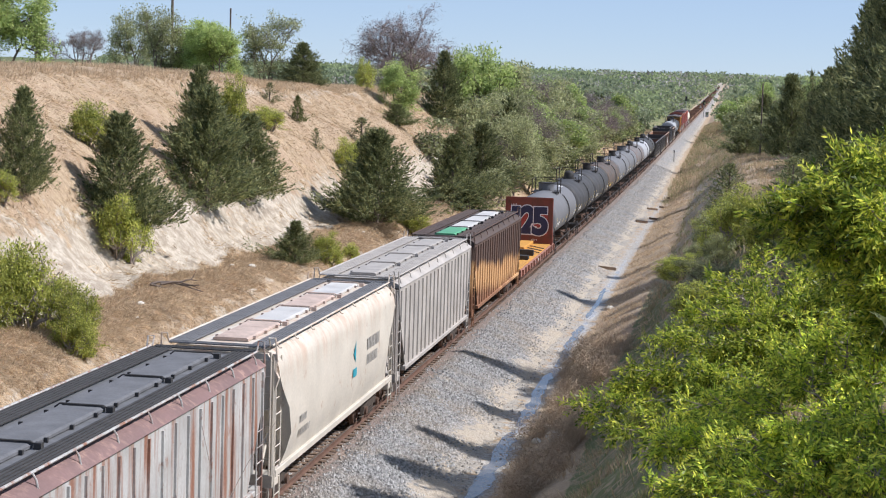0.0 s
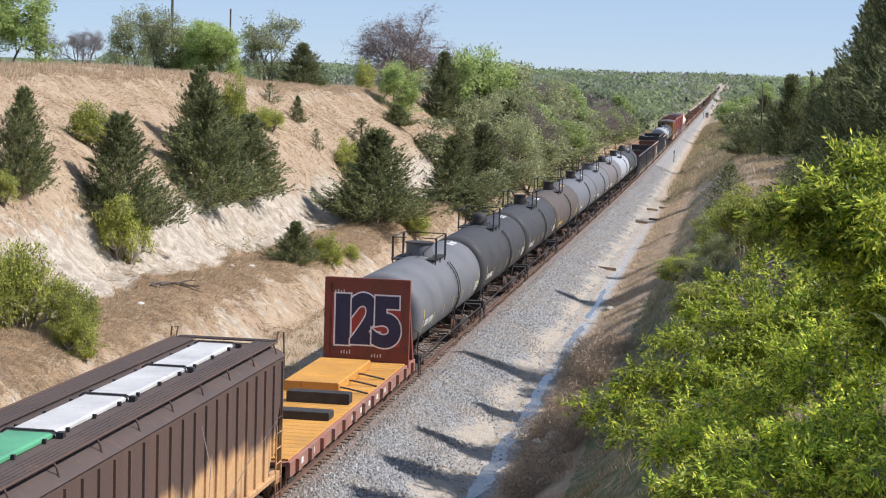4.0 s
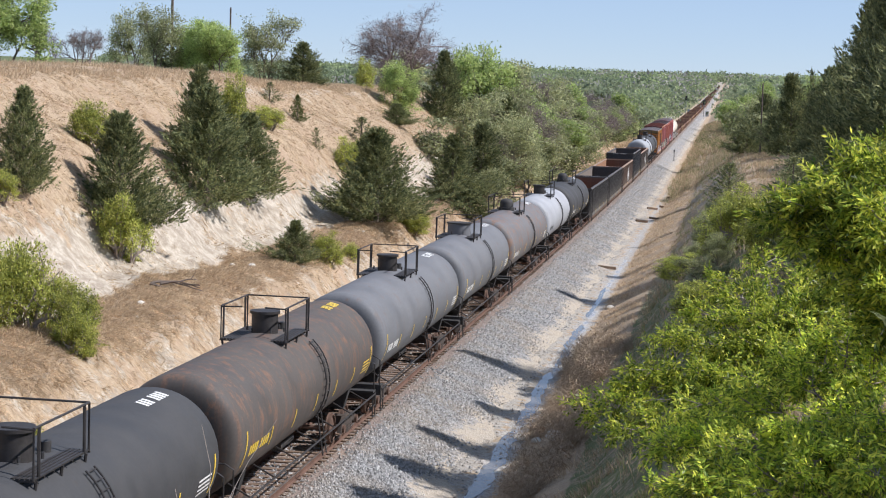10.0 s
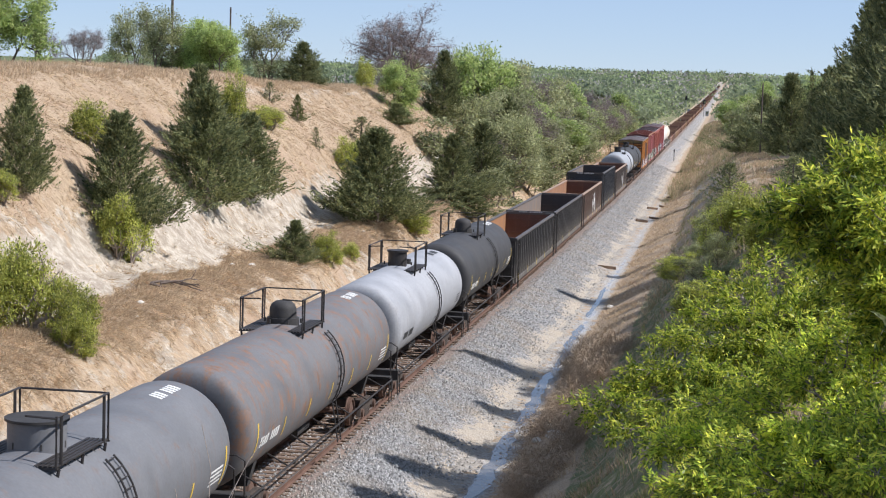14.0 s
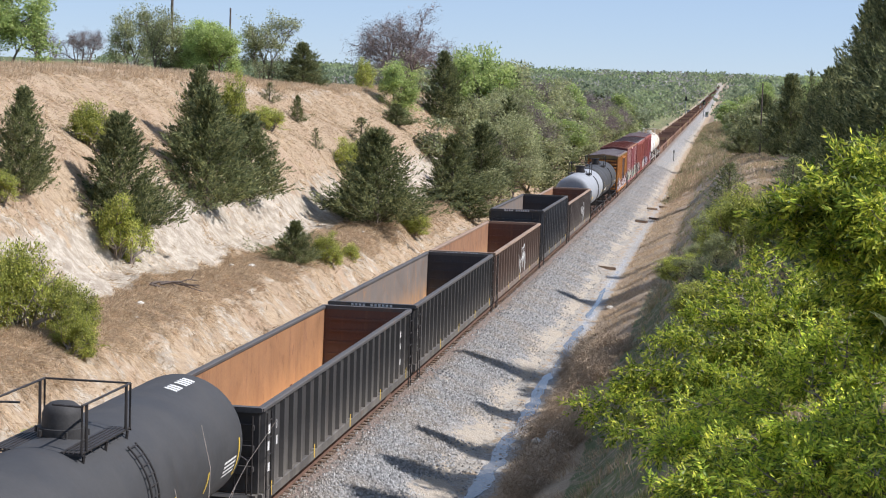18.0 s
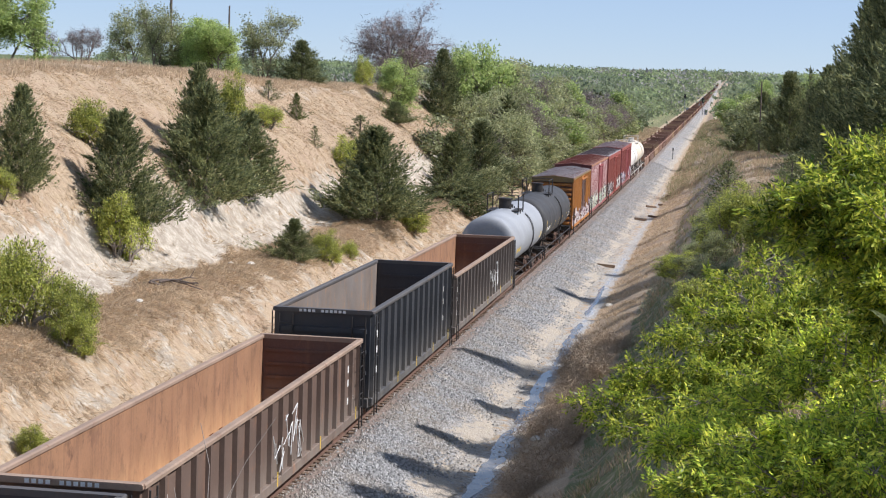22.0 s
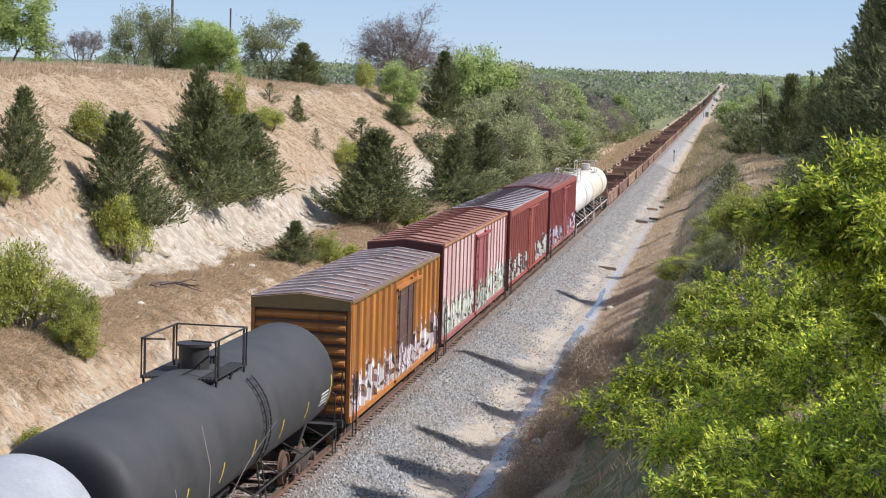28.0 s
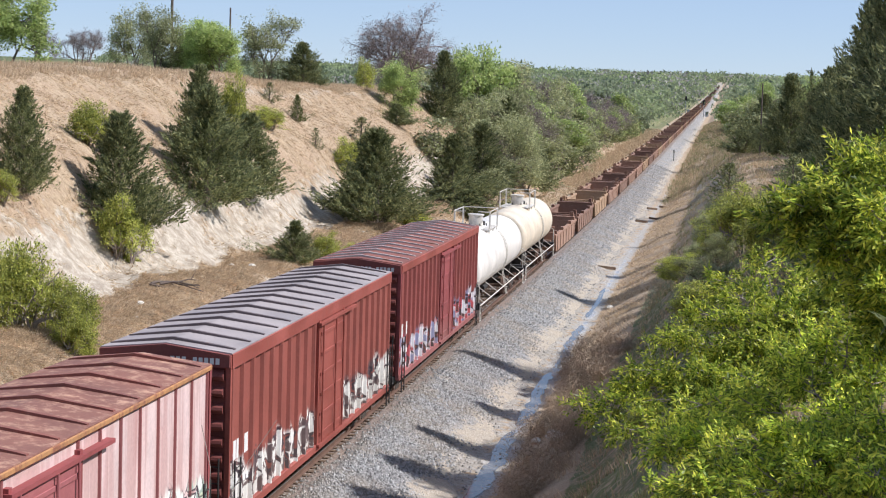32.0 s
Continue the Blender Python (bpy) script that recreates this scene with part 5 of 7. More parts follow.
FASCIA_RED = paint("bright_red_fascia", (0.29, 0.075, 0.055), 0.6, wear=0.05, streak=0.15, grime=0.0)
DECK_ORANGE = paint("orange_deck_paint", (0.55, 0.26, 0.035), 0.75, rust=(0.30, 0.13, 0.04), wear=0.4, streak=0.3, grime=0.1)
SILL_RED = paint("rusty_red_sill", (0.30, 0.10, 0.06), 0.8, rust=(0.17, 0.07, 0.04), wear=0.4, streak=0.4, grime=0.3)
BULK_RED = paint("red_brown_bulkhead", (0.20, 0.052, 0.035), 0.7, rust=(0.12, 0.05, 0.03), wear=0.75, streak=0.7, grime=0.0)
WELL_RUST = paint("rusty_well_car", (0.31, 0.17, 0.11), 0.85, rust=(0.17, 0.08, 0.05), wear=0.5, streak=0.5, grime=0.2)
WELL_DARK = paint("dark_brown_well_car", (0.20, 0.10, 0.065), 0.85, rust=(0.28, 0.13, 0.07), wear=0.5, streak=0.5, grime=0.2)
WELL_OCHRE = paint("ochre_well_car", (0.38, 0.24, 0.135), 0.85, rust=(0.22, 0.10, 0.05), wear=0.5, streak=0.5, grime=0.2)
NAVY_SPRAY = plain("navy_spray_paint", (0.025, 0.026, 0.075), 0.6, 0.0, 0.3, 1.5)
WHITE_SPRAY = plain("white_spray_paint", (0.80, 0.78, 0.80), 0.6, 0.0, 0.12, 2.0)
RED_SPRAY = plain("red_spray_paint", (0.36, 0.05, 0.04), 0.6, 0.0, 0.25, 1.5)
TEAL_MARK = plain("teal_marking", (0.04, 0.30, 0.38), 0.6, 0.0, 0.2, 3.0)


def words(parent, text, size, m, material, name="graffiti", fat=0.0, depth=0.002):
    """Letters of the built-in font as a mesh part."""
    cu = bpy.data.curves.new(name, 'FONT')
    cu.body, cu.size, cu.align_x, cu.extrude, cu.offset = text, size, 'CENTER', depth, fat
    tmp = bpy.data.objects.new(name, cu)
    scene.collection.objects.link(tmp)
    me = bpy.data.meshes.new_from_object(tmp.evaluated_get(bpy.context.evaluated_depsgraph_get()))
    bpy.data.objects.remove(tmp)
    me.materials.append(material)
    ob = new(name, me)
    ob.parent = parent
    ob.matrix_basis = m
    return ob


def bulkhead_flat():
    car = thing("bulkhead_flatcar", "empty orange bulkhead flatcar with graffiti on its red end wall", "flatcar")
    h = 9.1
    Shape().box(-1.45, 1.45, -h, h, 1.02, 1.12).obj("deck_frame", SILL_RED, car)
    n = 34
    for i in range(n):
        y0 = -h + 0.2 + (2 * h - 1.6) * i / n
        Shape().chamfer(-1.40, 1.40, y0, y0 + (2 * h - 1.6) / n - 0.02, 1.12, 1.18, 0.01).obj("deck_board", DECK_ORANGE, car)
    for sx in (-1, 1):
        a, b = sorted((sx * 1.38, sx * 1.50))
        Shape().chamfer(a, b, -h, h, 0.72, 1.14, 0.02).obj("side_sill", SILL_RED, car)
        for i in range(13):
            y = -h + 0.7 + (2 * h - 1.4) * i / 12
            a, b = sorted((sx * 1.50, sx * 1.60))
            Shape().box(a, b, y - 0.12, y + 0.12, 0.80, 1.12).obj("stake_pocket", SILL_RED, car)
    for y in (1.2, 2.6, 4.0):
        Shape().tube([(-1.4, y, 1.2), (-0.6, y, 1.34), (0.6, y, 1.34), (1.4, y, 1.2)], 0.03).obj("tie_down_strap", DARK, car)
    # a raised rack on the deck, and dark bundles lying on it
    Shape().chamfer(-1.3, 0.5, 1.0, 6.0, 1.18, 1.5, 0.04).obj("load_rack", DECK_ORANGE, car)
    for i in range(4):
        Shape().chamfer(-0.7, 1.25, -3.6 + i * 0.16, -3.45 + i * 0.16, 1.18, 1.42, 0.03).obj("timber_bolster", DARK, car)
    for i in range(3):
        Shape().chamfer(-0.7, 1.25, -0.9 + i * 0.16, -0.75 + i * 0.16, 1.18, 1.52, 0.03).obj("timber_bolster", DARK, car)
    yb = 7.6
    wall = Shape().box(-1.48, 1.48, yb, yb + 0.10, 1.12, 4.05).obj("bulkhead", BULK_RED, car)
    for sx in (-1, 1):
        a, b = sorted((sx * 1.30, sx * 1.52))
        Shape().box(a, b, yb - 0.03, yb + 0.16, 1.0, 4.1).obj("bulkhead_post", BULK_RED, wall)
        Shape().add([(sx * 1.4 - 0.05, yb + 0.16, 4.0), (sx * 1.4 + 0.05, yb + 0.16, 4.0), (sx * 1.4 + 0.05, h, 1.15), (sx * 1.4 - 0.05, h, 1.15), (sx * 1.4 - 0.05, yb + 0.16, 3.7), (sx * 1.4 + 0.05, yb + 0.16, 3.7), (sx * 1.4 + 0.05, h - 0.3, 1.15), (sx * 1.4 - 0.05, h - 0.3, 1.15)],
                    [(0, 1, 2, 3), (4, 7, 6, 5), (0, 3, 7, 4), (1, 5, 6, 2), (0, 4, 5, 1), (3, 2, 6, 7)]).obj("brace", BULK_RED, wall)
    Shape().chamfer(-1.5, 1.5, yb - 0.04, yb + 0.14, 3.98, 4.12, 0.02).obj("top_rail", BULK_RED, wall)
    # spray-painted figures on the face towards the front
    face = Matrix.Translation((0, yb - 0.004, 0)) @ Matrix.Rotation(radians(90), 4, 'X')
    s = Shape()
    s.box(-1.25, 1.2, yb - 0.003, yb - 0.001, 1.75, 3.55)
    s.obj("graffiti", RED_SPRAY, wall)
    for k, (dx, ch, dz, wide) in enumerate(((-0.86, "1", 1.86, 1.15), (-0.05, "2", 1.90, 0.86), (0.72, "5", 1.84, 0.92))):
        lean = Matrix.Diagonal((wide, 1.0, 1.0, 1.0))
        words(wall, ch, 2.3, Matrix.Translation((dx, -0.004 - 0.012 * k, dz)) @ face @ lean, WHITE_SPRAY, "graffiti", 0.17)
        words(wall, ch, 2.3, Matrix.Translation((dx, -0.010 - 0.012 * k, dz)) @ face @ lean, NAVY_SPRAY, "graffiti", 0.115)
    for i, (z, w) in enumerate(((3.62, 0.10), (3.5, 0.16), (3.36, 0.12), (1.48, 0.3), (1.40, 0.22))):
        x0 = -1.15 if i < 3 else (-0.9 if i == 3 else 0.2)
        for k in range(4):
            Shape().box(x0 + k * 0.1, x0 + k * 0.1 + 0.03, yb - 0.006, yb - 0.002, z - 0.05, z + 0.05 + 0.03 * (k % 2)).obj("scrawl", WHITE_SPRAY, wall)
    for sy in (-1, 1):
        truck(car, sy * (h - 1.7))
        coupler(car, sy * h, sy)
    Shape().box(-0.3, 0.3, -h, h, 0.6, 1.0).obj("centre_sill", DARK, car)
    for i in range(12):
        y = -h + 0.9 + i * 1.25
        bars(car, 1.50, y + 0.3, 0.86, (0.25,), 0.16, WHITEMARK)
    return car


def well_car(skin, first=False):
    """One unit of an articulated container well car, empty."""
    car = thing("well_car", "empty rusty brown container well car unit", "well car", "well car units of the train")
    h, W = 8.3, 1.42
    for sx in (-1, 1):
        a, b = sorted((sx * (W - 0.08), sx * (W + 0.05)))
        Shape().slab([(-h + 0.7, 1.36), (-h + 1.5, 0.36), (h - 1.5, 0.36), (h - 0.7, 1.36)], a, b).obj("side_wall", skin, car)
        a, b = sorted((sx * (W - 0.16), sx * (W + 0.09)))
        Shape().chamfer(a, b, -h + 0.4, h - 0.4, 1.32, 1.52, 0.03).obj("top_chord", skin, car)
        for i in range(7):
            y = -h + 2.0 + (2 * h - 4.0) * i / 6
            a, b = sorted((sx * (W + 0.05), sx * (W + 0.085)))
            Shape().box(a, b, y - 0.05, y + 0.05, 0.4, 1.34).obj("side_rib", skin, car)
    for i in range(5):
        y = -h + 2.2 + (2 * h - 4.4) * i / 4
        Shape().box(-W + 0.08, W - 0.08, y - 0.25, y + 0.25, 0.34, 0.42).obj("cross_member", skin, car)
    for sy in (-1, 1):
        a, b = sorted((sy * (h - 1.75), sy * (h - 1.6)))
        Shape().box(-W + 0.05, W - 0.05, a, b, 0.4, 1.45).obj("end_wall", skin, car)
        a, b = sorted((sy * (h - 1.65), sy * (h + 0.1)))
        Shape().box(-1.2, 1.2, a, b, 1.05, 1.22).obj("end_deck", skin, car)
        a, b = sorted((sy * (h - 0.55), sy * (h - 0.25)))
        Shape().chamfer(-1.40, 1.40, a, b, 1.22, 1.70, 0.03).obj("cross_beam", skin, car)
        a, b = sorted((sy * (h - 1.72), sy * (h - 1.45)))
        Shape().chamfer(-1.46, 1.46, a, b, 1.25, 1.74, 0.03).obj("cross_beam", skin, car)
        for sx in (-1, 1):
            Shape().box(sx * 1.2 - 0.12, sx * 1.2 + 0.12, sy * (h - 0.9) - 0.16, sy * (h - 0.9) + 0.16, 1.3, 2.05).obj("cone_bracket", skin, car)
    for yy in (-h * 0.35, h * 0.35):
        for sx in (-1, 1):
            a, b = sorted((sx * (W - 0.12), sx * (W + 0.14)))
            Shape().chamfer(a, b, yy - 0.3, yy + 0.3, 1.50, 1.72, 0.04).obj("guide_bracket", skin, car)
    t = truck(car, h + 0.05)
    return car


# ---- the train, in order; each car's front and rear ends along the track at the start ----
TRAIN = []


def couple(car, front, rear):
    TRAIN.append((car, (front + rear) / 2, rear - front))
    return car


def put_hopper(front, rear, *args, **kw):
    return couple(hopper(rear - front, *args, **kw), front, rear)


def put_tank(front, rear, *args, **kw):
    return couple(tank_car(rear - front, *args, **kw), front, rear)


put_hopper(24.0, 40.2, 4.05, HOP_RUSTY, HOP_DARK, HOP_ROOF, "grey ribbed covered hopper car with rust-streaked sides", ribs=20, eaveskin=HOP_EAVE)
hb = put_hopper(41.5, 56.7, 4.25, HOP_CREAM, HOP_ROOF, HOP_PINK, "cream smooth-sided covered hopper car with rust stains", style="round", hatch_parts=[HOP_PINK, WHITE_HATCH, HOP_PINK, WHITE_HATCH], fitskin=HOP_PINK)
bars(hb, 1.565, -5.5, 2.05, (0.13, 0.13, 0.13, 0.13), 0.2, FADED, face=0.02, tilt=0.015)
bars(hb, 1.545, -5.5, 1.72, (0.13, 0.13, 0.13, 0.13, 0.13, 0.13), 0.2, FADED, face=0.03, tilt=0.03)
bars(hb, 1.575, 3.0, 2.75, (0.2, 0.16, 0.2, 0.18, 0.2, 0.16, 0.2, 0.18), 0.36, FADED, face=0.015)
bars(hb, 1.575, 3.0, 2.3, (0.16, 0.2, 0.16, 0.2, 0.18, 0.16, 0.2), 0.3, FADED, face=0.015)
Shape().add([(1.595, 1.0, 2.9), (1.595, 1.3, 2.6), (1.595, 1.1, 2.75), (1.59, 1.32, 3.25), (1.595, 0.95, 2.2), (1.595, 1.45, 2.2), (1.595, 1.45, 2.45), (1.595, 0.95, 2.45)], [(0, 1, 3), (4, 5, 6, 7)]).obj("emblem", TEAL_MARK, hb)
put_hopper(57.8, 74.3, 4.05, HOP_GREY, HOP_ROOF2, HOP_ROOF2, "pale grey ribbed covered hopper car", ribs=20, eaveskin=HOP_GREY, fitskin=HOP_ROOF2)
put_hopper(75.6, 92.9, 4.05, rusted_brown(), HOP_BROWN, HOP_BROWN, "brown covered hopper car with worn orange sides and a green hatch", ribs=22, eaveskin=HOP_BROWN, hatch_parts=[GREEN_HATCH, WHITE_HATCH, WHITE_HATCH, WHITE_HATCH])
couple(bulkhead_flat(), 93.6, 112.2)
put_tank(113.0, 128.7, 1.50, 2.55, GREY_TANK, "grey tank car with a drum dome and black railings", dome="drum")
put_tank(130.1, 146.6, 1.50, 2.55, BLACK_TANK, "matt black tank car with a capped valve housing", dome="cap")
put_tank(148.0, 163.9, 1.50, 2.55, BLACK_TANK, "matt black tank car with yellow reflective stripes", dome="man")
put_tank(165.2, 180.8, 1.50, 2.55, BROWN_TANK, "black tank car with brown grime and yellow lettering", dome="man", marks=YELLOWMARK)
put_tank(182.2, 198.6, 1.50, 2.55, GREY_TANK, "grey tank car with a manway and black railings", dome="man")
put_tank(200.0, 215.6, 1.50, 2.55, GREY_TANK, "grey tank car with a wide drum dome", dome="drum")
put_tank(217.0, 234.4, 1.50, 2.55, RUST_TANK, "grey tank car with brown rust on its back", dome="cap")
put_tank(236.0, 250.5, 1.48, 2.55, PALE_TANK, "pale grey tank car with black railings", dome="man", stripes=None, marks=BLACKMARK)
put_tank(252.25, 267.5, 1.50, 2.55, BLACK_TANK, "black tank car with yellow reflective stripes", dome="cap")
couple(gondola(19.7, 3.10, GON_BLACK, IN_ORANGE, CHORD_DARK, "black gondola car with an orange rusted inside", 22, junk=1, endskin=END_BROWN_SHADED), 268.6, 288.3)
couple(gondola(20.4, 3.12, GON_BLACK, IN_GREY, CHORD_DARK, "black gondola car, empty, scraped grey inside", 24, junk=2, endskin=END_BLACK_SHADED), 289.4, 309.8)
couple(gondola(20.1, 3.10, GON_BROWN, IN_BROWN, CHORD_TAN, "worn brown gondola car, rusted inside", 20, junk=3, endskin=END_BROWN_SHADED, graffiti=3), 310.9, 331.0)
couple(gondola(15.95, 3.75, GON_NAVY, IN_GREY, CHORD_DARK, "tall blue-black gondola car, empty", 15, junk=None, endskin=END_BLACK_SHADED), 332.65, 348.6)
couple(gondola(19.9, 3.15, GON_WORN, IN_BROWN, CHORD_TAN, "black and brown gondola car with scrap on its floor", 20, junk=5, endskin=END_BROWN_SHADED, graffiti=6), 349.7, 369.6)
put_tank(371.0, 385.4, 1.50, 2.55, paint("pale_blue_grey_tank_paint", (0.315, 0.325, 0.34), 0.68, rust=(0.30, 0.25, 0.18), wear=0.1, streak=0.2, grime=0.2), "pale grey tank car without stripes", dome="man", stripes=None, marks=YELLOWMARK, top_marks=False)
put_tank(386.8, 403.9, 1.52, 2.55, BLACK_TANK, "black tank car with white lettering", dome="man", top_marks=False)
couple(boxcar(15.8, 4.50, BOX_ORANGE, ROOF_GREY, END_ORANGE, "orange boxcar with rust and graffiti, brown door", DOOR_SPRAYED, 17, postskin=POST_ORANGE, fascia=FASCIA_OLIVE, trim=END_ORANGE, marks=None, plate=0.14, seamskin=SEAM_PALE, groove=GROOVE_RUST_SHADE), 405.9, 421.6)
couple(boxcar(19.6, 4.75, BOX_PINK, ROOF_RUST, END_DARK, "faded pink and red boxcar with a rusted roof", DOOR_PINK, 19, fascia=FASCIA_RUST, trim=DOOR_RED, marks=None, plate=0.12, postskin=POST_RED, slim=0.5, seamskin=ROOF_RED), 422.85, 442.35)
couple(boxcar(18.7, 4.75, BOX_RED, ROOF_PALE, END_RED, "red boxcar with a pale roof and white graffiti", FASCIA_RED, 22, fascia=FASCIA_RED, trim=FASCIA_RED, plate=0.36, seamskin=SEAM_DARK), 444.0, 462.7)
couple(boxcar(18.5, 4.8, BOX_RED2, ROOF_RED, END_RED, "dark red boxcar with a rusted roof", DOOR_RED, 22, fascia=FASCIA_RED, trim=DOOR_RED, plate=0.3, seamskin=SEAM_PALE), 464.6, 483.1)
put_tank(484.8, 501.5, 1.42, 2.62, WHITE_TANK, "white tank car with white railings", rail=WHITERAIL, dome="man", stripes=None, marks=None, walk_len=3.2)
put_tank(503.0, 518.5, 1.42, 2.62, CREAM_TANK, "cream tank car with white railings", rail=WHITERAIL, dome="man", stripes=None, marks=None, walk_len=3.2)
wells = [well_car(WELL_RUST), well_car(WELL_OCHRE), well_car(WELL_DARK)]
for i in range(62):
    front = 519.6 + 17.2 * i
    kind = (0, 2, 1, 0, 2, 0, 0, 1, 2, 0, 1)[i % 11]
    couple(wells[kind] if i in (0, 1, 2) else copy_thing(wells[kind], Matrix.Identity(4)), front, front + 16.6)


def far_well(skin):
    """A well car unit of the far rear of the train, in one piece: side walls, chords, ends, cross beams and wheels."""
    s, h, W = Shape(), 8.3, 1.42
    for sx in (-1, 1):
        x0, x1 = sorted((sx * (W - 0.1), sx * (W + 0.06)))
        s.slab([(-h + 0.7, 1.5), (-h + 1.5, 0.36), (h - 1.5, 0.36), (h - 0.7, 1.5)], x0, x1)
        for y in (-h + 0.4, h - 1.3, h - 0.4):
            s.rod((sx * 0.68, y, 0.457), (sx * 0.82, y, 0.457), 0.457, 10)
    for sy in (-1, 1):
        for y, z in ((h - 0.4, 1.7), (h - 1.58, 1.74)):
            s.box(-1.44, 1.44, sy * y - 0.14, sy * y + 0.14, 0.9, z)
        s.box(-1.2, 1.2, min(sy * (h - 1.6), sy * (h + 0.4)), max(sy * (h - 1.6), sy * (h + 0.4)), 0.95, 1.2)
    ob = s.obj("well_car", skin)
    return tagged(ob, "empty dark brown container well car unit, far down the line", "well car", "well car units of the train")


rear = [far_well(WELL_DARK), far_well(GON_BROWN), far_well(WELL_RUST)]
for i in range(78):
    front = 519.6 + 17.2 * (62 + i)
    couple(rear[i] if i < 3 else copy_thing(rear[(0, 1, 1, 2, 0, 1, 0)[i % 7]], Matrix.Identity(4)), front, front + 16.6)


# ---- plants ----
CEDAR_LEAF = leafy("cedar_foliage", ((0.065, 0.085, 0.04), (0.17, 0.19, 0.08), (0.36, 0.355, 0.155)), 0.6, 0.33, 0.2)
YCEDAR_LEAF = leafy("young_cedar_foliage", ((0.06, 0.09, 0.02), (0.11, 0.14, 0.035), (0.17, 0.19, 0.05)), 0.6, 0.2)
GREEN_LEAF = leafy("fresh_green_foliage", ((0.19, 0.25, 0.085), (0.33, 0.40, 0.13), (0.46, 0.51, 0.19)), 0.5, 0.45)
# wide tones and strong clump noise put lit and unlit foliage into the colour
BRIGHT_LEAF = leafy("spring_green_leaflets_lit_shaded", ((0.07, 0.12, 0.016), (0.34, 0.42, 0.055), (0.74, 0.71, 0.10)), 0.42, 0.55, 0.6, 1.5)
SHRUB_LEAF = leafy("yellow_green_shrub_leaves", ((0.17, 0.20, 0.05), (0.40, 0.425, 0.09), (0.60, 0.58, 0.15)), 0.5, 0.4)
OLIVE_LEAF = leafy("budding_olive_leaves", ((0.19, 0.205, 0.10), (0.32, 0.335, 0.16), (0.45, 0.445, 0.235)), 0.55, 0.35)
BARK = plain("grey_bark", (0.16, 0.125, 0.10), 0.9, 0.0, 0.3, 6.0, 0.4)
PALE_BARK = plain("pale_twigs", (0.30, 0.25, 0.21), 0.9, 0.0, 0.3, 6.0, 0.4)
BARE_BARK = plain("bare_red_grey_twigs", (0.23, 0.18, 0.165), 0.9, 0.0, 0.3, 3.0, 0.3)


def unit(v):
    return v / np.maximum(np.linalg.norm(v, axis=-1, keepdims=True), 1e-9)


def blades(p, d, length, width, rng, flat=0.0):
    """Narrow four-cornered leaves from points p along directions d; flat turns their faces up."""
    n = len(p)
    face = unit(rng.normal(size=(n, 3))) + np.array((0.5, -0.15, 0.85)) * flat
    side = unit(np.cross(d, unit(face))) * (width / 2)[:, None]
    d = d * length[:, None]
    v = np.stack([p, p + d * 0.45 + side, p + d, p + d * 0.45 - side], 1)
    return v.reshape(-1, 3)


def spikes(p, d, length, width, rng, lean=(0.0, 0.0, 0.0)):
    """Small three-cornered leaves from points p along directions d."""
    side = unit(np.cross(d, unit(unit(rng.normal(size=(len(p), 3))) + np.array(lean)))) * (width / 2)[:, None]
    return np.stack([p - side, p + side, p + d * length[:, None]], 1).reshape(-1, 3)


def leaf_faces(n):
    return np.arange(4 * n).reshape(n, 4)


def grown(rng, start, direction, length, radius, depth, shape, tips, spread=0.7, kids=3, up=0.15, n=6, thin=0.6):
    """Limbs that fork; adds their tubes to shape and the twigs' points to tips."""
    p, d, path, rad = np.array(start, float), unit(np.array(direction, float)), [], []
    for i in range(4):
        path.append(tuple(p))
        rad.append(radius * (1 - 0.42 * i / 3))
        d = unit(d + rng.normal(0, 0.13, 3) + np.array((0, 0, up * 0.3)))
        p = p + d * length / 3
        if depth <= 1:
            tips.append((p.copy(), d.copy()))
    shape.tube(path, rad, n)
    if depth > 0:
        for k in range(kids):
            a = path[2 + (k % 2)] if k else path[3]
            nd = unit(d + rng.normal(0, spread, 3) + np.array((0, 0, up)))
            grown(rng, a, nd, length * rng.uniform(0.6, 0.82), radius * thin, depth - 1, shape, tips, spread, kids, up, max(3, n - 1), thin)


def crown_mesh(name, verts, material, corners=4):
    return raw(name, verts, np.arange(len(verts)).reshape(-1, corners), material)


SPECIES = {}


def species(kind, make):
    """Builds three sizes of a plant once; plant() sets copies of them."""
    SPECIES[kind] = [make(np.random.default_rng(100 + 17 * i + len(kind)), i) for i in range(3)]


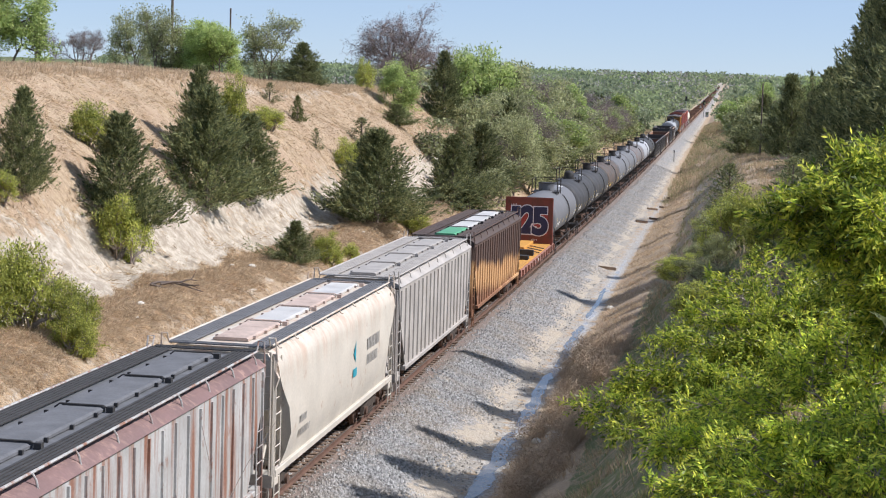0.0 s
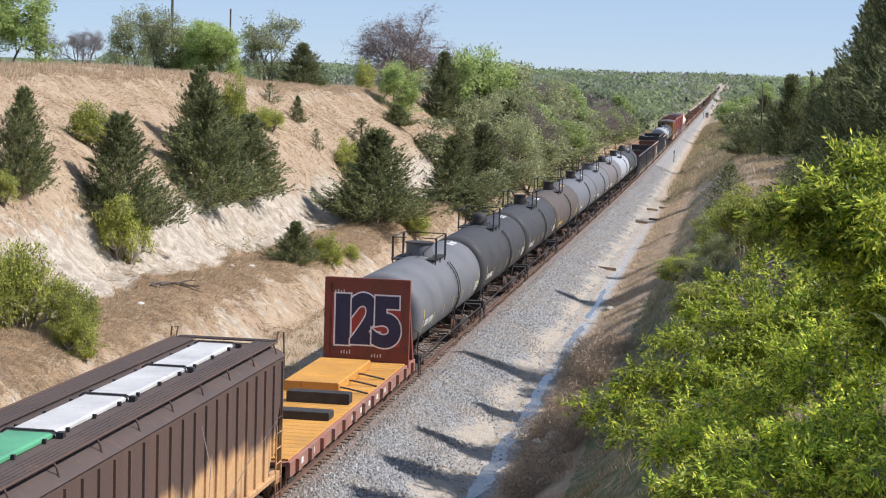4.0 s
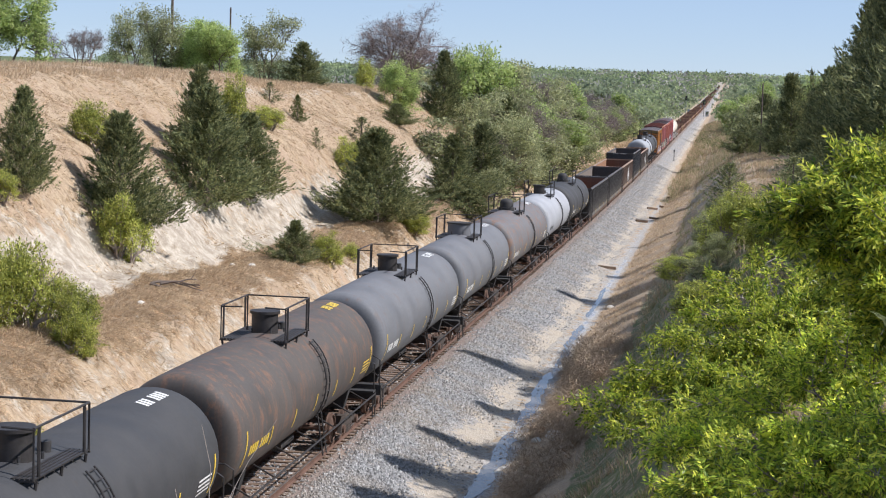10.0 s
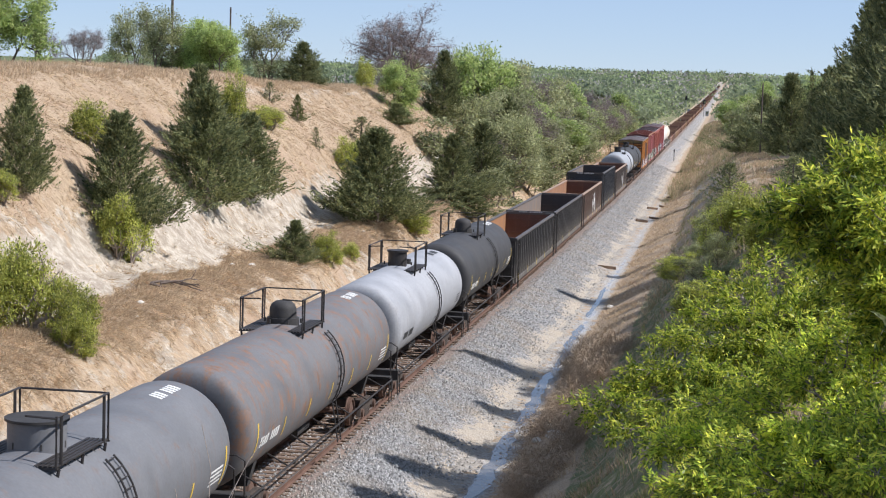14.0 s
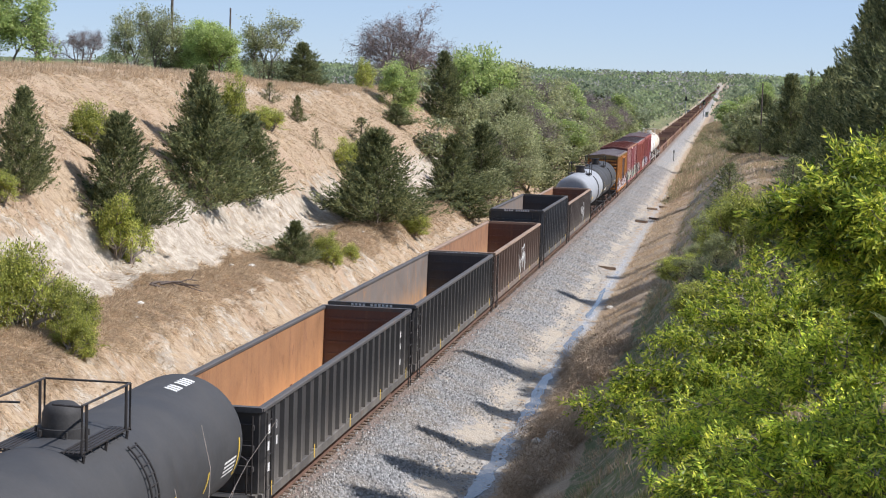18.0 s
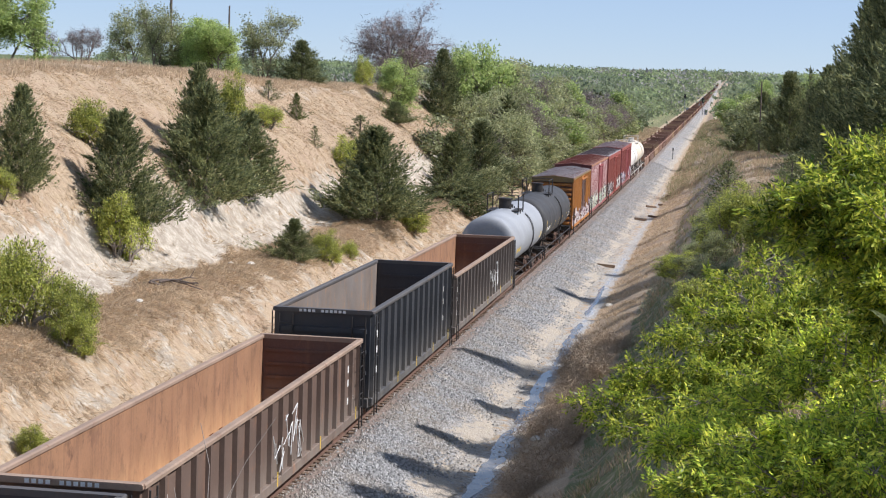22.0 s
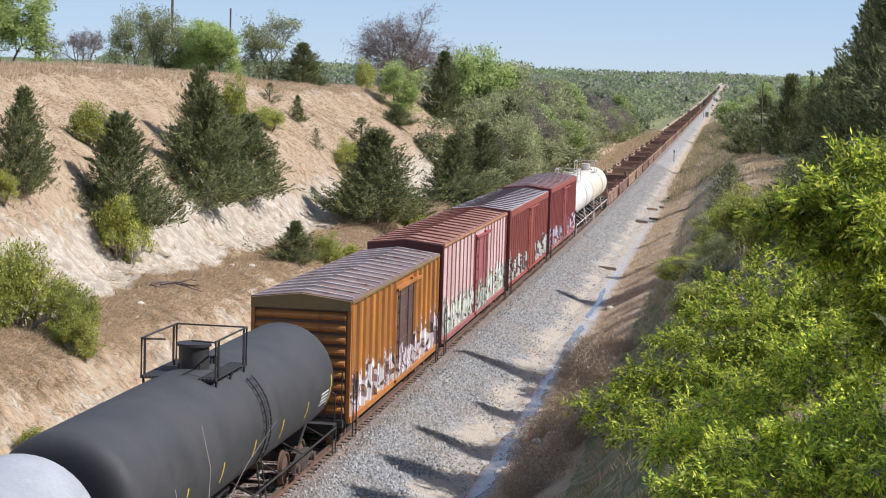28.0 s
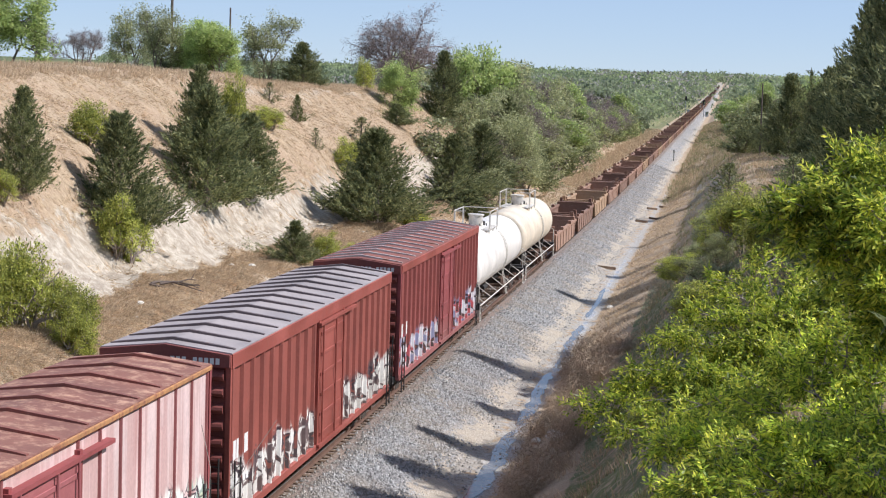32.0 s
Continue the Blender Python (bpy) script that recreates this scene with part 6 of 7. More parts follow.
def cedar_make(material, leaf=0.2, branches=260, gap=0.0, tall=6.0, wide=4.4, plume=0.62, dense=3.2, each=15):
    """A ragged cone of rising branches, each set with pointed plumes of fine sprays."""
    def make(rng, i):
        s = Shape().tube([(0, 0, -0.4), (0.03, 0, tall * 0.4), (0, 0.04, tall * 0.96)], [0.13, 0.09, 0.02], 6)
        C, O, L = [], [], []
        lobes = [(rng.uniform(0, 6.28), rng.uniform(0.0, 0.8), rng.uniform(0.45, 1.55)) for _ in range(16)]
        for b in range(branches):
            t = ((b + rng.random()) / branches) ** 0.9
            az = b * 2.39996 + rng.normal(0, 0.3)
            prof = (1 - t) ** 0.95 * (0.80 + 0.20 * min(1, t / 0.12)) * 1.12
            for la, lt, lk in lobes:
                prof *= 1 + (lk - 1) * math.exp(-((t - lt) / 0.10) ** 2) * max(0, math.cos(az - la))
            R = wide / 2 * prof * (rng.uniform(0.6, 1.05) if b % 5 else rng.uniform(1.0, 1.22)) + 0.06
            if rng.random() < gap:
                continue
            rise = rng.uniform(0.25, 0.6) + 0.5 * t
            out = np.array((math.cos(az), math.sin(az), rise))
            z0 = max(0.05, t * tall * 0.93 - 0.3 * R)
            if R > 0.5 and b % 4 == 0:
                s.tube([(0, 0, z0), tuple(np.array((0, 0, z0)) + out * R * 0.8)], [0.03, 0.008], 3)
            m = max(2, int(R * dense))
            f = 0.30 + 0.62 * (np.arange(m) + rng.random(m)) / m
            C.append(np.array((0, 0, z0)) + out * (R * f)[:, None] + rng.normal(0, 0.05 + 0.05 * R, (m, 3)))
            O.append(unit(np.array((math.cos(az), math.sin(az), 0.62 + 0.6 * t)) + rng.normal(0, 0.32, (m, 3))))
            L.append(plume * rng.uniform(0.55, 1.2, m) * min(1.0, 0.45 + 0.5 * R))
        C, O, L = (np.repeat(np.concatenate(a), each, 0) for a in (C, O, L))
        n = len(C)
        u = rng.random(n) ** 0.8
        P = C + O * (L * (u - 0.25))[:, None] + rng.normal(0, 1, (n, 3)) * (0.12 * L * (1.15 - u))[:, None]
        D = unit(O * (0.7 + 0.8 * u)[:, None] + rng.normal(0, 0.42, (n, 3)))
        P[:, 2] = np.maximum(P[:, 2], 0.02)
        v = spikes(P, D, leaf * rng.uniform(0.7, 1.4, n), leaf * 0.30 * rng.uniform(0.7, 1.4, n), rng)
        a, b = s.obj("trunk", BARK), crown_mesh("crown", v, material, 3)
        for o in (a, b):
            scene.collection.objects.unlink(o)
        return a, b, tall, wide
    return make


def broad_make(material, leaf=0.2, count=5200, tall=6.0, wide=5.0, bark=BARK, stems=1, depth=4, spread=0.55, up=0.2, thin=0.6, first=0.42, fat=1.0, kids=3, fuzz=0.24, slim=0.6, hubs=0.0):
    def make(rng, i):
        s, tips = Shape(), []
        for k in range(stems):
            a = rng.uniform(0, 6.28)
            lean = 0.15 if stems == 1 else 0.55
            grown(rng, (0.1 * math.cos(a) * (stems > 1), 0.1 * math.sin(a) * (stems > 1), -0.3), (lean * math.cos(a), lean * math.sin(a), 1.0), tall * first, 0.13 / stems ** 0.4 * fat, depth, s, tips, spread, kids, up, 7, thin)
        T, D0 = np.array([t[0] for t in tips]), np.array([t[1] for t in tips])
        hi = np.percentile(T[:, 2], 99)
        rr = np.percentile(np.hypot(T[:, 0], T[:, 1]), 96)
        k = np.array((wide / 2 / rr, wide / 2 / rr, tall / hi))
        T = T * k
        s.v = [(x * k[0], y * k[1], z * k[2]) for x, y, z in s.v]
        a = s.obj("trunk", bark)
        parts = [a]
        if count:
            idx = rng.integers(0, len(T), count)
            if hubs:
                some = rng.choice(len(T), min(len(T), int(hubs)), replace=False)
                idx = some[(len(some) * rng.random(count) ** 1.25).astype(int)]
            P = T[idx] + rng.normal(0, fuzz * wide / 5 + 0.06, (count, 3)) * np.array((1.15, 1.15, 0.8))
            D = unit(D0[idx] * 0.6 + rng.normal(0, 0.7, (count, 3)) + np.array((0, 0, -0.1)))
            P[:, 2] = np.maximum(P[:, 2], 0.03)
            v = spikes(P, D, leaf * rng.uniform(0.6, 1.4, count), leaf * slim * rng.uniform(0.7, 1.3, count), rng, (0.3, 0, 0.8))
            parts.append(crown_mesh("crown", v, material, 3))
        for o in parts:
            scene.collection.objects.unlink(o)
        return (*parts, tall, wide) if count else (a, None, tall, wide)
    return make


species("cedar", cedar_make(CEDAR_LEAF, 0.17, 330, 0.03, plume=0.95, dense=2.7, each=30))
species("tallcedar", cedar_make(CEDAR_LEAF, 0.18, 640, 0.10, 11.0, 6.0, 0.9, each=22))
species("mcedar", cedar_make(CEDAR_LEAF, 0.22, 260, 0.0, each=14))
species("fcedar", cedar_make(CEDAR_LEAF, 0.34, 190, 0.0, plume=0.8, dense=2.6, each=11))
species("ycedar", cedar_make(YCEDAR_LEAF, 0.2, 220, each=12))
species("sparse", cedar_make(CEDAR_LEAF, 0.2, 190, 0.3, each=10))
species("gtree", broad_make(GREEN_LEAF, 0.19, 19000, 6.0, 5.0, BARK, 3, 4, 0.8, up=0.02, first=0.24, fuzz=0.22, hubs=190))
species("fgtree", broad_make(GREEN_LEAF, 0.34, 4800, 6.0, 5.0, BARK, 2, 3, 0.8, up=0.02, first=0.24, fuzz=0.34, hubs=60))
species("folive", broad_make(OLIVE_LEAF, 0.28, 3800, 6.0, 5.0, BARE_BARK, 2, 3, 0.8, up=0.02, first=0.24, fuzz=0.32, hubs=70))
species("yshrub", broad_make(SHRUB_LEAF, 0.13, 17000, 3.0, 3.2, PALE_BARK, 7, 3, 0.85, first=0.18, fuzz=0.19, hubs=210, slim=0.5))
species("olive", broad_make(OLIVE_LEAF, 0.15, 11000, 6.0, 5.0, BARK, 3, 4, 0.7, up=0.04, first=0.25, fuzz=0.20, hubs=240))
species("fbare", broad_make(BARE_BARK, 0.4, 4200, 6.0, 6.0, BARE_BARK, 3, 3, 0.7, up=0.08, thin=0.55, first=0.26, fat=0.8, fuzz=0.34, slim=0.07))
species("bare", broad_make(BARE_BARK, 0.30, 12000, 6.0, 6.0, BARE_BARK, 3, 5, 0.55, up=0.10, thin=0.6, first=0.24, fat=1.3, kids=3, fuzz=0.07, slim=0.06))
WEED = plain("dry_weed_stems", (0.42, 0.32, 0.22), 0.9, 0.0, 0.35, 2.0, 0.2)
species("weed", broad_make(WEED, 0.20, 2600, 1.0, 1.3, WEED, 7, 2, 0.6, up=0.1, first=0.3, fat=0.12, fuzz=0.30, slim=0.07))
NAMES = {"weed": ("dry_weeds", "clump of dry brown weeds beside the ditch", "weeds"), "cedar": ("cedar_tree", "dark green cedar tree on the dry bank", "tree"), "ycedar": ("cedar_tree", "small yellow-green young cedar", "tree"),
         "sparse": ("cedar_tree", "thin cedar with gaps between its branches", "tree"), "gtree": ("leafy_tree", "fresh green broad-leaved tree in spring leaf", "tree"),
         "yshrub": ("shrub", "yellow-green leafy shrub on dry ground", "shrub"), "olive": ("leafy_tree", "olive-green tree just coming into leaf", "tree"),
         "tallcedar": ("cedar_tree", "tall dark cedar with a pointed ragged top", "tree"), "mcedar": ("cedar_tree", "dark green cedar on the shaded bank", "tree"), "fcedar": ("cedar_tree", "dark green cedar at the edge of the wood", "tree"), "fgtree": ("leafy_tree", "green broad-leaved tree at the edge of the wood", "tree"),
         "fbare": ("bare_tree", "leafless grey tree at the edge of the wood", "tree"), "folive": ("leafy_tree", "grey-green tree just coming into leaf", "tree"), "bare": ("bare_tree", "leafless grey-brown tree with fine twigs", "tree")}
_count = [0]


def plant(kind, x, y, height, width, sink=0.12):
    k = _count[0]
    _count[0] += 1
    trunk, crown, tall, wide = SPECIES[kind][k % 3]
    name, label, cat = NAMES[kind]
    z = float(surface(np.array(x), np.array(y))) - sink
    e = thing(name, label, cat, at=(x, y, z))
    e.matrix_world = Matrix.LocRotScale((x, y, z), Euler((0, 0, k * 2.4)), (width / wide, width / wide, height / tall))
    for o in (trunk, crown):
        if o is not None:
            c = o.copy()
            scene.collection.objects.link(c)
            c.parent = e
    return e


# left bank and the bench below it
plant("cedar", -18.9, 74.4, 4.9, 3.1)
plant("cedar", -16.9, 81.5, 6.2, 4.8)
plant("cedar", -17.0, 96.3, 7.1, 6.1)
plant("cedar", -17.0, 105.5, 5.5, 4.7)
plant("cedar", -18.9, 101.0, 6.2, 3.7)
plant("yshrub", -20.2, 86.8, 2.5, 2.7)
plant("yshrub", -19.7, 111.3, 4.2, 2.6)
plant("yshrub", -21.6, 126.5, 1.5, 2.5)
plant("yshrub", -16.1, 79.7, 3.1, 2.6)
plant("cedar", -29.0, 167.7, 4.6, 5.1)
plant("sparse", -24.9, 139.7, 1.8, 2.5)
plant("ycedar", -22.9, 141.2, 2.4, 1.7)
plant("sparse", -20.3, 137.1, 1.9, 1.9)
plant("gtree", -22.7, 185.6, 5.3, 4.9)
plant("cedar", -20.8, 174.2, 2.3, 4.1)
plant("yshrub", -18.7, 141.6, 2.4, 3.3)
plant("cedar", -12.0, 120.9, 7.0, 7.0)
plant("cedar", -13.6, 124.4, 6.5, 4.8)
plant("yshrub", -10.0, 125.0, 1.7, 2.5)
plant("cedar", -11.6, 153.3, 6.4, 5.6)
plant("cedar", -10.9, 166.2, 7.1, 6.3)
plant("olive", -10.3, 186.2, 7.3, 6.7)
plant("sparse", -19.4, 150.6, 2.8, 4.9)
plant("cedar", -10.9, 93.1, 2.5, 2.7)
plant("yshrub", -10.0, 97.3, 1.7, 1.9)
plant("yshrub", -9.9, 102.8, 1.0, 1.0)
plant("yshrub", -13.1, 61.0, 3.2, 2.8)
plant("yshrub", -14.1, 59.7, 3.0, 2.5)
plant("yshrub", -11.1, 60.5, 2.1, 1.8)
plant("yshrub", -8.6, 50.8, 1.1, 1.2)
plant("yshrub", -10.6, 59.4, 1.5, 1.5)
plant("yshrub", -18.7, 71.5, 1.3, 1.5)
for y, x, h in ((150.0, -9.6, 2.6), (164.0, -9.2, 3.4), (177.0, -9.0, 4.2), (190.0, -9.2, 4.4), (203.0, -8.8, 4.6), (217.0, -9.0, 5.0), (232.0, -9.2, 4.8), (250.0, -9.0, 5.0), (270.0, -9.2, 5.2)):
    plant("folive" if h % 1 < 0.5 else "fcedar", x, y, h, 5.4)
# the field above the left bank
plant("gtree", -40.7, 123.2, 6.5, 6.6)
plant("bare", -47.1, 144.1, 4.4, 4.4)
plant("bare", -44.7, 150.0, 3.5, 5.1)
plant("olive", -46.2, 167.7, 6.7, 5.6)
plant("olive", -40.1, 155.8, 6.1, 5.8)
plant("gtree", -37.5, 158.2, 5.0, 4.6)
plant("gtree", -35.1, 153.5, 4.9, 4.8)
plant("gtree", -32.7, 151.1, 4.3, 4.5)
plant("olive", -32.9, 167.7, 6.6, 5.9)
plant("bare", -30.6, 234.5, 10.6, 17.0)
plant("cedar", -20.8, 203.7, 8.6, 5.7)
plant("gtree", -16.9, 209.8, 12.4, 9.2)
plant("olive", -13.3, 201.3, 9.3, 7.4)
plant("olive", -14.5, 194.0, 8.1, 7.3)
plant("gtree", -19.6, 216.0, 9.9, 5.0)
plant("cedar", -15.6, 228.3, 11.9, 6.7)
plant("yshrub", -28.4, 194.0, 3.1, 2.5)
plant("bare", -27.2, 203.7, 3.6, 2.7)
# right bank
plant("tallcedar", 19.9, 101.0, 11.7, 6.1)
plant("cedar", 19.9, 138.3, 7.8, 5.4)
plant("cedar", 24.2, 133.7, 10.3, 6.1)
plant("cedar", 18.0, 167.7, 8.2, 5.9)
plant("cedar", 22.6, 162.9, 9.3, 5.9)
plant("gtree", 20.6, 191.6, 8.0, 5.5)
plant("cedar", 14.4, 199.5, 3.8, 5.2)
plant("gtree", 13.3, 399.1, 7.3, 7.7)
plant("cedar", 17.4, 253.3, 8.2, 5.8)
plant("gtree", 19.5, 399.1, 11.1, 7.7)
plant("yshrub", 12.9, 69.2, 2.1, 2.6)
plant("olive", 11.9, 80.0, 1.8, 2.0)
plant("yshrub", 13.6, 57.5, 1.8, 2.0)
plant("yshrub", 12.2, 75.5, 1.7, 1.9)
plant("yshrub", 14.7, 63.0, 1.6, 2.2)
plant("sparse", 12.5, 115.0, 3.1, 4.1)
plant("sparse", 15.4, 85.9, 2.5, 3.3)
for i in range(20):
    y = 43 + 1.7 * i + (i * 37 % 11) * 0.15
    plant("weed", 6.4 + (i * 53 % 17) * 0.12, y, 0.7 + (i * 29 % 7) * 0.11, 1.0 + (i * 31 % 5) * 0.22)
# low dark brush on the shaded bank
for i in range(16):
    y = 46 + 4.3 * i
    plant("olive" if i % 3 else "yshrub", 10.4 + (i * 37 % 9) * 0.35, y, 0.8 + (i * 29 % 7) * 0.14, 1.3 + (i * 31 % 5) * 0.25)
# trees on the right that shade the bank, the ditch and the ballast
for y, h in ((47.9, 10.8), (52.3, 10.9), (57.4, 10.6), (64.5, 9.3), (73.1, 12.0)):
    plant("tallcedar", 18.6, y, h, 6.4 if y < 55 else 4.6)
for i in range(34):
    y = 39 + 2.5 * i
    if y > 43 and not 95 < y < 107:
        plant("mcedar", 18.4 + (i % 2) * 1.4 + (i * 37 % 11) * 0.1, y, (4.2 if y < 52 else 3.4 if y < 76 else 2.6) + (i * 53 % 7) * 0.33, 6.2 if y < 76 else 5.0)
# unseen cedars, added out of view to shade the lowest of the leafy trees
for y, h in ((20.0, 7.6), (22.4, 7.2), (24.6, 7.0)):
    plant("mcedar", 18.6, y, h, 5.0)
for i in range(3):
    y = 45.0 + 3.0 * i
    plant("mcedar", 16.2 + (i * 29 % 7) * 0.14, y, 3.7 + (i * 31 % 5) * 0.3, 4.8)
for i in range(28):
    y = 126 + 4.0 * i
    if not 138 < y < 168:
        plant("fcedar", 19.4 + (i * 37 % 11) * 0.16 - 0.004 * (y - 120), y, 2.6 + (i * 53 % 7) * 0.28, 5.0)
for i, h in enumerate((6.6, 7.4, 5.9, 7.8, 6.4, 7.0, 6.2)):
    plant("sparse", 18.2 + (i * 37 % 5) * 0.3, 92 + 15.5 * i, h, 2.0)


def wood_edge():
    rng = np.random.default_rng(8)
    kinds = ["folive", "fgtree", "fbare", "fcedar", "folive", "fbare"]
    for i in range(70):
        y = 196 + 250 * (i + rng.random()) / 70
        off = -11.5 - rng.gamma(1.3, 5.6)
        if y < 235 and off < -22:
            off = -14.0
        plant(kinds[int(rng.integers(0, 6))], off, y, rng.uniform(5.4, 9.4), rng.uniform(5.6, 8.8))
    for i in range(44):
        y = 172 + 270 * (i + rng.random()) / 44
        plant(kinds[(i * 5) % 6], -9.8 - rng.gamma(1.2, 0.9) - 1.6 * (y < 215), y, rng.uniform(4.6, 7.2), rng.uniform(5.0, 7.4))
    for i in range(30):
        y = 215 + 255 * (i + rng.random()) / 30
        plant(kinds[int(rng.integers(0, 5))], 14.0 + rng.gamma(1.6, 5.0), y, rng.uniform(4.6, 8.0), rng.uniform(5.2, 8.2))


wood_edge()


def far_material():
    n = Nodes("far_wood_foliage", 0.8)
    t = n.attr("tone")
    c = n.mix(n.ramp(t, 0.0, 0.4), (0.13, 0.165, 0.10), (0.23, 0.26, 0.15))
    c = n.mix(n.ramp(t, 0.4, 0.75), c, (0.34, 0.40, 0.19))
    c = n.mix(n.ramp(t, 0.78, 0.95), c, (0.37, 0.345, 0.31))
    c = n.tint(c, n.shade(n.island(), 0.14))
    tr = n.t.nodes.new("ShaderNodeBsdfTranslucent")
    n.put(tr.inputs[0], n.tint(c, 1.3))
    ms = n.t.nodes.new("ShaderNodeMixShader")
    ms.inputs[0].default_value = 0.4
    n.link(n.bsdf.outputs[0], ms.inputs[1])
    n.link(tr.outputs[0], ms.inputs[2])
    n.link(ms.outputs[0], n.t.nodes["Material Output"].inputs[0])
    return n.done(c)


def far_woods():
    """The wood that runs to the skyline on both sides of the line, and closes it where the line bends away."""
    rng = np.random.default_rng(21)
    N = 3300
    y = 400 * (4100 / 400) ** (rng.random(N) ** 0.9)
    side = np.where(rng.random(N) < 0.62, -1.0, 1.0)
    spread = np.where(side < 0, 0.36, 0.16) * y
    off = np.where(side < 0, -9.5 - 0.002 * y, 13.5 + 0.004 * y) + side * spread * rng.random(N) ** 1.15
    end = rng.random(N) < 0.03
    y, off = np.where(end, rng.uniform(3180, 3500, N), y), np.where(end, rng.uniform(-40, 40, N), off)
    h = rng.gamma(9.0, 0.78, N) * (1 + y / 6000)
    w = h * rng.uniform(0.9, 1.7, N) * (1 + y / 1800)
    z = land(off, y)
    M = np.clip(300 * 450 / y, 70, 300).astype(int)
    tot = int(M.sum())
    tree = np.repeat(np.arange(N), M)
    a = rng.uniform(0, 6.283, tot)
    u = 0.86 * rng.random(tot) ** 0.75
    prof = np.sqrt(np.clip(1 - (2 * u - 0.85) ** 2 / 1.35, 0.02, 1))
    lump = 1 + 0.35 * np.sin(3 * a + tree) * np.sin(7 * u + tree)
    r = w[tree] / 2 * prof * lump * np.sqrt(rng.uniform(0.25, 1, tot))
    P = np.stack([off[tree] + r * np.cos(a), y[tree] + r * np.sin(a), z[tree] + u * h[tree]], -1)
    D = unit(rng.normal(size=(tot, 3)) + np.stack([np.cos(a), np.sin(a), np.full(tot, 0.4)], -1) * 0.5)
    L = (0.45 + y[tree] / 900) * rng.uniform(0.6, 1.4, tot)
    ob = raw("far_woods", spikes(P, D, L, L * 0.8, rng), np.arange(3 * tot).reshape(-1, 3), far_material())
    tone = np.clip(0.40 + 0.22 * wave(off, y, 0.02, 7) + 0.62 * (rng.random(N) - 0.42), 0, 0.76)
    tone = np.where(rng.random(N) < 0.10, 0.95, tone)
    ob.data.attributes.new("tone", 'FLOAT', 'POINT').data.foreach_set("value", np.repeat(tone[tree], 3).astype(np.float32))
    tagged(ob, "mixed green wood reaching to the skyline", "woods", kind="stuff")


far_woods()


# ---- the leafy trees beside the bridge ----
def near_tree(root, tips, seed, sprays=15, reach=0.72, leaf=1.0):
    """Limbs that arch out from a low trunk to the tips; sprays of feathery leaves hang in clumps along their outer parts."""
    rng = np.random.default_rng(seed)
    x, y = root
    base = np.array((x, y, float(land(x, y)) - 0.2))
    e = thing("leafy_tree", "bright green tree with narrow feathery leaflets and pale twigs", "tree", at=tuple(base))
    wood, twig = Shape(), Shape()
    wood.tube([(0, 0, -0.3), (0.06, 0.03, 0.2), (0.0, 0.05, 0.6)], [0.11, 0.09, 0.06], 9)
    B, F = [], []
    for tip in tips:
        t = np.array(tip) - base
        fork = np.array((0.0, 0.04, rng.uniform(0.1, 0.55)))
        mid = (fork + t) / 2 + np.array((0, 0, 0.10 * np.linalg.norm(t))) + rng.normal(0, 0.12, 3)
        us = np.linspace(0, 1, 8)
        path = [(1 - u) ** 2 * fork + 2 * u * (1 - u) * mid + u * u * t + (rng.normal(0, 0.035, 3) if 0 < u < 1 else 0) for u in us]
        wood.tube([tuple(q) for q in path], [0.034 * (1 - 0.82 * u) for u in us], 6)
        far = unit(path[-1] - path[-3])
        knots = 1 - reach * (np.arange(5) / 5) ** 1.1 * rng.uniform(0.8, 1.0, 5)
        for k in range(sprays):
            u = float(np.clip(knots[k % 5] + rng.normal(0, 0.025), 0.05, 1.0))
            i = min(6, int(u * 7))
            a = path[i] + (path[i + 1] - path[i]) * (u * 7 - i)
            d = unit(far * 0.55 + rng.normal(0, 0.75, 3) * np.array((1, 1, 0.6)) + np.array((-0.05, 0, 0.12)))
            l = rng.uniform(0.25, 0.62)
            b = a + d * l + np.array((0, 0, -0.08 * l))
            twig.tube([tuple(a), tuple((a + b) / 2 + rng.normal(0, 0.03, 3)), tuple(b)], [0.012, 0.008, 0.003], 4)
            for q in range(int(rng.integers(7, 15))):
                w = rng.uniform(0.35, 1.0)
                B.append(a + (b - a) * w + rng.normal(0, 0.045, 3))
                F.append(unit(d * 0.6 + rng.normal(0, 0.62, 3) + np.array((0, 0, -0.12))))
    B, F = np.array(B), np.array(F)
    n = len(B)
    across = unit(np.cross(F, unit(rng.normal(size=(n, 3)) * 0.5 + np.array((0.3, -0.2, 0.9)))))
    flen = rng.uniform(0.16, 0.32, n)
    droop = np.array((0, 0, -0.16))
    P, D = [], []
    for k in range(5):
        for sgn in (-1, 1):
            P.append(B + F * (flen * (0.12 + 0.2 * k))[:, None] + droop * (0.2 + 0.2 * k) ** 2 * flen[:, None])
            D.append(unit(across * sgn * 0.8 + F * 0.75 + droop + rng.normal(0, 0.16, (n, 3))))
    P.append(B + F * flen[:, None])
    D.append(unit(F + droop))
    P, D = np.concatenate(P), np.concatenate(D)
    keep = rng.random(len(P)) < 0.94
    P, D = P[keep], D[keep]
    v = blades(P, D, leaf * rng.uniform(0.07, 0.135, len(P)), leaf * rng.uniform(0.024, 0.042, len(P)), rng, 0.45)
    wood.obj("trunk", BARK, e, 50)
    twig.obj("twig_spray", PALE_BARK, e, 50)
    crown_mesh("crown", v, BRIGHT_LEAF).parent = e


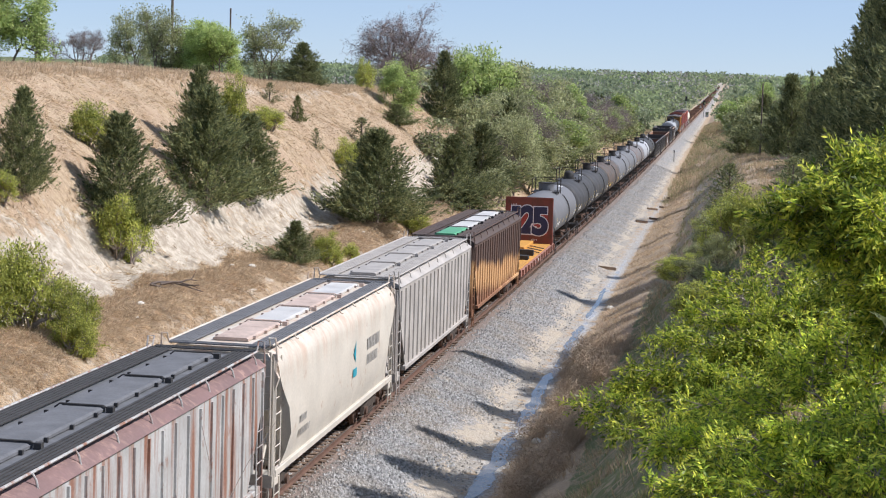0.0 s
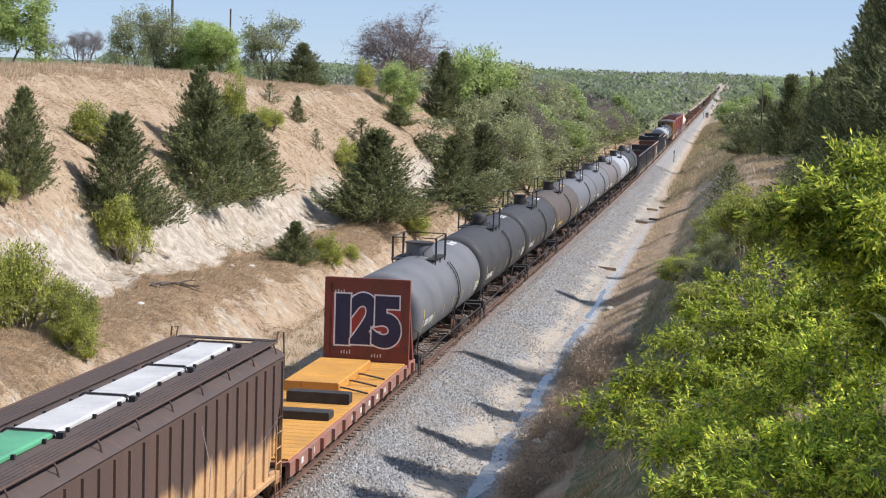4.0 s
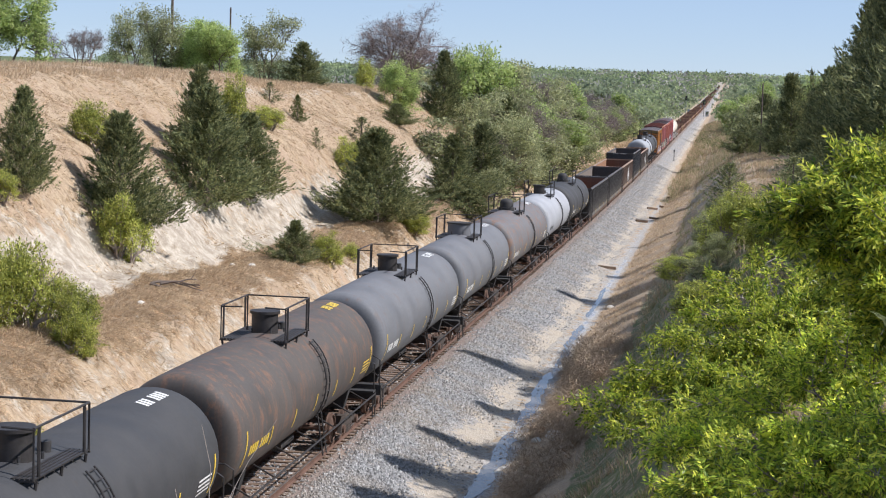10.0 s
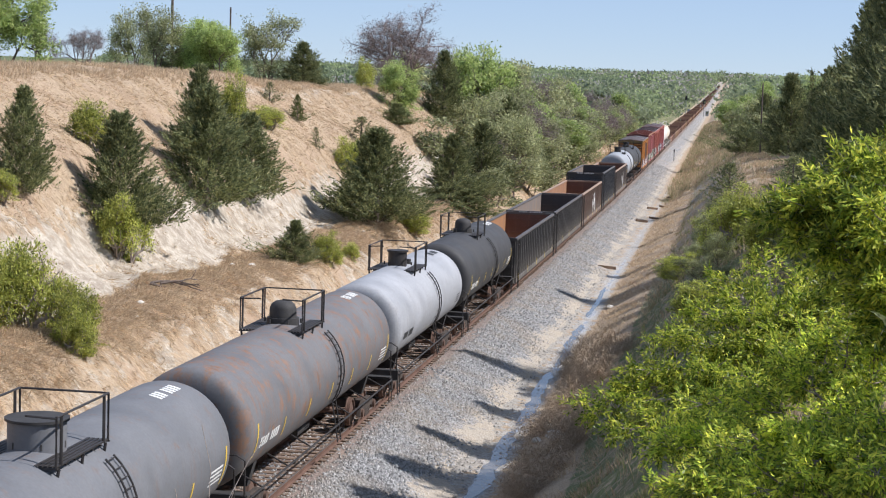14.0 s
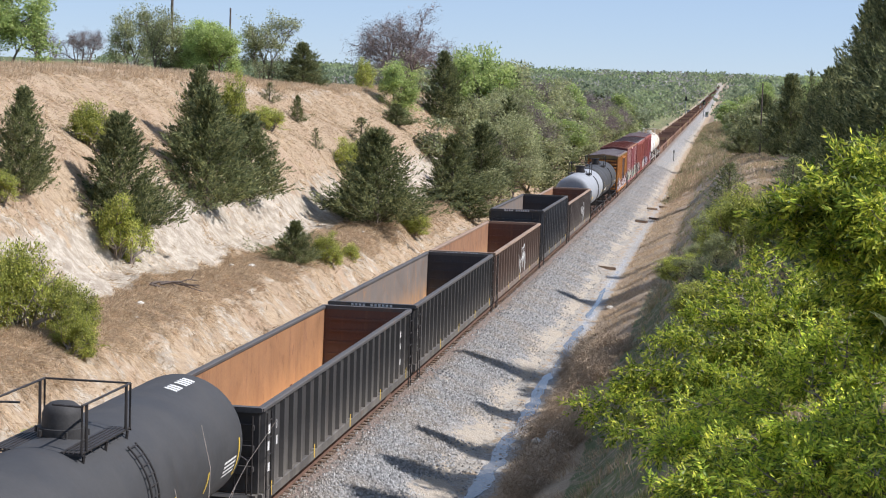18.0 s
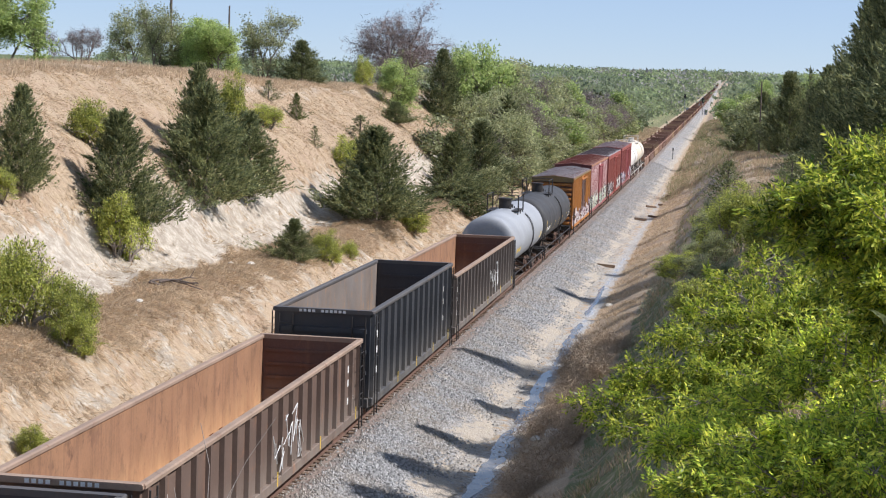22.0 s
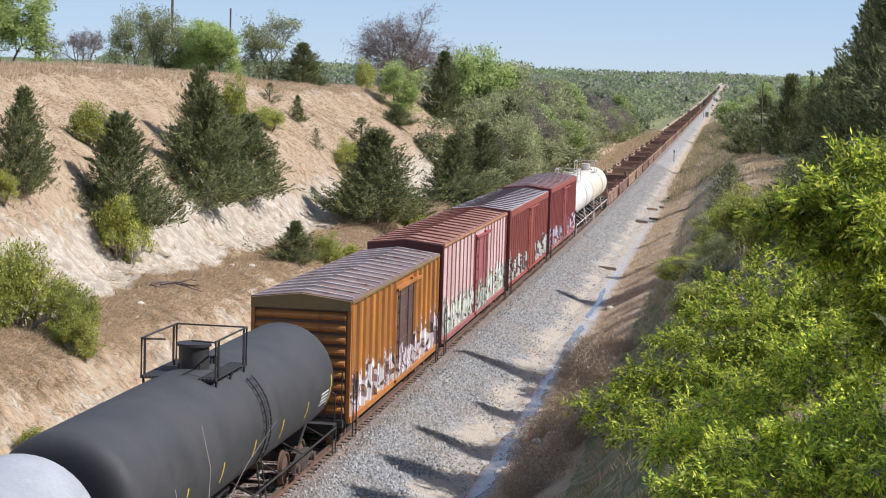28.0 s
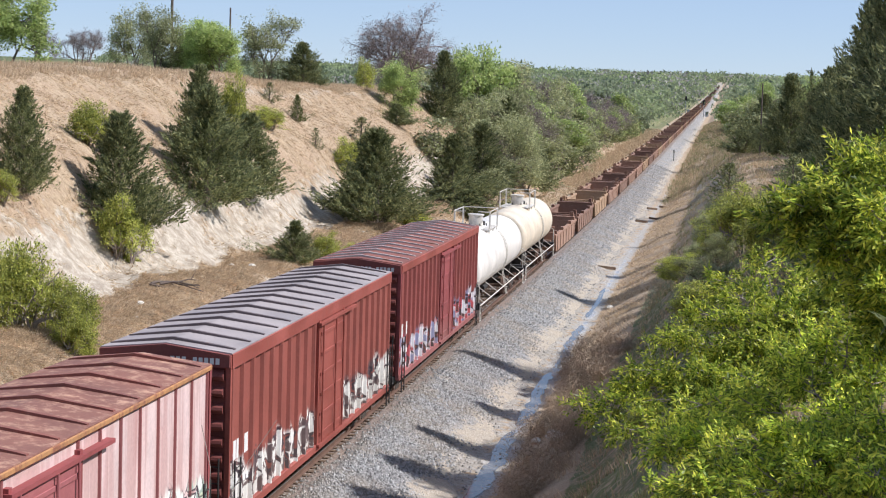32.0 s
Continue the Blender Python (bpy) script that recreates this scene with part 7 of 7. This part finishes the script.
near_tree((13.6, 33.6), [(9.8, 33.0, 4.8), (10.9, 33.5, 5.5), (10.7, 32.0, 4.6), (11.3, 34.5, 6.0), (11.9, 35.5, 6.4), (12.6, 36.0, 6.7), (11.9, 33.0, 5.5), (11.8, 31.5, 4.9), (12.8, 34.0, 6.0), (11.4, 31.0, 4.5),
                         (12.8, 32.0, 5.5), (13.8, 35.0, 6.6), (13.7, 33.0, 6.1), (12.2, 34.2, 5.7), (13.2, 33.0, 5.4), (14.6, 34.0, 6.5), (14.5, 35.0, 7.2), (12.4, 32.6, 4.7), (11.3, 32.6, 5.1), (10.5, 33.4, 5.1),
                         (12.3, 37.0, 7.0), (13.1, 37.5, 7.3), (13.7, 36.5, 7.1), (13.3, 35.0, 6.7), (14.1, 35.5, 6.7), (15.1, 35.5, 7.6), (12.8, 35.0, 6.5)], 4, 17)
near_tree((14.2, 26.0), [(11.8, 25.0, 5.1), (11.5, 27.0, 5.3), (12.5, 25.0, 5.7), (12.2, 24.0, 5.4), (12.8, 23.0, 5.6), (12.7, 28.0, 5.9), (13.2, 25.0, 6.0), (13.4, 23.0, 5.9), (13.6, 28.0, 6.3), (13.9, 25.0, 6.2), (14.0, 22.5, 6.1), (14.5, 27.0, 6.5), (13.6, 30.0, 6.6), (14.2, 29.0, 6.9),
                         (14.7, 28.0, 7.1), (14.4, 24.0, 6.3), (12.1, 27.0, 5.5), (13.0, 24.0, 5.7), (13.7, 24.0, 6.1), (13.2, 30.0, 6.3), (11.9, 30.0, 5.5), (14.2, 22.0, 6.1)], 5, 17, 0.6)
near_tree((15.9, 29.0), [(13.6, 28.8, 9.3), (14.1, 29.2, 9.7), (14.6, 29.6, 9.9), (14.3, 28.0, 9.1), (14.6, 27.2, 8.9), (13.1, 28.8, 8.9), (13.9, 28.0, 8.6), (14.5, 27.2, 7.9), (13.9, 28.4, 9.1), (14.7, 28.0, 9.6), (14.7, 28.0, 8.4), (14.9, 27.6, 7.4), (13.6, 28.5, 9.0), (14.7, 28.8, 9.4)], 6, 22, 0.42, 1.2)


# ---- grass ----
def grass_material():
    n = Nodes("dry_grass_blades", 0.8)
    r = n.island()
    c = n.mix(r, (0.37, 0.262, 0.162), (0.72, 0.57, 0.38))
    c = n.tint(c, n.shade(n.noise((0.7, 3.2, 0.7), 5, 0.65, 0.5), 0.34))
    c = n.mix(n.ramp(n.noise(0.22, 4), 0.46, 0.66, 0.0, 0.2), c, (0.47, 0.31, 0.20))
    g = n.attr("green")
    patch = n.math('MULTIPLY', n.math('SUBTRACT', n.noise(0.8, 5, 0.65), 0.5), 1.4)
    c = n.mix(n.ramp(n.math('ADD', n.math('ADD', g, patch), n.math('MULTIPLY', r, 0.4)), 0.55, 0.85), c, (0.20, 0.23, 0.085))
    c = n.tint(c, n.shade(n.noise(2.5, 4), 0.2))
    tr = n.t.nodes.new("ShaderNodeBsdfTranslucent")
    n.put(tr.inputs[0], c)
    ms = n.t.nodes.new("ShaderNodeMixShader")
    ms.inputs[0].default_value = 0.4
    n.link(n.bsdf.outputs[0], ms.inputs[1])
    n.link(tr.outputs[0], ms.inputs[2])
    n.link(ms.outputs[0], n.t.nodes["Material Output"].inputs[0])
    return n.done(c)


def grass(name, label, N, off0, off1, y0, y1, tall, green, seed, power=1.6, lay=0.0):
    rng = np.random.default_rng(seed)
    off = rng.uniform(off0, off1, N)
    y = y0 + (y1 - y0) * rng.random(N) ** power
    clump = wave(off, y, 1.3, seed) + 0.6 * wave(off, y, 3.1, seed + 3) + 0.5 * rng.normal(size=N)
    bare = (off > -17.5) & (off < -13.9) | (off > -10.4) & (off < -8.4)
    keep = clump > np.where(bare, np.where(off > -12, 0.1, 0.7), np.where(off > 5, 0.1, -1.0))
    off, y, clump = off[keep], y[keep], clump[keep]
    n = len(off)
    k = 5
    off, y, h = np.repeat(off, k), np.repeat(y, k), np.repeat(tall * np.clip(0.8 + 0.2 * clump, 0.4, 1.3), k)
    m = len(off)
    off, y = off + rng.normal(0, 0.09, m), y + rng.normal(0, 0.09, m)
    z = surface(off, y) - (0.02 if lay > 0 else 0.06)
    P = np.stack([off + track_x(y), y, z], -1)
    if lay > 0:         # matted, combed down the fall of the ground
        fall = (surface(off + 0.4, y) - surface(off - 0.4, y)) / 0.8
        dx = lay + rng.normal(0, 0.55, m)
        D = unit(np.stack([dx, rng.normal(-0.25, 0.5, m), dx * fall + 0.30 + 0.15 * rng.normal(size=m)], -1))
    else:
        D = unit(np.stack([rng.normal(0, 0.42, m) + lay, rng.normal(0, 0.42, m), np.ones(m)], -1))
    v = blades(P, D, h * rng.uniform(0.6, 1.3, m), rng.uniform(0.016, 0.04, m) * (1 + y / 120), rng, 1.2 if lay > 0 else 0.0).reshape(m, 4, 3)
    v = np.stack([v[:, 0] * 2 - (v[:, 1] + v[:, 3]) / 2 + (v[:, 1] - v[:, 3]) / 2, v[:, 2], v[:, 0] * 2 - (v[:, 1] + v[:, 3]) / 2 - (v[:, 1] - v[:, 3]) / 2], 1).reshape(-1, 3)
    ob = raw(name, v, np.arange(3 * m).reshape(m, 3), GRASS)
    ob.data.attributes.new("green", 'FLOAT', 'POINT').data.foreach_set("value", np.full(3 * m, green, np.float32))
    return tagged(ob, label, "grass", kind="stuff")


GRASS = grass_material()
grass("dry_grass", "matted straw grass on the bench below the bank", 50000, -14.2, -9.9, 46, 165, 0.38, -0.35, 8, 1.3, 0.8)
grass("dry_grass", "dry straw-coloured grass on the cutting's slope", 105000, -28.4, -7.6, 46, 215, 0.36, -0.35, 1, 1.4, 1.0)
grass("tall_grass", "tall dry grass along the top edge of the cutting", 14000, -33.6, -26.3, 74, 290, 0.5, 0.1, 2)
grass("dry_grass", "dry grass along the ditch beside the track", 13000, 5.9, 9.0, 36.5, 265, 0.26, 0.08, 3, 1.5, -0.7)
grass("dry_grass", "rough grass on the shaded bank", 13000, 13.0, 18.0, 24.5, 215, 0.5, 0.35, 4)
grass("dry_grass", "sparse rough grass on the shaded rocky bank", 7000, 8.8, 13.4, 36, 215, 0.4, 0.45, 9)
grass("dry_grass", "short dry grass beside the ballast", 9000, -7.9, -4.6, 46, 250, 0.3, 0.3, 5)


# ---- small things along the line ----
GALV = plain("galvanised_steel", (0.42, 0.42, 0.43), 0.5, 0.6, 0.2, 4.0)
POLEWOOD = plain("weathered_pole_wood", (0.13, 0.10, 0.08), 0.9, 0.0, 0.3, 5.0, 0.3)
CONCRETE = plain("pale_concrete", (0.55, 0.52, 0.47), 0.85, 0.0, 0.15, 2.0)


def pole(x, y, height, r=0.1, arm=False, label="weathered wooden utility pole"):
    z = float(land(x - float(track_x(y)), y))
    e = thing("utility_pole", label, "pole", at=(x, y, z - 0.2))
    Shape().tube([(0, 0, 0), (0, 0, height)], [r, r * 0.7], 10).obj("shaft", POLEWOOD, e)
    if arm:
        Shape().box(-0.9, 0.9, -0.06, 0.06, height - 0.5, height - 0.36).obj("crossarm", POLEWOOD, e)
    return e


pole(15.8, 191.6, 8.0, 0.10)
pole(-42.4, 167.7, 10.8, 0.16)
pole(-39.2, 177.2, 7.9, 0.12)


def marker_post(x, y, h):
    z = float(track_z(y)) - 0.75
    e = thing("marker_post", "thin dark steel marker post beside the ballast", "post", at=(x, y, z))
    Shape().tube([(0, 0, 0), (0, 0, h)], 0.06, 8).obj("shaft", DARK, e)
    Shape().box(-0.10, 0.10, -0.07, -0.05, h - 0.5, h - 0.05).obj("plate", DARK, e)


marker_post(3.75, 293.0, 1.9)


def signal(off, y, h, side):
    x, z = float(track_x(y)) + off, float(track_z(y)) - 0.4
    e = thing("signal_mast", "railway signal mast with a dark head and ladder", "signal", at=(x, y, z))
    Shape().tube([(0, 0, 0), (0, 0, h)], 0.12, 8).obj("mast", GALV, e)
    hd = Shape().box(-0.45, 0.45, -0.2, 0.05, h - 1.9, h - 0.2).obj("signal_head", DARK, e)
    for i in range(3):
        Shape().rod((0, -0.2, h - 0.5 - i * 0.5), (0, -0.5, h - 0.5 - i * 0.5), 0.16, 10).obj("hood", DARK, hd)
    Shape().box(-0.4, 0.4, -0.3, 0.3, h - 2.3, h - 2.2).obj("platform", GALV, e)
    Shape().box(0.6, 1.8, -0.5, 0.5, 0.2, 2.1).obj("relay_cabinet", GALV, e)


signal(3.6, 656, 6.5, 1)
signal(-3.8, 689, 7.5, -1)


def sapling(x, y, height):
    """A thin bare stem beside the bridge with a few whips at its top."""
    rng = np.random.default_rng(31)
    z = float(land(x, y))
    e = thing("sapling", "thin bare sapling with a few pale whips", "sapling", at=(x, y, z - 0.1))
    s, tips = Shape(), []
    s.tube([(0, 0, 0), (0.1, 0.05, height * 0.5), (0.0, 0, height - 1.5)], [0.04, 0.03, 0.016], 6)
    for k in range(6):
        d = (rng.uniform(-0.5, 0.55), rng.uniform(-0.3, 0.3), 1.0)
        grown(rng, (0, 0, height - 2.4 + 0.16 * k), d, rng.uniform(1.1, 1.7), 0.008, 1, s, tips, 0.35, 2, 0.3, 5)
    s.obj("stem", PALE_BARK, e)


sapling(7.4, 14.0, 7.2)


def old_tie(x, y, rz, l=2.4):
    off = x - float(track_x(y))
    z = float(np.interp(off, [p[0] for p in BED], [p[1] for p in BED])) + float(track_z(y))
    e = Shape().chamfer(-l / 2, l / 2, -0.11, 0.11, 0, 0.2, 0.03).obj("discarded_tie", TIE)
    e.matrix_world = pose(x, y, z - 0.01, 0, 6, rz)
    tagged(e, "old dark timber tie lying beside the track", "railway tie", "discarded ties")


for x, y, rz in ((4.5, 119.1, 20), (4.7, 164.1, 35), (5.8, 168.3, 10), (4.9, 182.6, 40), (6.1, 185.6, 15), (6.3, 201.3, -30)):
    old_tie(x, y, rz, 1.25)


def dead_branch():
    rng = np.random.default_rng(9)
    x, y = -12.9, 75.0
    z = float(land(x - float(track_x(y)), y))
    s, tips = Shape(), []
    for k in range(4):
        a = rng.uniform(-0.6, 0.6)
        grown(rng, (rng.uniform(-0.3, 0.3), rng.uniform(-0.5, 0.5), 0.1), (math.cos(a) * 0.7, math.sin(a) + 0.5, rng.uniform(-0.2, 0.25)), 0.9, 0.07, 2, s, tips, 0.5, 2, -0.1)
    ob = s.obj("fallen_branch", POLEWOOD)
    ob.location = (x, y, z + 0.1)
    tagged(ob, "dead grey branches fallen at the foot of the bank", "branch")


dead_branch()
BOULDER = plain("pale_limestone", (0.58, 0.53, 0.45), 0.9, 0.0, 0.25, 2.5, 0.5)


def boulder(x, y, r):
    rng = np.random.default_rng(int(abs(x * 100 + y)))
    z = float(land(x - float(track_x(y)), y))
    bm = bmesh.new()
    bmesh.ops.create_icosphere(bm, subdivisions=2, radius=r)
    for v in bm.verts:
        v.co *= 1 + 0.35 * noise.noise(v.co * (1.3 / r) + Vector((x, y, 0)))
        v.co.z *= 0.6
    me = bpy.data.meshes.new("boulder")
    bm.to_mesh(me)
    bm.free()
    me.materials.append(BOULDER)
    ob = new("boulder", me)
    ob.location = (x, y, z + r * 0.2)
    tagged(ob, "pale limestone boulder in the dry grass", "rock", "boulders on the banks")


boulder(7.1, 56.3, 0.36)
for i in range(16):
    q = random.Random(i)
    yy = q.uniform(49, 132)
    boulder(float(track_x(yy)) + q.choice((q.uniform(-13.9, -11.1), q.uniform(5.4, 6.8), q.uniform(-8.4, -7.8))), yy, q.uniform(0.08, 0.24))


def field_road():
    """A pale road across the field above the bank, with a few posts beside it."""
    xs = np.arange(-130, -28, 2.0)
    v, f = [], []
    for x in xs:
        for y in (223.3, 229.5):
            yy = y + 0.05 * (x + 26)
            v.append((x, yy, float(land(x - float(track_x(yy)), yy)) + 0.12))
    k = len(xs)
    f = np.array([(2 * i, 2 * i + 2, 2 * i + 3, 2 * i + 1) for i in range(k - 1)])
    tagged(raw("road", np.array(v), f, CONCRETE), "pale road across the field above the bank", "road", kind="structure")
    for i in range(7):
        x = -31.5 - 2.8 * i
        z = float(land(x - float(track_x(218.4)), 218.4))
        e = Shape().tube([(0, 0, -0.2), (0, 0, 1.1)], 0.09, 6).obj("fence_post", POLEWOOD)
        e.location = (x, 218.4, z)
        tagged(e, "short wooden fence post beside the road", "post", "fence posts by the road")


field_road()


def shed(x, y, w, d, h):
    z = float(land(x - float(track_x(y)), y))
    e = thing("shed", "low white shed roof beyond the field", "shed", at=(x, y, z - 0.1))
    Shape().box(-w / 2, w / 2, -d / 2, d / 2, 0, h).obj("wall", CONCRETE, e)
    Shape().slab([(-d / 2 - 0.3, h), (d / 2 + 0.3, h), (0, h + 0.9)], -w / 2 - 0.3, w / 2 + 0.3).obj("roof", HOP_ROOF2, e)


shed(-76, 272, 10.0, 6.5, 2.6)
grass("dry_grass", "dry grass beside the distant track", 11000, 5.3, 13.0, 190, 560, 0.8, 0.45, 7, 1.0)
grass("dry_grass", "reddish dry grass at the foot of the wood", 9000, -11.0, -5.0, 215, 480, 0.7, 0.2, 6, 1.0)


# ---- what moves ----
SPEED = [(0.0, 0.0), (32.0, 406.7)]
STOPS = [0, 1.5, 3, 4.5, 6, 8, 10, 12, 14, 16, 18, 20, 22, 24, 26, 28, 30, 32]


def travelled(t):
    return float(np.interp(t, [p[0] for p in SPEED], [p[1] for p in SPEED]))


def on_track(y, length):
    """The pose of a car whose middle is y along the track."""
    a, b = y - length * 0.36, y + length * 0.36
    pa, pb = Vector((float(track_x(a)), a, float(track_z(a)))), Vector((float(track_x(b)), b, float(track_z(b))))
    d, mid = pb - pa, (pa + pb) / 2
    return pose(mid.x, mid.y, mid.z, math.degrees(math.atan2(d.z, d.y)), 0, math.degrees(math.atan2(-d.x, d.y)))


def motions():
    for car, middle, length in TRAIN:
        walk(car, [(t, on_track(middle - travelled(t), length)) for t in STOPS])
    # the wheels turn as they roll, all alike: the leading two are keyed and the rest share their turning
    wheels = [w for car, middle, length in TRAIN for part in car.children for w in part.children if w.name.startswith("wheelset")]
    for q in (-0.89, 0.89):
        row = [w for w in wheels if w.location.y * q > 0]
        walk(row[0], [(k / 30, pose(0, q, 0.457, math.degrees(travelled(k / 30) / 0.457) % 360)) for k in range(961)])
        lead = row[0].animation_data
        for w in row[1:]:
            w.rotation_mode = "QUATERNION"
            keyed = w.animation_data_create()
            keyed.action = lead.action
            keyed.action_slot = lead.action_slot


for ob in scene.objects:      # small lettering and fine twigs stay joined, one part each
    if ob.name.startswith(("lettering", "twig_spray")):
        ob["kind"] = "stuff"

motions()
